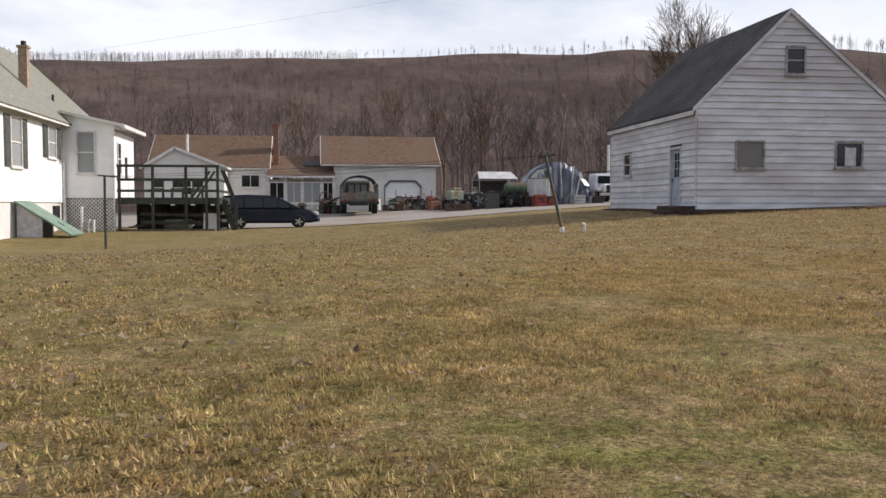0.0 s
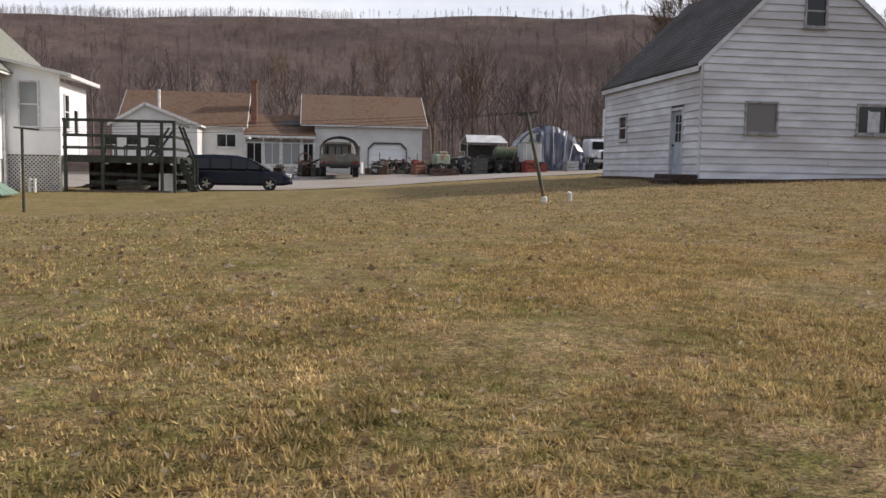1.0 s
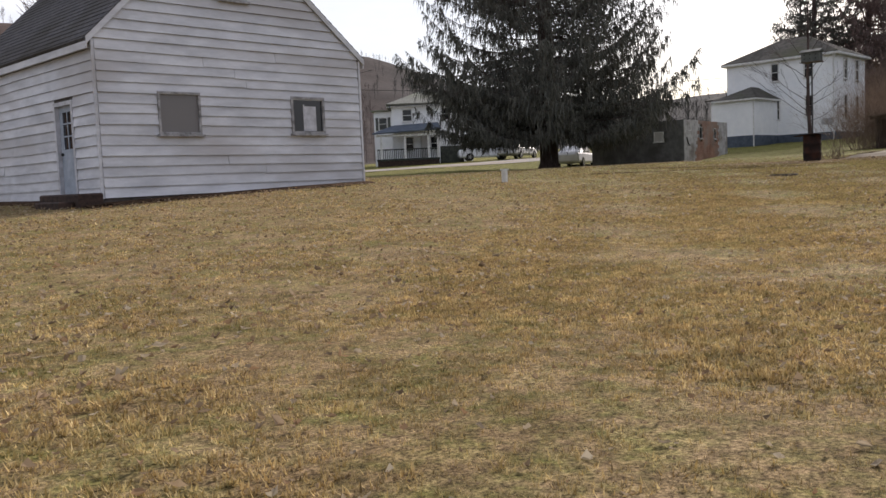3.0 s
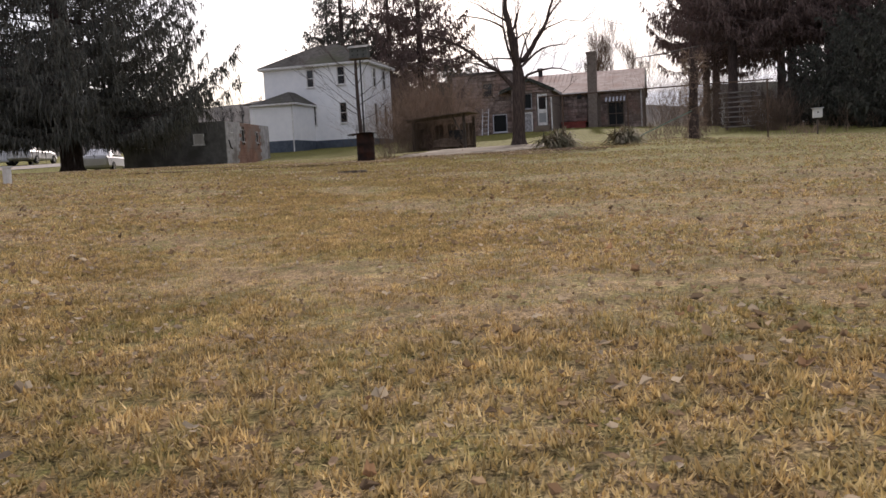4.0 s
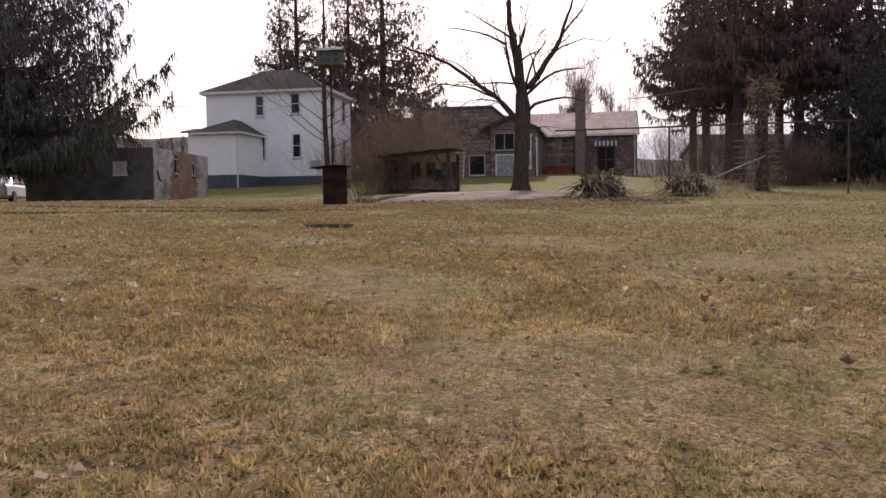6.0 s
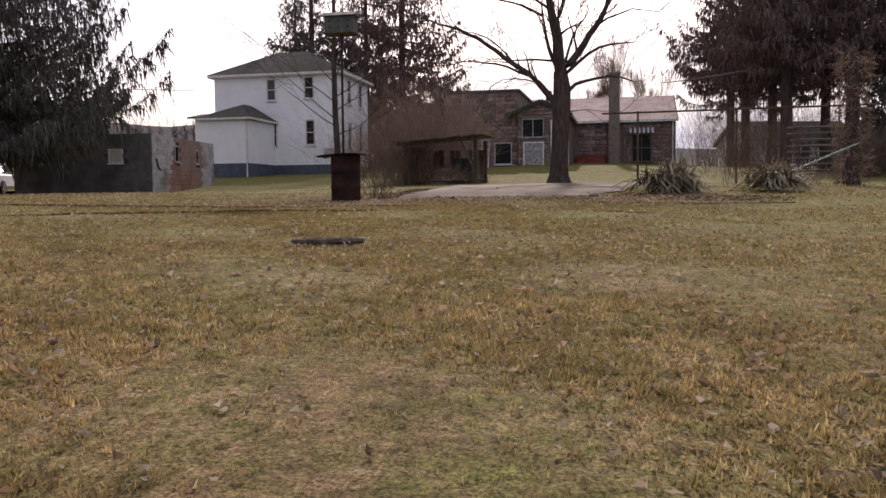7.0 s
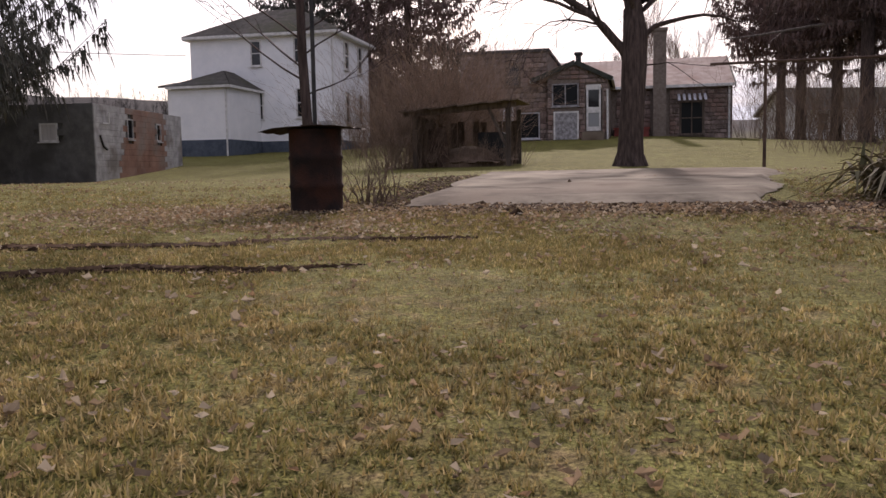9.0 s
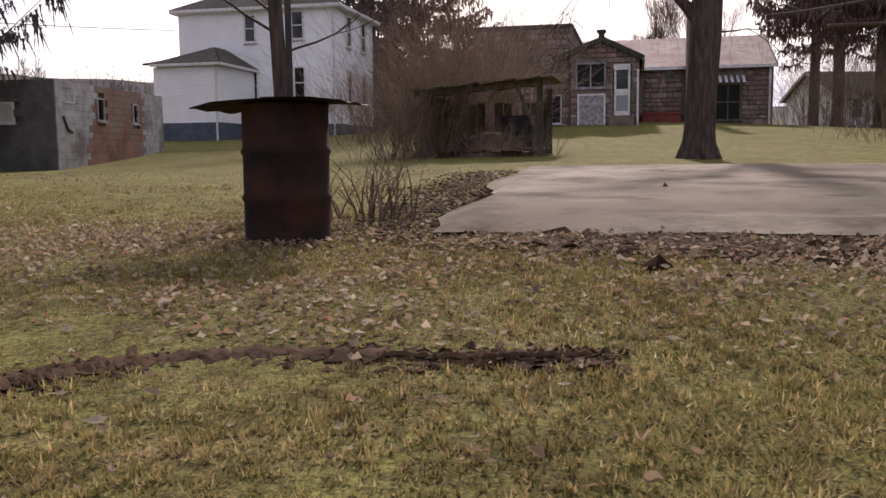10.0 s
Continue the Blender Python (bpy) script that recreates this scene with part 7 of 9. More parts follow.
def yard_tree():
    """The old bare tree before the stone house: a stout trunk that forks at head height, with long outward limbs."""
    x, y = 42.6, 15.95
    z = hg(x, y) - 0.1
    t = thing("tree", (x, y, z), "old bare hardwood tree with a dark trunk and spreading limbs", "tree")
    rnd = random.Random(25)
    V = Vector
    tw = Twigs()
    trunk = [V((0, 0, 0)), V((0, 0, 0.22)), V((0, -0.01, 0.6)), V((0.0, -0.04, 1.3)), V((0, -0.08, 2.2)), V((0.02, -0.10, 2.9)), V((0.03, -0.05, 3.4))]
    tw.limb(trunk, [0.36, 0.30, 0.265, 0.25, 0.265, 0.255, 0.20], 14)
    for i in range(6):                               # root flare
        a = i * 1.05 + 0.3
        tw.limb([V((0.18 * math.cos(a), 0.18 * math.sin(a), 0.42)), V((0.30 * math.cos(a), 0.30 * math.sin(a), 0.14)), V((0.42 * math.cos(a), 0.42 * math.sin(a), -0.02))], [0.09, 0.08, 0.03], 6)
    tw.mesh("trunk", M["bark"], t)
    # limbs off the trunk: height, first radius, length, rise at the root and at the tip in degrees, turn round the trunk (90 and -90: to either side)
    main = ((3.35, 0.185, 3.8, 80, 85, 100), (3.40, 0.125, 3.6, 44, 78, -88), (2.30, 0.105, 4.9, 50, 20, 92), (3.20, 0.075, 2.6, 60, 88, 80),
            (3.15, 0.065, 2.5, 52, -2, -100), (2.55, 0.070, 2.4, 50, -24, -84), (2.20, 0.030, 0.8, 12, 12, -75),
            (3.35, 0.070, 3.0, 55, 66, 10), (3.25, 0.070, 3.0, 50, 62, 175), (3.40, 0.050, 2.2, 64, 52, -50))
    # boughs off those limbs: which limb, how far along, radius, length, rise at the root and at the tip, turn
    side = ((2, 0.42, 0.040, 1.8, 58, 12, 84), (2, 0.22, 0.048, 2.8, 30, -8, 100), (2, 0.17, 0.028, 1.5, 20, -24, 88), (3, 0.72, 0.045, 2.4, 28, 4, 95),
            (0, 0.06, 0.038, 2.5, 3, 10, 86), (1, 0.48, 0.036, 1.9, 40, -18, -95), (1, 0.62, 0.045, 1.8, 46, 62, -80), (0, 0.45, 0.05, 2.0, 45, 30, 92), (0, 0.35, 0.035, 1.5, 66, 70, -90))

    def bough(p, r, length, e0, e1, turn):
        """A limb as a bending line with small kinks, and the twigs along it."""
        limb, n = Twigs(), max(4, int(length / 0.32))
        line, turn = [p], radians(turn)
        for i in range(n):
            e = radians(e0 + (e1 - e0) * i / (n - 1) + rnd.uniform(-9, 9))
            a = turn + rnd.uniform(-0.2, 0.2)
            line.append(line[-1] + V((math.cos(e) * math.cos(a), math.cos(e) * math.sin(a), math.sin(e))) * (length / n))
        rr = [max(0.012, r * (1 - 0.75 * i / n)) for i in range(n + 1)]
        limb.limb(line, rr, 8 if r > 0.08 else 6)
        for i in range(2, n + 1):
            d = (line[i] - line[i - 1]).normalized()
            for k in range(1 if i < n else 2):
                if rnd.random() < 0.35 and i < n:
                    continue
                out = d.orthogonal().normalized()
                out.rotate(Matrix.Rotation(rnd.uniform(0, 2 * math.pi), 3, d))
                nd = (d * rnd.uniform(0.5, 1.0) + out * rnd.uniform(0.4, 0.9) + V((0, 0, 0.2))).normalized()
                grow(limb, rnd, line[i], nd, rnd.uniform(0.50, 1.05), max(0.012, rr[i] * rnd.uniform(0.28, 0.45)), 3, 0.8, 0.05, (1, 3), 0.72, 0.24, 0.008)
        limb.mesh("limb", M["bark"], t)
        return line
    lines = [bough(V((0, -0.08 if h > 2.8 else 0.0, h)), r, ln, e0, e1, a) for h, r, ln, e0, e1, a in main]
    for k, f, r, ln, e0, e1, a in side:
        bough(lines[k][round(f * (len(lines[k]) - 1))], r, ln, e0, e1, a)
    return t


yard_tree()


def bare_tree(x, y, h, seed, label, material="bark", r=0.12, depth=5, kids=(2, 4), spread=0.6, first=0.32, group="", lean=(0, 0), rmin=0.006):
    z = hg(x, y) + float(hill(x, y)) - 0.1
    t = thing("tree", (x, y, z), label, "tree", group)
    rnd = random.Random(seed)
    tw = Twigs()
    d = Vector((lean[0], lean[1], 1)).normalized()
    pts, d = wander(rnd, Vector((0, 0, 0)), d, h * first, 5, 0.05, 0.05)
    tw.limb(pts, [r * 1.35, r * 1.05, r, r * 0.95, r * 0.9, r * 0.88], 8)
    tw.mesh("trunk", M[material], t)
    tw = Twigs()
    for k in range(4):
        grow(tw, rnd, pts[-1 - (k % 3)], (d + Vector((rnd.uniform(-0.5, 0.5), rnd.uniform(-0.5, 0.5), 0.2)) * (0.3 + 0.25 * k)).normalized(), h * 0.27, r * (0.8 - 0.1 * k), depth, spread, 0.10, kids, 0.72, 0.12, rmin)
    tw.mesh("crown", M[material], t)
    return t


# sapling behind the drum: a straight stem with long low side shoots
def sapling():
    x, y = 34.1, 19.95
    t = thing("tree", (x, y, hg(x, y) - 0.05), "slender bare young tree with long drooping side shoots", "tree")
    rnd = random.Random(4)
    V = Vector
    tw = Twigs()
    stem = [V((0, 0, 0)), V((0.02, 0.0, 0.9)), V((0.0, 0.04, 1.9)), V((0.02, 0.06, 3.0)), V((0, 0.03, 4.2)), V((0, 0.02, 5.6))]
    tw.limb(stem, [0.090, 0.072, 0.063, 0.052, 0.040, 0.018], 8)
    tw.mesh("trunk", M["bark"], t)
    tw = Twigs()
    for hgt, a, ln, up in ((1.6, 95, 1.6, 0.25), (1.75, 75, 2.6, 0.32), (1.9, 265, 1.4, 0.3), (2.1, 110, 1.8, 0.5), (2.2, 280, 1.5, 0.5), (2.5, 60, 1.6, 0.55), (2.6, 250, 1.3, 0.6), (2.9, 130, 1.5, 0.7), (3.1, 300, 1.3, 0.7),
                           (3.4, 80, 1.2, 0.8), (3.7, 230, 1.1, 0.9), (4.0, 20, 1.0, 1.0), (4.3, 150, 0.9, 1.0), (4.6, 280, 0.8, 1.1), (1.4, 290, 1.0, 0.15)):
        d = V((math.cos(radians(a)), math.sin(radians(a)), up)).normalized()
        f = min(hgt / 5.6, 1)
        grow(tw, rnd, V((0.01, 0.04, hgt)), (d + V((0, 0, 0.25))).normalized(), ln * 0.75, 0.016, 3, 0.55, 0.05, (2, 3), 0.62, 0.20, 0.0045)
    tw.mesh("crown", M["bark"], t)


sapling()
pp = thing("martin_house", (33.46, 19.61, hg(33.46, 19.61)), "weathered grey birdhouse on a tall thin black pipe", "birdhouse")
zb = 5.02 - hg(33.46, 19.61)
part("house_box", box(B(), -0.17, -0.30, zb, 0.17, 0.30, zb + 0.33, 0.008), M["shutter"], pp)
part("roof", slab(B(), [(-0.24, -0.35, zb + 0.325), (0.24, -0.35, zb + 0.325), (0.0, -0.35, zb + 0.43)], -0.70), M["shutter"], pp)
part("floor_board", box(B(), -0.23, -0.33, zb - 0.022, 0.23, 0.33, zb - 0.002), M["old_wood"], pp)
for i in range(3):
    for k in range(2):
        part("entrance", tube(B(), (-0.172, -0.19 + 0.19 * i, zb + 0.10 + 0.13 * k), (-0.168, -0.19 + 0.19 * i, zb + 0.10 + 0.13 * k), 0.025, 0.025, 10), M["black"], pp)
part("pipe", tube(B(), (0, 0, -0.1), (0.0, 0.0, zb - 0.02), 0.028, 0.026, 8), M["black"], pp)
part("base_plate", box(B(), -0.08, -0.08, 0.0, 0.08, 0.08, 0.03), M["black"], pp)

bare_tree(43.6, 0.85, 13, 31, "pale barked bare tree at the lawn's edge", "bark_pale", 0.165, 5, (2, 4), 0.95, 0.36, lean=(0.02, 0.13))
bare_tree(48.0, -4.0, 12, 32, "bare grey tree among the evergreens", "bark_pale", 0.18, 5, (2, 3), 0.8, 0.3)
bare_tree(35.9, 80.0, 17.6, 33, "large bare tree rising behind the garage", "twig", 0.26, 5, (3, 5), 0.85, 0.34, rmin=0.017)
for x, y, h, k in ((6.5, 93.0, 13.0, 51), (16.3, 92.0, 13.5, 52), (-2.5, 94.0, 12.0, 53), (12.0, 90.0, 11.0, 54)):
    bare_tree(x, y, h, k, "tall bare tree at the foot of the wooded hill", "twig", 0.16, 4, (2, 4), 0.6, 0.35, group="trees at the hill's foot", rmin=0.018)
for i, (x, y, h, lab) in enumerate(((88, 14.5, 11, "bare multi-stemmed tree behind the stone house"), (93, 12.0, 10, "thin bare tree behind the stone house"), (92, 17.0, 9, "thin bare tree behind the stone house"))):
    bare_tree(x, y, h, 40 + i, lab, "twig", 0.12, 5, (3, 4), 0.42, 0.18)


def conifer_mesh(seed, h, r, trunk_r, whorls, per, strands, low=0.06, hang=0.7, broad=1.0, taper=0.78, dense_low=1.0, airy=1.0):
    """A spruce as three meshes: trunk; boughs that sag and lift at the tip, with side shoots; and curtains of hanging needled twigs."""
    rnd = np.random.RandomState(seed)
    V = []
    bv, bf = [], []

    def stick(p, q, r0, r1):
        o = len(bv)
        d = q - p
        sx, sy = -d[1], d[0]
        k = math.hypot(sx, sy) + 1e-6
        for c, rr in ((p, r0), (q, r1)):
            for da, dz in ((-1, -0.6), (1, -0.6), (0, 1)):
                bv.append((c[0] + sx / k * da * rr, c[1] + sy / k * da * rr, c[2] + dz * rr))
        for j in range(3):
            bf.append((o + j, o + (j + 1) % 3, o + 3 + (j + 1) % 3, o + 3 + j))
    for w in range(whorls):
        f = (w / (whorls - 1)) ** dense_low
        zw = h * (low + (0.985 - low) * f)
        reach = r * (1 - f) ** taper * (0.86 + 0.28 * rnd.rand()) + 0.15
        if f < 0.12:
            reach *= 0.80 + 1.6 * f
        gap = np.interp(f, [0.03, 0.16], [1.0, airy])
        n = max(3, int(per * (1 - 0.5 * f) * gap))
        thin = 1.0 if zw < 11 else 0.4
        for b_ in range(n):
            a = 2 * math.pi * (b_ + rnd.rand() * 0.9) / n + w * 0.7
            L = reach * (0.50 + 0.55 * rnd.rand())
            z0 = zw + h * 0.022 * rnd.randn()
            slope = np.interp(f, [0, 0.12, 0.35, 0.8, 1.0], [-0.17, -0.11, 0.02, 0.30, 0.9]) + 0.11 * rnd.randn() + 0.45 * (1 - gap)
            slope = max(slope, (1.6 - z0) / L)
            sag, lift = rnd.uniform(0.15, 0.45), rnd.uniform(0.05, 0.42)
            dx, dy = math.cos(a), math.sin(a)
            yaw = rnd.uniform(-0.18, 0.18)

            def at(s):
                s = np.asarray(s)
                side = yaw * L * s * s
                return np.stack([dx * L * s - dy * side, dy * L * s + dx * side, z0 + L * (slope * s - sag * s * (1 - s) + lift * s ** 4)], -1)
            c = at(np.linspace(0, 1, 7))
            br = 0.012 + 0.006 * L
            for k in range(6):
                stick(c[k], c[k + 1], br * (1 - 0.14 * k), br * (0.86 - 0.14 * k))
            ns = max(3, int(L / 0.24))
            ss = np.linspace(0.22, 0.97, ns) + 0.02 * rnd.randn(ns)
            roots, ends = at(ss), []
            for k in range(ns):                      # side shoots, left and right by turns
                sd = 1 if k % 2 else -1
                ln = (0.14 + 0.30 * (1 - ss[k]) * L) * rnd.uniform(0.6, 1.15) + 0.12
                fw = rnd.uniform(0.45, 0.9)
                e = roots[k] + np.array([(dx * fw - dy * sd) * ln, (dy * fw + dx * sd) * ln, -ln * rnd.uniform(0.05, 0.45)])
                ends.append(e)
                if zw < 12:
                    stick(roots[k], e, 0.007, 0.003)
            ends = np.array(ends)
            m = max(10, int(strands * L / r * thin * gap))
            on_axis = rnd.rand(m) < 0.38
            sa = rnd.uniform(0.15, 1.0, m) ** 0.7
            pk = rnd.randint(ns, size=m)
            u = rnd.rand(m)[:, None]
            p = np.where(on_axis[:, None], at(sa), roots[pk] * (1 - u) + ends[pk] * u)
            p = p + 0.02 * rnd.randn(m, 3)
            ln = hang * (0.16 + 0.84 * rnd.rand(m) ** 2.0) * (0.40 + 0.60 * L / r) * np.where(on_axis, 1.05 - 0.55 * sa, 0.8)
            d = np.stack([dx * rnd.uniform(-0.1, 0.34, m) + 0.14 * rnd.randn(m), dy * rnd.uniform(-0.1, 0.34, m) + 0.14 * rnd.randn(m), -rnd.uniform(0.55, 1.1, m)], -1)
            for k, (t0, t1) in enumerate(((-0.05, 0.48), (0.25, 0.78), (0.55, 1.08))):
                ya = rnd.rand(m) * 6.283
                wv = np.stack([np.cos(ya), np.sin(ya), 0.3 * rnd.randn(m)], -1)
                wd = ((0.020 + 0.026 * rnd.rand(m)) * broad * (1 - 0.22 * k))[:, None]
                q0, q1 = p + d * (ln * t0)[:, None], p + d * (ln * t1)[:, None]
                V.append(np.stack([q0 + wv * wd, q1 + 0.012 * rnd.randn(m, 3), q0 - wv * wd], 1).reshape(-1, 3))
    crown_v = np.concatenate(V)
    crown_f = np.arange(len(crown_v)).reshape(-1, 3)
    tw = Twigs()
    tw.limb([Vector((0, 0, -0.2)), Vector((0, 0, 0.4)), Vector((0, 0, h * 0.3)), Vector((0, 0, h * 0.7)), Vector((0, 0, h))], [trunk_r * 1.5, trunk_r, trunk_r * 0.8, trunk_r * 0.4, 0.02], 9)
    return tw, (bv, bf), (crown_v, crown_f)


def conifer(x, y, label, seed, h, r, trunk_r, whorls, per, strands, low=0.06, hang=0.7, needles="needles", group="", broad=1.0, taper=0.78, dense_low=1.0, airy=1.0):
    t = thing("spruce", (x, y, hg(x, y) - 0.05), label, "tree", group)
    tw, br, cr = conifer_mesh(seed, h, r, trunk_r, whorls, per, strands, low, hang, broad, taper, dense_low, airy)
    tw.mesh("trunk", M["bark"], t)
    tagged(raw("limbwork", br[0], br[1], M["bark"], t), kind="stuff")
    tagged(raw("crown", cr[0], cr[1], M[needles], t), kind="stuff")
    return t


conifer(41.3, 36.8, "huge dark spruce with drooping boughs beside the block building", 3, 24, 8.3, 0.52, 48, 15, 560, 0.122, 1.15, broad=1.1, taper=0.46, dense_low=1.35, airy=0.68)
tall = conifer(81.5, 38.0, "tall dark spruce behind the white house", 5, 22, 5.0, 0.30, 34, 10, 220, 0.08, 1.0, broad=1.9, taper=0.7, group="tall spruces behind the houses")
dense = conifer(80.5, 30.5, "broad dark spruce between the houses", 6, 23, 6.4, 0.34, 36, 11, 200, 0.05, 1.2, "needles_brown", broad=2.1, taper=0.65, group="tall spruces behind the houses")
high = conifer(81.0, 5.8, "tall bare stemmed spruce with brown hanging boughs", 7, 23, 6.0, 0.34, 26, 10, 190, 0.26, 1.35, "needles_brown", broad=1.8, group="tall spruces by the lawn's edge")
edge = conifer(58.0, -0.3, "dense dark evergreen at the lawn's edge", 8, 5.6, 3.6, 0.16, 15, 12, 240, 0.02, 0.7, "needles_dark", broad=2.0, taper=0.42, group="evergreens at the lawn's edge")


def copy_tree(src, x, y, rz, s, label=""):
    c = copy_thing(src, pose(x, y, hg(x, y) - 0.05, 0, 0, rz) @ Matrix.Diagonal((s, s, s, 1)))
    if label:
        c["label"] = label
    return c


copy_tree(dense, 84.5, 34.5, 80, 0.9)
copy_tree(edge, 74.0, 25.6, 40, 0.95, "dense dark evergreen behind the stone house")
copy_tree(high, 84.7, 6.4, 70, 0.96)
copy_tree(high, 76.0, 4.8, 150, 0.95)
copy_tree(high, 70.0, 1.5, 210, 1.0)
copy_tree(high, 72.0, -3.0, 300, 1.05)
copy_tree(high, 66.3, 5.6, 20, 0.98)
copy_tree(high, 78.0, 1.2, 130, 1.0)
copy_tree(high, 67.5, -0.5, 280, 0.9)
copy_tree(high, 64.0, -6.0, 240, 0.95)
copy_tree(high, 61.0, -12.5, 100, 1.0)
copy_tree(edge, 51.5, -0.8, 190, 0.95)
copy_tree(edge, 56.0, -5.0, 250, 1.15)
copy_tree(edge, 63.5, -1.8, 310, 1.2)
copy_tree(edge, 52.5, -8.0, 30, 1.1)
copy_tree(edge, 47.8, -3.8, 200, 0.85)
copy_tree(edge, 65.0, 1.2, 70, 0.8)
copy_tree(tall, 96.0, 45.0, 120, 0.9)
copy_tree(tall, 60.0, -14.0, 120, 0.9, "dark spruce beyond the lawn's edge")


# ---- woods on the hills ----
def woods():
    rnd = np.random.RandomState(12)
    temps = []
    for k in range(10):                              # the last three are the thin trees along the crest
        r2 = random.Random(100 + k)
        tw = Twigs()
        h = 1.0
        pts, d = wander(r2, Vector((0, 0, 0)), Vector((0, 0, 1)), h, 3, 0.06)
        tw.limb(pts, [0.010, 0.008, 0.005, 0.002], 3)
        for i in range(20 if k < 7 else 7):
            f = r2.uniform(0.28, 0.95)
            q = pts[0].lerp(pts[3], f)
            a = r2.uniform(0, 6.28)
            ln = (1.05 - f) * r2.uniform(0.3, 0.55)
            dd = Vector((math.cos(a), math.sin(a), r2.uniform(1.0, 2.6))).normalized()
            e = q + dd * ln
            tw.limb([q, e], [0.0034, 0.0018], 2)
            for j in range(2 if k < 7 else 1):
                a2 = r2.uniform(0, 6.28)
                m = q.lerp(e, r2.uniform(0.4, 0.9))
                tw.limb([m, m + Vector((math.cos(a2), math.sin(a2), r2.uniform(0.7, 2.2))).normalized() * ln * 0.6], [0.0026, 0.0014], 2)
        temps.append((np.array([tuple(p) for p in tw.v]), np.array(tw.f)))
    V, F, o = ([], []), ([], []), [0, 0]
    n = 0
    while n < 5000:
        az = radians(rnd.uniform(-50, 84))
        r = 86 + 330 * rnd.rand() ** 1.15 if n < 3000 else rnd.uniform(404, 434)
        if n >= 3000:                                # a fringe of thin trees along one stretch of the crest
            az = radians(rnd.uniform(-25, 2))
        x, y = 3 + r * math.sin(az), 5 + r * math.cos(az)
        if y < 80 and x < 95:
            continue
        z = float(ground_height(x, y))
        h = rnd.uniform(8, 14) * np.interp(r, [100, 200, 380, 430], [1.0, 0.75, 0.42, 0.30])
        if az > 0.62:
            h *= 0.6
        v, f = temps[rnd.randint(7) if n < 3000 else 7 + rnd.randint(3)]
        a = rnd.rand() * 6.28
        c, s = math.cos(a) * h, math.sin(a) * h
        far = int(x - 0.80 * y > 10)                  # trees on the far ridge take the dark backlit colour
        V[far].append(np.stack([x + v[:, 0] * c - v[:, 1] * s, y + v[:, 0] * s + v[:, 1] * c, z - 0.3 + v[:, 2] * h], -1))
        F[far].append(f + o[far])
        o[far] += len(v)
        n += 1
    tagged(raw("woods", np.concatenate(V[0]), np.concatenate(F[0]), M["forest"]), "bare brown winter woods on the hillside", "woods", kind="stuff")
    tagged(raw("woods", np.concatenate(V[1]), np.concatenate(F[1]), M["forest_backlit"]), "dark woods on the far ridge", "woods", kind="stuff")


woods()


# ---- brush, yucca, branches ----
def brush(x, y, w, d, h, n, seed, label, name="brush", material="twig", thick=0.008):
    rnd = random.Random(seed)
    tw = Twigs()
    for i in range(n):
        px, py = rnd.gauss(0, w / 2.4), rnd.gauss(0, d / 2.4)
        q = Vector((px, py, hg(x + px, y + py) - hg(x, y) - 0.05))
        dd = Vector((rnd.uniform(-0.45, 0.45) + 0.25 * px / w, rnd.uniform(-0.45, 0.45) + 0.25 * py / d, 1)).normalized()
        grow(tw, rnd, q, dd, h * rnd.uniform(0.4, 0.75), thick, 2, 0.7, 0.0, (2, 3), 0.62, 0.18, 0.003)
    ob = tagged(tw.mesh(name, M[material]), label, "shrub", kind="stuff")
    ob.matrix_world = pose(x, y, hg(x, y))


brush(49.0, 21.5, 3.0, 2.2, 3.4, 640, 61, "tangle of bare brown brush behind the lean-to", material="twig_pale", thick=0.007)
brush(46.35, 20.25, 0.9, 1.7, 0.62, 240, 71, "heap of brushwood inside the lean-to", "brushwood", "twig_pale", 0.008)
brush(45.6, 21.7, 1.6, 1.1, 1.7, 170, 62, "bare brown brush beside the lean-to", thick=0.007)
brush(33.75, 19.0, 0.34, 0.40, 0.62, 26, 63, "cut back bush of upright stems beside the drum", thick=0.013)
brush(55.0, 9.0, 5.0, 3.0, 2.5, 160, 64, "low bare brush under the spruces")
brush(53.5, 4.7, 1.0, 1.0, 1.7, 260, 65, "rounded bare tan shrub under the spruces")
brush(63.0, 28.0, 2.0, 4.0, 2.4, 80, 66, "bare brush beside the white house")
brush(57.0, 26.3, 2.5, 1.8, 2.4, 110, 67, "bare brown brush before the stone house")
brush(72.0, 6.5, 2.5, 4.5, 3.6, 260, 69, "bare brush before the far houses", thick=0.012)
brush(62.0, 4.5, 3.0, 3.0, 3.4, 200, 70, "dark bare brush between the spruce stems", material="bark", thick=0.014)
brush(66.5, 9.8, 2.0, 2.0, 2.8, 110, 68, "bare brush at the stone house corner")


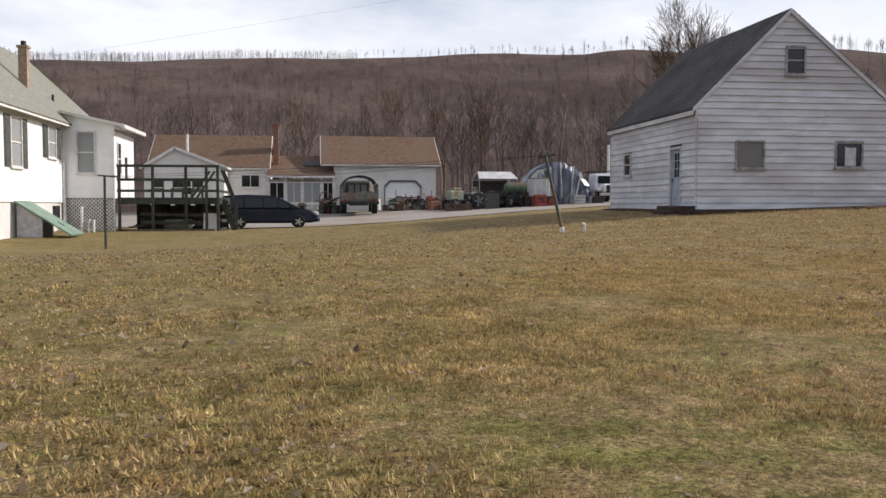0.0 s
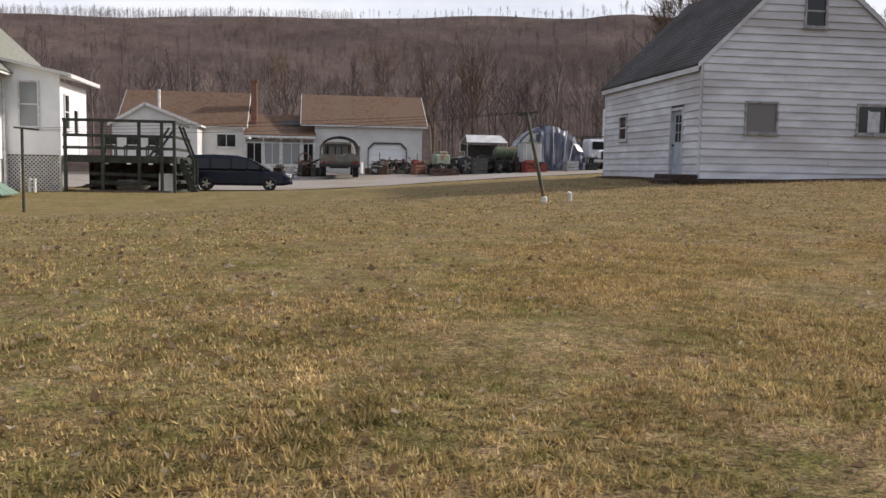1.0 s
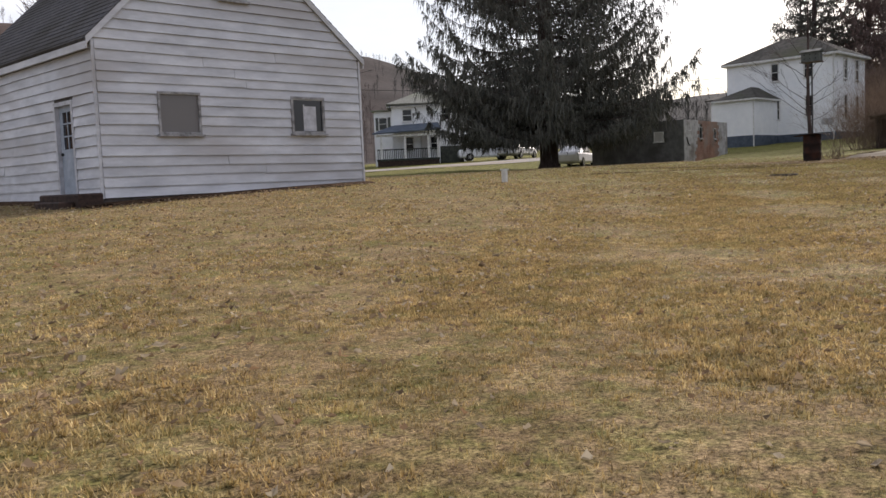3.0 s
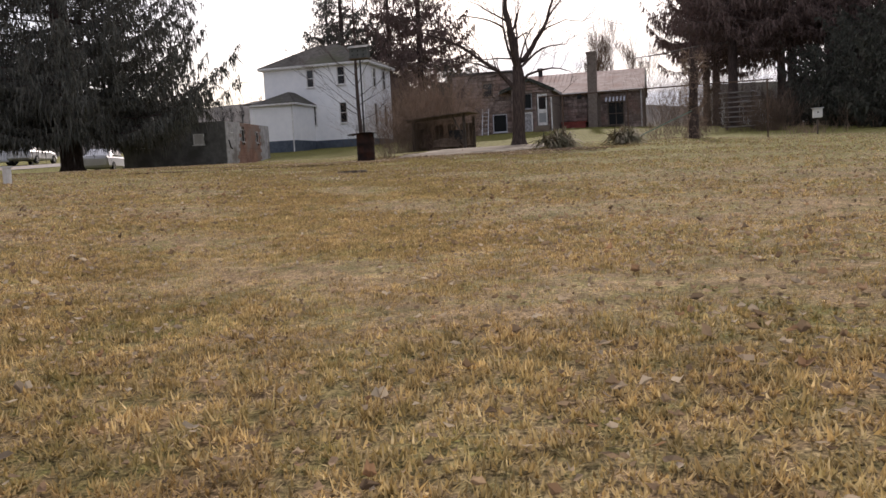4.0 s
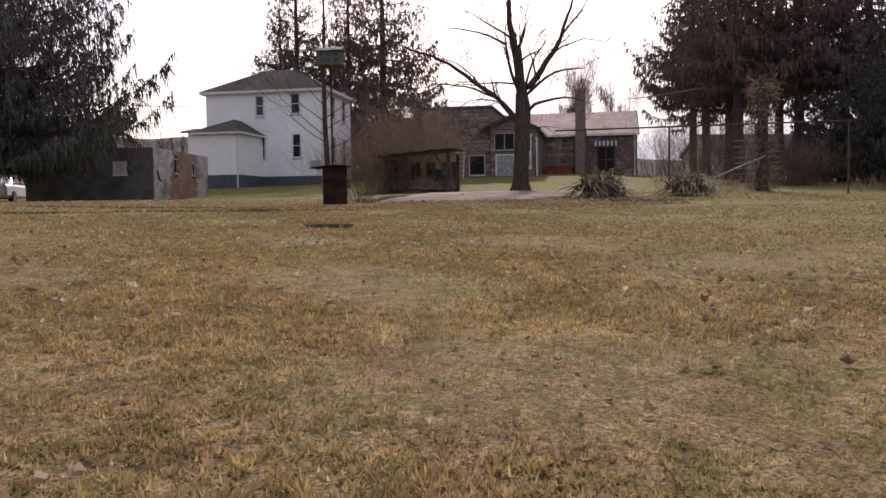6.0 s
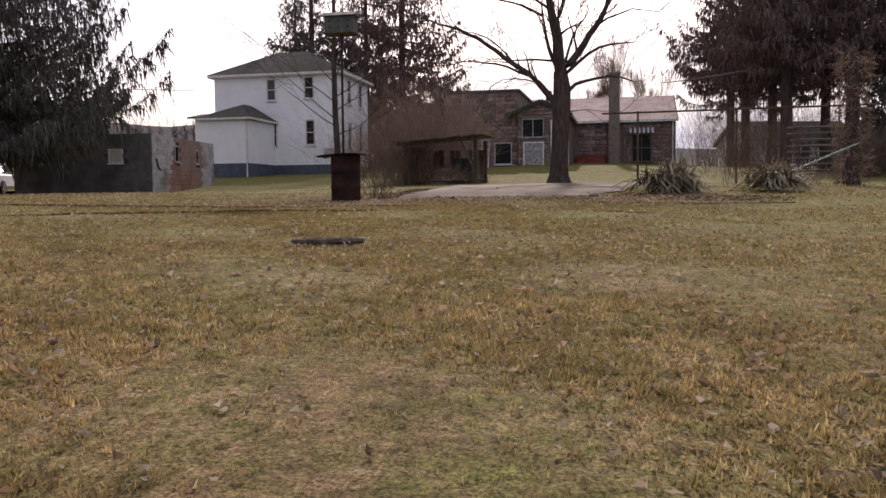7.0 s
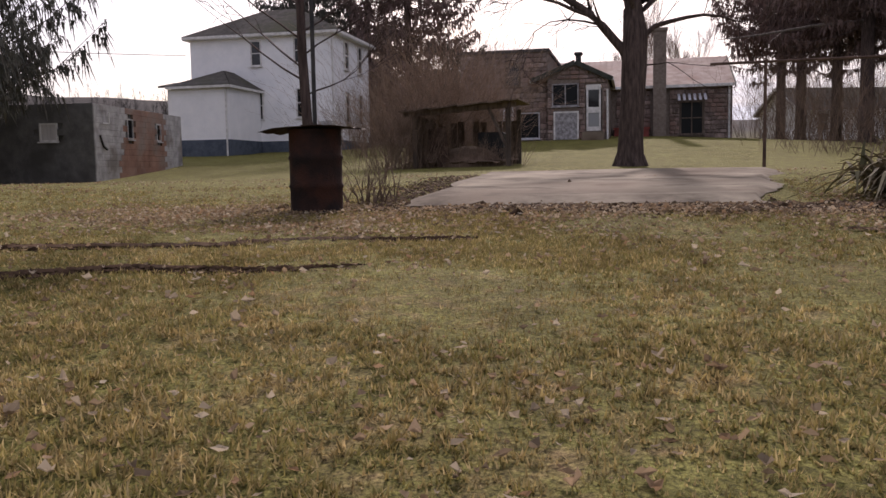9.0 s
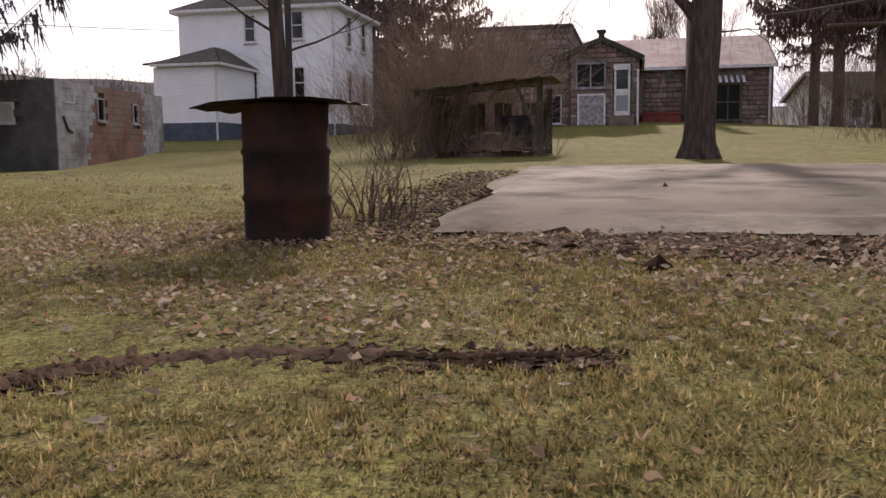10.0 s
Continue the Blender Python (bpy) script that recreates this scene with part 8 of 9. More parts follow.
def yucca(x, y, s, n, seed, label):
    rnd = np.random.RandomState(seed)
    V, F, o = [], [], 0
    for i in range(n):
        a = rnd.rand() * 6.28
        el = rnd.uniform(0.35, 1.50)
        L = s * rnd.uniform(0.5, 0.95)
        base = np.array([0.15 * s * rnd.randn(), 0.17 * s * rnd.randn(), 0.04 + 0.22 * s * rnd.rand()])
        t = np.linspace(0, 1, 5)
        sag = rnd.uniform(0.9, 2.3) * (1.1 - el * 0.2)
        c = base + np.stack([np.cos(a) * np.cos(el) * L * t, np.sin(a) * np.cos(el) * L * t, np.sin(el) * L * t - sag * L * 0.5 * t * t], -1)
        c[:, 2] = np.maximum(c[:, 2], 0.02)
        w = 0.022 * s * (1 - t ** 2) + 0.003
        sd = np.array([-np.sin(a), np.cos(a), 0])
        V.append(np.concatenate([c - sd * w[:, None], c + sd * w[:, None] + [0, 0, 0.008]]))
        F += [(o + k, o + k + 1, o + 5 + k + 1, o + 5 + k) for k in range(4)]
        o += 10
    t = thing("yucca", (x, y, hg(x, y)), label, "plant", group="yuccas at the slab's edge")
    raw("leaves", np.concatenate(V), np.array(F), M["yucca"], t)
    tw = Twigs()
    tw.limb([Vector((0, 0, -0.05)), Vector((0, 0, 0.15 * s))], [0.09 * s, 0.06 * s], 7)
    tw.mesh("stem", M["twig"], t)


yucca(33.0, 13.2, 1.02, 520, 71, "spreading clump of dry drooping yucca leaves")
yucca(34.0, 11.2, 0.94, 440, 72, "spreading clump of dry drooping yucca leaves")


# ---- the drum and its lid ----
def drum():
    x, y = 32.44, 19.23
    z = hg(x, y)
    d = thing("drum", (x, y, z), "rusty steel drum with a bent sheet metal cover", "drum")
    r = 0.281
    prof = [(r - 0.01, 0.0), (r + 0.008, 0.012), (r, 0.035)]
    for zz in (0.29, 0.59):
        prof += [(r, zz - 0.03), (r + 0.014, zz), (r, zz + 0.03)]
    prof += [(r, 0.87), (r + 0.008, 0.89), (r - 0.015, 0.90), (r - 0.02, 0.83)]
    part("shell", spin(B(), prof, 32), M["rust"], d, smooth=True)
    pts = []
    for i in range(9):
        for j in range(7):
            u, v = i / 8 - 0.5, j / 6 - 0.5
            zz = 0.915 - 0.10 * max(0, abs(v) * 2 - 0.55) ** 1.3 * (1.4 if v > 0 else 0.5) + 0.006 * math.sin(i * 1.7 + j)
            pts.append((u * 0.70, v * 0.98 + 0.02, zz))
    top = pts
    bot = [(a, b_, c - 0.006) for a, b_, c in pts]
    fs = []
    n = len(pts)
    for i in range(8):
        for j in range(6):
            a = i * 7 + j
            fs.append((a, a + 1, a + 8, a + 7))
            fs.append((n + a, n + a + 7, n + a + 8, n + a + 1))
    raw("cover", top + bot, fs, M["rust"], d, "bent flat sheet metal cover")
    part("cover_rim", box(B(), -0.12, -0.1, 0.922, 0.15, 0.12, 0.94), M["rust_lit"], d)


drum()


# ---- manhole lid ----
def manhole():
    x, y = 23.83, 16.565
    z = hg(x, y)
    m = thing("manhole_lid", (x, y, z + 0.05), "round cast manhole lid on a raised concrete ring", "manhole")
    part("ring", spin(B(), [(0.325, -0.16), (0.32, 0.0), (0.335, 0.004), (0.335, 0.012), (0.32, 0.012)], 48), M["block_dark"], m)
    part("cover", spin(B(), [(0.320, -0.012), (0.338, -0.006), (0.338, 0.026), (0.334, 0.030), (0.01, 0.030)], 48), M["lid"], m)
    rim = spin(B(), [(0.338, 0.004), (0.353, 0.006), (0.356, 0.030), (0.350, 0.036), (0.336, 0.036), (0.330, 0.0305)], 48)
    part("rim", rim, M["lid_rim"], m, "worn pale rim")
    me = block_mesh("lid_stud", M["lid_stud"], 0.08)
    for i in range(-5, 6):
        for j in range(-6, 7):
            u, v = i * 0.078 + (0.039 if j % 2 else 0), j * 0.046
            if math.hypot(u, v) < 0.295 and not (abs(u) < 0.16 and j in (-1, 2)):
                piece("stud", me, m, (u, v, 0.0315), (0.040, 0.0125, 0.005))
    for v in (-0.046, 0.092):
        part("slot_bar", bar(B(), (-0.15, v, 0.0315), (0.13, v, 0.0315), 0.011, 0.006), M["lid_stud"], m)
    for a in (0.2, 3.3):
        part("pick_hole", box(B(), 0.30 * math.cos(a) - 0.024, 0.30 * math.sin(a) - 0.011, 0.024, 0.30 * math.cos(a) + 0.024, 0.30 * math.sin(a) + 0.011, 0.0325), M["black"], m)
    m.matrix_world = pose(x, y, z - 0.004, -1.6, -0.8, -82) @ Matrix.Diagonal((0.91, 0.91, 1, 1))


manhole()


# ---- concrete slab, ruts, dug soil ----
def slab_pad():
    xs = np.linspace(0, 1, 22)
    ys = np.linspace(0, 1, 26)
    V = []
    rnd = np.random.RandomState(3)
    for u in xs:
        for v in ys:
            a = np.array([32.5, 18.25]) * (1 - v) + np.array([32.35, 14.6]) * v
            c = np.array([39.4, 18.6]) * (1 - v) + np.array([39.2, 13.5]) * v
            p = a * (1 - u) + c * u
            edge = min(u, 1 - u, v, 1 - v)
            p = p + rnd.uniform(-0.05, 0.05, 2) * (edge == 0) + np.array([0.10 * math.sin(v * 17), 0.10 * math.sin(u * 13)]) * (edge == 0)
            z = 1.755 + 0.295 * u + 0.012 * math.sin(p[0] * 2) * math.sin(p[1] * 1.3)
            if edge == 0:
                z -= 0.06
            V.append((p[0], p[1], z))
    n = len(ys)
    F = [(i * n + j, (i + 1) * n + j, (i + 1) * n + j + 1, i * n + j + 1) for i in range(len(xs) - 1) for j in range(n - 1)]
    ob = raw("pavement", V, F, M["pad"], smooth=True)
    tagged(ob, "weathered concrete slab with dirt drifts let into the lawn", "pavement", kind="structure")


slab_pad()


def clods(name, line, width, n, size, seed, material, label, deep=0.0):
    """Broken turf and soil along a line."""
    rnd = np.random.RandomState(seed)
    line = np.array(line, float)
    seg = np.linalg.norm(np.diff(line, axis=0), axis=1)
    cum = np.concatenate([[0], np.cumsum(seg)])
    t = rnd.rand(n) * cum[-1]
    px = np.interp(t, cum, line[:, 0]) + rnd.randn(n) * width
    py = np.interp(t, cum, line[:, 1]) + rnd.randn(n) * width
    pz = hz(px, py)
    s = size * (0.35 + 1.1 * rnd.rand(n) ** 2)
    ico = np.array([(0, 0, 1), (0.9, 0, 0.3), (0.28, 0.85, 0.3), (-0.72, 0.53, 0.3), (-0.72, -0.53, 0.3), (0.28, -0.85, 0.3), (0.0, 0.0, -0.8)])
    fac = [(0, 1, 2), (0, 2, 3), (0, 3, 4), (0, 4, 5), (0, 5, 1), (1, 5, 6), (1, 6, 2), (2, 6, 3), (3, 6, 4), (4, 6, 5)]
    k = len(ico)
    jit = 1 + 0.25 * rnd.randn(n, k, 1)
    v = (ico[None] * jit + 0.32 * rnd.randn(n, k, 3)) * rnd.uniform(0.6, 1.5, (n, 1, 3)) * s[:, None, None] * np.array([1.2, 1.2, 0.5])
    v = v + np.stack([px, py, pz + deep], -1)[:, None]
    f = np.array(fac)[None] + (np.arange(n) * k)[:, None, None]
    tagged(raw(name, v.reshape(-1, 3), f.reshape(-1, 3), material), label, "soil", kind="stuff")


clods("turf_clods", [(32.9, 18.0), (34.5, 18.2), (36.5, 18.3)], 0.16, 700, 0.030, 31, M["dirt"], "soil and litter washed over the slab end", 0.02)
clods("turf_clods", [(35.0, 16.9), (35.6, 16.3)], 0.14, 26, 0.05, 32, M["dirt"], "dark crumbs of soil on the slab", 0.02)


def rut(name, line, w, label):
    """A narrow strip of bare soil pressed into the turf, with uneven edges."""
    rnd = random.Random(len(line) * 7 + int(line[0][0] * 10))
    rows = []
    P = [Vector((a, b_, 0)) for a, b_ in line]
    for i in range(len(P) - 1):
        for k in range(30):
            p = P[i].lerp(P[i + 1], k / 30)
            d = (P[i + 1] - P[i]).normalized()
            s = Vector((-d.y, d.x, 0))
            gap = 0.15 if math.sin(p.x * 5.1 + p.y * 3.7) > 0.45 else 1.0
            w0, w1 = gap * w * rnd.uniform(0.15, 1.1), gap * w * rnd.uniform(0.15, 1.1)
            rows.append([(p.x + s.x * d_, p.y + s.y * d_) for d_ in (-w0, -0.45 * w0, 0.0, 0.45 * w1, w1)])
    v = [(x, y, hg(x, y) + 0.012 + (rnd.uniform(0.0, 0.016) if 0 < j < 4 else 0.0)) for r in rows for j, (x, y) in enumerate(r)]
    f = [(a * 5 + c, a * 5 + c + 1, (a + 1) * 5 + c + 1, (a + 1) * 5 + c) for a in range(len(rows) - 1) for c in range(4)]
    tagged(raw(name, v, f, M["dirt"], smooth=True), label, "rut", kind="stuff")


RUT_A = [(27.6, 24.0), (28.3, 21.6), (28.65, 20.1), (29.06, 18.67), (29.3, 18.5), (29.52, 18.1), (29.56, 17.5), (29.67, 17.1)]
RUT_B = [(24.0, 22.2), (25.3, 21.0), (26.2, 20.4), (27.0, 19.65), (27.7, 19.0), (27.95, 18.7), (27.95, 18.0), (28.2, 17.4)]
RUT_C = [(30.2, 14.4), (30.0, 12.8), (30.1, 11.5)]
RUT_D = [(28.3, 14.4), (27.9, 13.6)]
rut("wheel_rut", RUT_A, 0.105, "narrow muddy wheel rut in the turf")
rut("wheel_rut", RUT_B, 0.075, "narrow muddy wheel rut in the turf")
rut("wheel_rut", RUT_C, 0.07, "narrow muddy wheel rut in the turf")
rut("wheel_rut", RUT_D, 0.08, "narrow muddy wheel rut in the turf")
clods("turf_clods", RUT_A, 0.075, 5200, 0.019, 1, M["dirt"], "crumbled soil along the rut")
clods("turf_clods", RUT_B, 0.050, 4200, 0.018, 2, M["dirt"], "crumbled soil along the rut")
clods("turf_clods", [(32.2, 18.0), (32.0, 16.2), (31.8, 14.5), (31.2, 12.0)], 0.32, 8000, 0.022, 3, M["soil"], "dug soil heaped along the slab's edge", 0.01)
clods("turf_clods", [(32.3, 18.4), (34.0, 18.8), (39.0, 19.0)], 0.25, 2500, 0.018, 4, M["soil"], "soil and litter along the slab's edge", 0.02)
clods("turf_clods", [(32.25, 17.6), (32.15, 16.4), (32.25, 15.4), (32.05, 14.2), (31.8, 12.6)], 0.24, 1700, 0.032, 13, M["soil"], "broken turf heaped against the slab", 0.01)
clods("turf_clods", [(32.0, 17.4), (31.8, 16.0), (31.9, 15.0), (31.6, 13.0)], 0.30, 600, 0.036, 14, M["dirt"], "broken turf heaped against the slab", 0.01)


def bare_strip(name, rows, label):
    """A strip of bare soil along a wall's foot, with an uneven outer edge."""
    v = [(x, y, hg(x, y) + lift) for r in rows for x, y, lift in r]
    f = [(a * 3 + c, a * 3 + c + 1, (a + 1) * 3 + c + 1, (a + 1) * 3 + c) for a in range(len(rows) - 1) for c in range(2)]
    tagged(raw(name, v, f, M["dirt"]), label, "soil", kind="stuff")


srnd = random.Random(77)
bare_strip("bare_soil", [[(x, GY0 + 0.05, 0.06), (x, GY0 - 0.25, 0.05), (x, GY0 - 0.35 - srnd.uniform(0, 0.35), 0.008)] for x in np.linspace(GX0 - 0.5, GX1 + 0.1, 60)], "dark bare soil along the garage's foot")
bare_strip("bare_soil", [[(GX0 + 0.05, y, 0.06), (GX0 - 0.3, y, 0.05), (GX0 - 0.4 - srnd.uniform(0, 0.4), y, 0.008)] for y in np.linspace(GY0 - 0.4, GY1, 60)], "dark bare soil along the garage's side")

# ---- lean-to wood shed ----
def lean_to():
    x, y = 45.7, 18.95
    z = hg(46.5, 20.1)
    s = thing("lean_to", (x, y, z), "low weathered open lean-to shed with a sagging roof", "shed")
    W, D, h0, h1 = 2.55, 2.2, 1.40, 1.58
    for yy, hh in ((0.05, h1), (W - 0.05, h0)):
        for xx in (0.05, D):
            part("post", box(B(), xx - 0.06, yy - 0.06, -0.15, xx + 0.06, yy + 0.06, hh - 0.02), M["old_wood"], s)
    part("beam", bar(B(), (0.03, -0.15, h1 - 0.03), (0.03, W + 0.25, h0 - 0.03), 0.09, 0.13), M["shed_wood"], s)
    for i in range(12):
        yy = -0.25 + i * (W + 0.55) / 12
        zz = h1 + 0.09 - (yy + 0.25) * (h1 - h0) / W + 0.015 * math.sin(i * 2.3)
        part("roof_board", slab(B(), [(-0.35, yy, zz - 0.03), (D + 0.2, yy, zz + 0.03), (D + 0.2, yy + 0.245, zz + 0.0), (-0.35, yy + 0.245, zz - 0.06)], 0.03), M["shed_wood"], s)
    for i in range(11):
        yy = 0.1 + i * (W - 0.2) / 11
        if i in (3, 6, 9):                           # missing boards let daylight in
            continue
        part("back_board", box(B(), D - 0.02, yy, -0.1, D + 0.02, yy + 0.19, 1.25 + 0.05 * math.sin(i * 3.1)), M["shed_wood"], s)
    for i in range(9):
        xx = 0.1 + i * (D - 0.2) / 9
        part("side_board", box(B(), xx, W - 0.02, -0.1, xx + 0.2, W + 0.02, h0 - 0.05), M["shed_wood"], s)
    part("brace", bar(B(), (0.0, 0.1, 0.5), (0.0, 0.55, h1 - 0.1), 0.07), M["old_wood"], s)
    part("panel", slab(B(), [(0.15, 1.6, 0.0), (0.35, 2.2, 0.0), (0.45, 2.25, 1.0), (0.3, 1.75, 1.05)], 0.03), M["rust_lit"], s, "leaning sheet of scrap")
    part("crate", box(B(), 0.9, 0.3, 0.0, 1.6, 1.0, 0.9, 0.03), M["black"], s)
    part("litter_mound", spin(B(), [(1.0, -0.1), (0.95, 0.1), (0.75, 0.32), (0.45, 0.48), (0.15, 0.54)], 18, (1.0, 1.25)), M["twig"], s, "brown heap of litter")
    clods("brush_pile", [(46.2, 19.4), (46.4, 21.0)], 0.30, 500, 0.08, 8, M["twig"], "heap of twigs and litter inside the lean-to", 0.12)


lean_to()

# birdhouse box on a post, long pole leaning by the brush
bh = thing("birdhouse", (41.3, 4.45, hg(41.3, 4.45)), "small pale birdhouse on a thin post", "birdhouse")
zt = 2.45 - hg(41.3, 4.45)
part("post", bar(B(), (0, 0, -0.1), (0, 0, zt), 0.05), M["old_wood"], bh)
part("box", box(B(), -0.13, -0.16, zt, 0.13, 0.16, zt + 0.34, 0.01), M["white_far"], bh)
part("lid", box(B(), -0.18, -0.20, zt + 0.34, 0.16, 0.20, zt + 0.37), M["bare_metal"], bh)
part("entrance", tube(B(), (-0.135, 0, zt + 0.2), (-0.128, 0, zt + 0.2), 0.03, 0.03, 12), M["black"], bh)
lp = tagged(part("long_pole", bar(B(), (36.5, 11.15, hg(36.5, 11.15) + 0.03), (36.6, 9.1, 2.78), 0.032), M["door_green"]), "long pale green pole leaning in the brush", "pole")
fe = thing("wire_fence", (39.3, 14.5, 0), "rusty post and rail fence behind the yuccas", "fence")
for i, y in enumerate((13.7, 11.3, 8.9, 6.4)):
    part("post", tube(B(), (0.05 * i, y - 14.5, hg(39.3, y) - 0.2), (0.05 * i, y - 14.5, 3.84), 0.030, 0.026, 8), M["rust_lit"], fe)
part("top_rail", tube(B(), (0, 0.1, 3.80), (0.16, -8.3, 3.86), 0.024, 0.024, 6), M["rust_lit"], fe)
vine = thing("vine_stub", (37.7, 9.0, hg(37.7, 9.0)), "dead tree stub wrapped in brown twiggy vine", "stump")
st_ = Twigs()
st_.limb([Vector((0, 0, -0.1)), Vector((0.02, 0.02, 1.0)), Vector((0.05, -0.03, 2.2)), Vector((0.05, 0.0, 3.1))], [0.20, 0.16, 0.14, 0.09], 9)
st_.mesh("trunk", M["bark"], vine)
vrnd = random.Random(31)
vt = Twigs()
for i in range(340):
    a, zz = vrnd.uniform(0, 6.28), vrnd.uniform(0.0, 3.0)
    p = Vector((0.22 * math.cos(a), 0.22 * math.sin(a), zz))
    d = Vector((math.cos(a + vrnd.uniform(-1.2, 1.2)), math.sin(a + vrnd.uniform(-1.2, 1.2)), vrnd.uniform(-0.7, 0.9))).normalized()
    grow(vt, vrnd, p, d, vrnd.uniform(0.10, 0.20), 0.010, 2, 0.9, -0.05, (2, 3), 0.75, 0.4, 0.004)
tagged(vt.mesh("vine", M["twig_pale"], vine, "tangled dry vine"), kind="stuff")
lu = thing("lumber_pile", (57.7, 5.9, hg(57.7, 5.9)), "open stack of pale weathered boards under the spruces", "lumber")
lrnd = random.Random(21)
for k in range(8):
    zz = 0.16 + 0.27 * k
    for v in (-0.7, 0.7):
        part("spacer", box(B(), -0.5, v - 0.05, zz - 0.23 if k else -0.1, 0.5, v + 0.05, zz - 0.026), M["old_wood"], lu)
    for u in (-0.36, -0.08, 0.22):
        e = lrnd.uniform(-0.18, 0.18)
        part("board", box(B(), u, -0.95 + e, zz - 0.022, u + lrnd.uniform(0.18, 0.25), 0.95 + e, zz + 0.022), M["board_pale"], lu)
dl = Twigs()
dl.limb([Vector((66.25, 5.7, 8.45)), Vector((66.1, 8.0, 8.3)), Vector((66.0, 10.2, 8.0)), Vector((65.9, 12.1, 7.85))], [0.075, 0.06, 0.045, 0.015], 6)
for p, q in (((66.05, 9.2, 8.15), (65.7, 10.0, 7.5)), ((66.05, 10.4, 8.0), (66.3, 11.2, 8.5)), ((66.1, 7.4, 8.33), (65.7, 8.2, 8.9))):
    dl.limb([Vector(p), Vector(q)], [0.025, 0.008], 4)
tagged(dl.mesh("dead_limb", M["bark_pale"]), "long pale dead limb jutting from a spruce stem", "branch")
for i, (x, y, w, d, h) in enumerate(((52.0, 1.0, 4, 3, 0.9), (55.0, 5.5, 4, 3, 0.9), (43.2, 4.6, 0.9, 1.5, 0.45), (37.6, 10.4, 0.8, 1.6, 0.5))):
    brush(x, y, w, d, h, 60, 80 + i, "heap of cut branches at the lawn's edge", "branch_pile", "twig_pale" if i > 1 else "twig", 0.012)


# ---- fallen leaves and grass ----
PATHWAY = np.array([(-1.1, -1.6), (-0.5, -0.1), (0.1, 1.5), (0.75, 3.2), (1.6, 5.4), (2.4, 7.0), (3.1, 7.8), (4.9, 9.3), (7.1, 10.6), (9.7, 11.7), (11.5, 12.5), (16.5, 14.0), (20.1, 15.0), (23.5, 15.9), (27.0, 17.0), (31.5, 17.9)])


def lawn_distance(x, y):
    """How far from the mown strip in the middle of the lawn."""
    best = np.full(len(x), 1e9)
    for a, c in zip(PATHWAY, PATHWAY[1:]):
        d = c - a
        t = np.clip(((x - a[0]) * d[0] + (y - a[1]) * d[1]) / (d @ d), 0, 1)
        best = np.minimum(best, np.hypot(x - a[0] - t * d[0], y - a[1] - t * d[1]))
    return best


def on_pad(x, y):
    return (x > 32.45) & (x < 39.0) & (y > 14.5 - (x - 31) * 0.12) & (y < 18.1 + (x - 32.4) * 0.05)


def on_rut(x, y):
    m = np.zeros(len(x), bool)
    for line in (RUT_A, RUT_B, RUT_C, RUT_D):
        for a, c in zip(line, line[1:]):
            a, c = np.array(a), np.array(c)
            d = c - a
            t = np.clip(((x - a[0]) * d[0] + (y - a[1]) * d[1]) / (d @ d), 0, 1)
            m |= np.hypot(x - a[0] - t * d[0], y - a[1] - t * d[1]) < 0.10
    return m


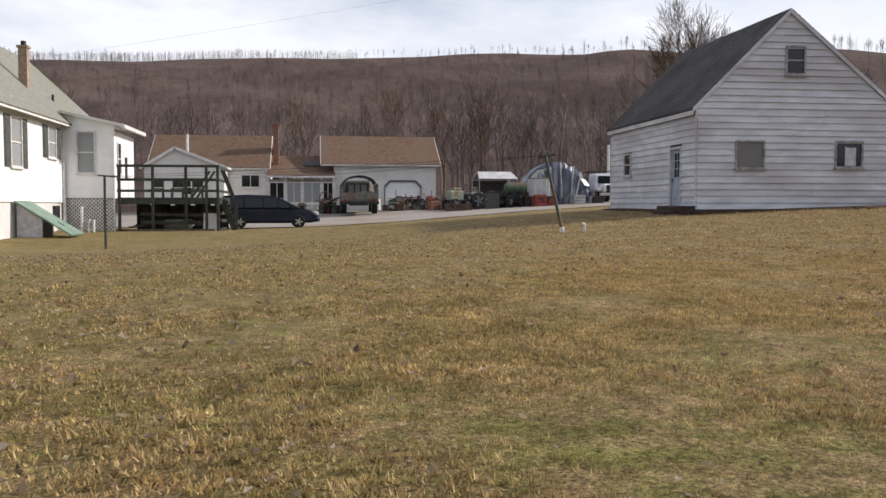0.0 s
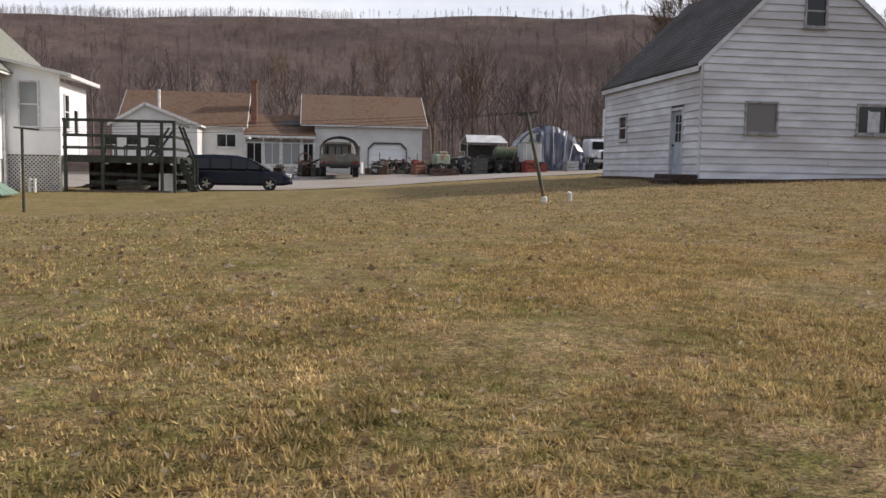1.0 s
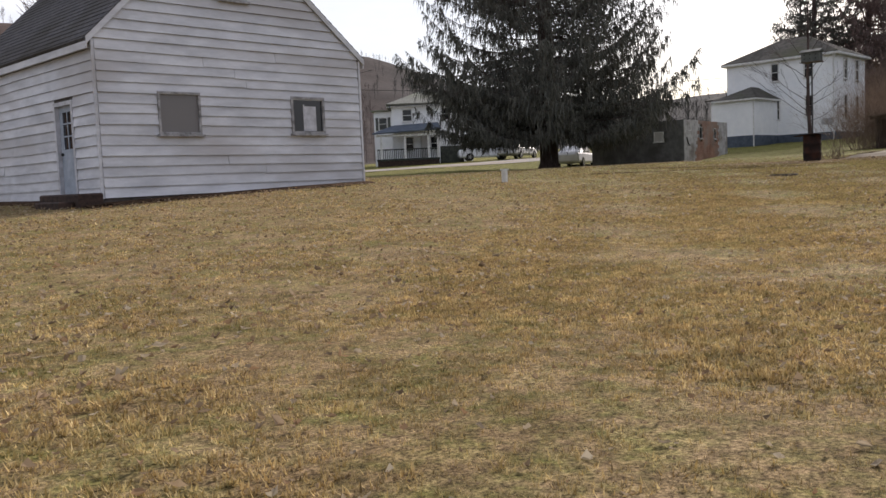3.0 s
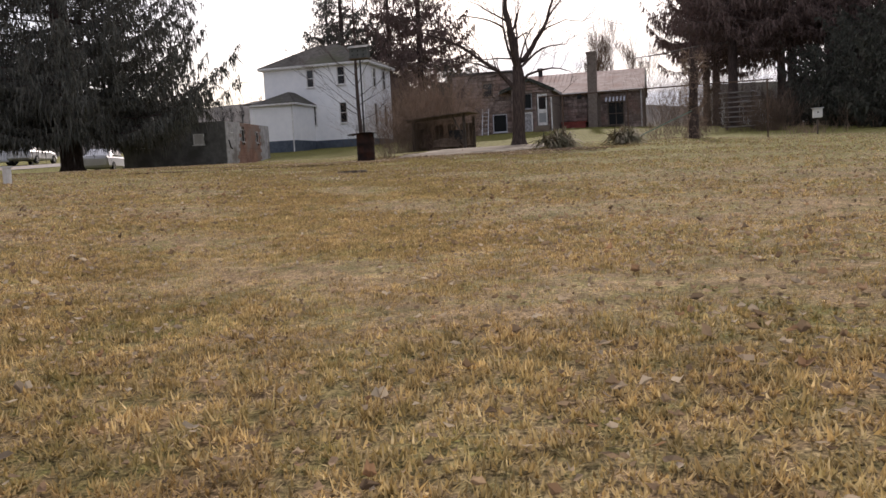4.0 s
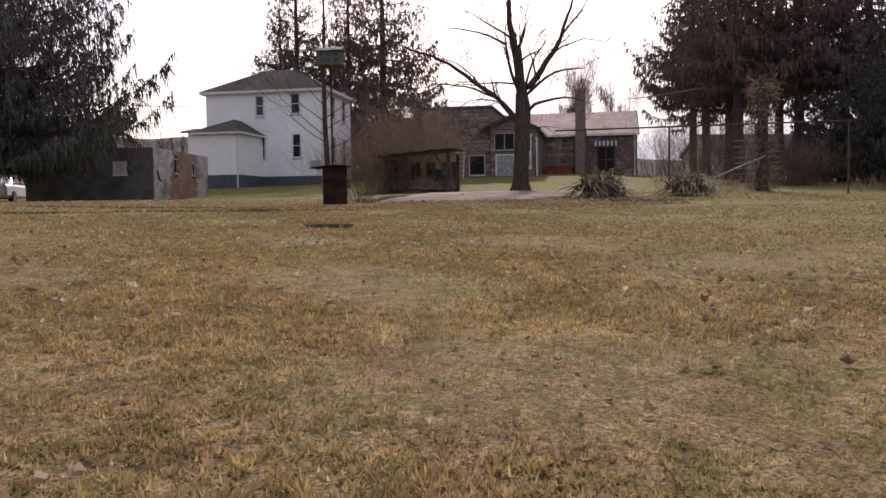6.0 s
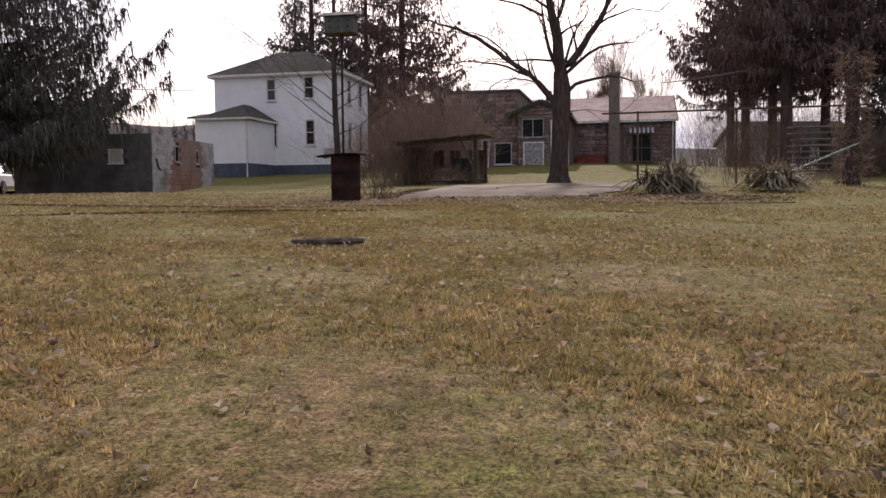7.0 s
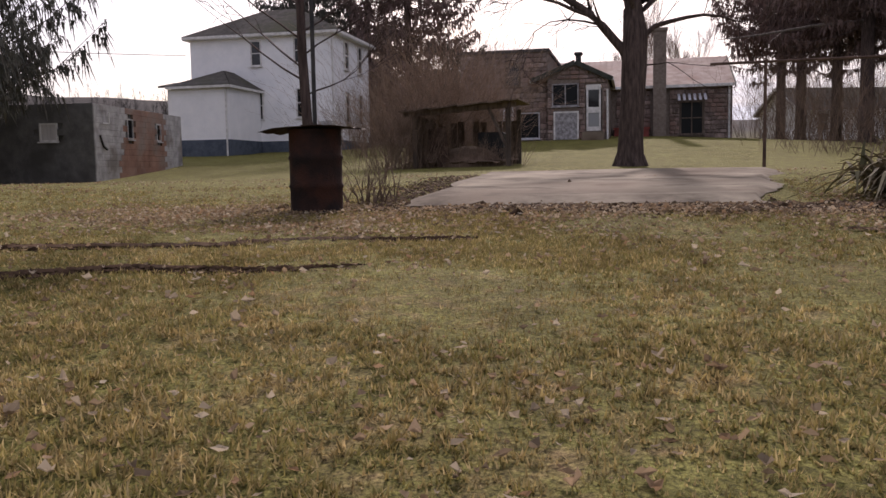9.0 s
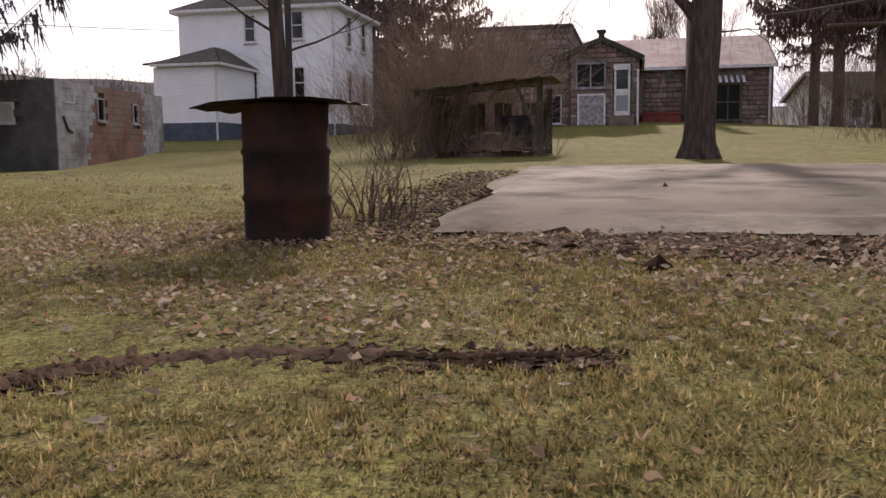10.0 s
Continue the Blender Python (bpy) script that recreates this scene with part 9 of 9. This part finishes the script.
def grass():
    """Short winter turf: tufts of blades that fan out from a root, tall and low ones side by side, denser along the middle of the lawn."""
    rnd = np.random.RandomState(8)
    n = 2300000
    x = rnd.uniform(-9, 37, n)
    y = rnd.uniform(-3, 31, n)
    d = lawn_distance(x, y)
    clump = 0.5 + 0.5 * np.sin(x * 17 + 3 * np.sin(y * 9)) * np.sin(y * 15 + 3 * np.sin(x * 11))
    patch = 0.5 + 0.25 * np.sin(x * 3.1 + 2 * np.sin(y * 1.7)) + 0.25 * np.sin(y * 3.7 + 2 * np.sin(x * 2.1))
    keep = rnd.rand(n) < np.interp(d, [0, 1.1, 2.0, 4.0, 7, 12, 14], [0.95, 0.95, 0.46, 0.14, 0.045, 0.015, 0.0]) * (0.42 + 0.75 * clump)
    keep &= ~on_pad(x, y) & ~(on_rut(x, y) & (rnd.rand(n) < 0.93))
    keep &= np.hypot(x - 23.78, y - 16.57) > 0.40
    x, y, d, clump, patch = x[keep], y[keep], d[keep], clump[keep], patch[keep]
    tall = (0.50 + 0.62 * rnd.rand(len(x)) ** 2.0) * (0.75 + 0.35 * patch) * (0.74 + 0.52 * clump ** 2)
    k = 5                                            # blades in a tuft
    x, y, d, clump, tall = (np.repeat(v, k) for v in (x, y, d, clump, tall))
    n = len(x)
    a = rnd.rand(n) * 6.283
    off = 0.016 * np.sqrt(rnd.rand(n)) * np.interp(d, [0, 8], [1, 3])
    x, y = x + np.cos(a) * off, y + np.sin(a) * off
    z = hz(x, y)
    a = a + 0.7 * rnd.randn(n)
    ln = (0.022 + 0.024 * rnd.rand(n)) * tall * np.interp(d, [0, 6, 14], [1.0, 1.1, 1.4])
    lean = 0.15 + 1.32 * rnd.rand(n) ** 0.8
    w = (0.0023 + 0.0032 * rnd.rand(n)) * np.interp(d, [0, 2.5, 8, 14], [1.0, 1.35, 3.0, 4.5])
    dx, dy, dz = np.cos(a) * np.sin(lean) * ln, np.sin(a) * np.sin(lean) * ln, np.cos(lean) * ln
    sa_ = a + 0.6 * rnd.randn(n)
    sx, sy = -np.sin(sa_) * w, np.cos(sa_) * w
    b0 = np.stack([x - sx, y - sy, z - 0.002], -1)
    b1 = np.stack([x + sx, y + sy, z - 0.002], -1)
    tp = np.stack([x + dx, y + dy, z + dz + 0.004], -1)
    v = np.stack([b0, b1, tp], 1).reshape(-1, 3)
    f = np.arange(n * 3).reshape(n, 3)
    tagged(raw("grass", v, f, M["grass"]), "short dry tan and olive winter grass blades", "grass", kind="stuff")


grass()


def leaves():
    rnd = np.random.RandomState(9)
    n = 420000
    x, y = rnd.uniform(-11, 40, n), rnd.uniform(-3, 31, n)
    x, y = np.concatenate([x, rnd.uniform(29.6, 33.4, 36000)]), np.concatenate([y, rnd.uniform(12.5, 22, 36000)])
    n = len(x)
    d = lawn_distance(x, y)
    dens = np.interp(x, [2, 8, 22, 29], [0.13, 0.22, 0.22, 0.36])
    dens += 0.34 * np.exp(-((x - 31.6) ** 2 / 5 + (y - 19.2) ** 2 / 7))
    dens += 0.45 * np.exp(-((x - 31.6) ** 2 / 0.9 + (y - 15.5) ** 2 / 16))
    dens += 0.42 * np.exp(-((x - 22.3) ** 2 / 9 + (y - 15.5) ** 2 / 10))
    dens += 0.12 * np.exp(-((x - 8.5) ** 2 / 5 + (y - 12.5) ** 2 / 6))
    drift = np.sin(x * 2.3 + 1.9 * np.sin(y * 1.1)) + np.sin(y * 2.9 + 1.7 * np.sin(x * 1.6)) + 0.7 * np.sin(x * 6.1 + y * 4.3)
    dens *= np.where(x > 26, np.clip(0.48 + 0.32 * (drift - 0.1), 0.22, 1.15), 1.0)
    dens += 0.9 * np.exp(-((x - 32.4) ** 2 / 0.3 + (y - 20.3) ** 2 / 0.5))
    keep = (rnd.rand(n) < dens) & (d < 16) & ~(on_pad(x, y) & (rnd.rand(n) < 0.93))
    keep &= np.hypot(x - 23.83, y - 16.58) > 0.45
    x, y = x[keep], y[keep]
    n = len(x)
    z = hz(x, y) + 0.014 + 0.016 * rnd.rand(n)
    a = rnd.rand(n) * 6.283
    s = (0.010 + 0.019 * rnd.rand(n) ** 1.8) * np.where(x > 20, 0.76, np.interp(d[keep], [0.3, 1.6], [0.62, 1.0]))
    curl = rnd.uniform(0.4, 1.7, n) * s
    tilt = rnd.uniform(-0.3, 0.3, n)
    ca, sa_ = np.cos(a), np.sin(a)
    out = []
    for u, v, c in ((-1.3, 0, 0.5), (-0.5, 0.75, 1.0), (0.6, 0.65, 0.8), (1.3, 0.1, 0.9), (0.5, -0.75, 1.0), (-0.6, -0.6, 0.7), (0, 0, 0.0)):
        uu, vv = u * s, v * s
        uu, vv = uu * rnd.uniform(0.45, 1.35, n), vv * rnd.uniform(0.3, 1.3, n)
        out.append(np.stack([x + uu * ca - vv * sa_, y + uu * sa_ + vv * ca, z + c * curl * rnd.uniform(0.1, 1.3, n) + tilt * vv], -1))
    v = np.stack(out, 1).reshape(-1, 3)
    o = np.arange(n)[:, None] * 7
    f = np.concatenate([o + np.array([[k, (k + 1) % 6, 6]]) for k in range(6)], 0)
    tagged(raw("leaf_litter", v, f, M["leaf"]), "scattered curled brown fallen leaves on the lawn", "leaves", kind="stuff")


leaves()
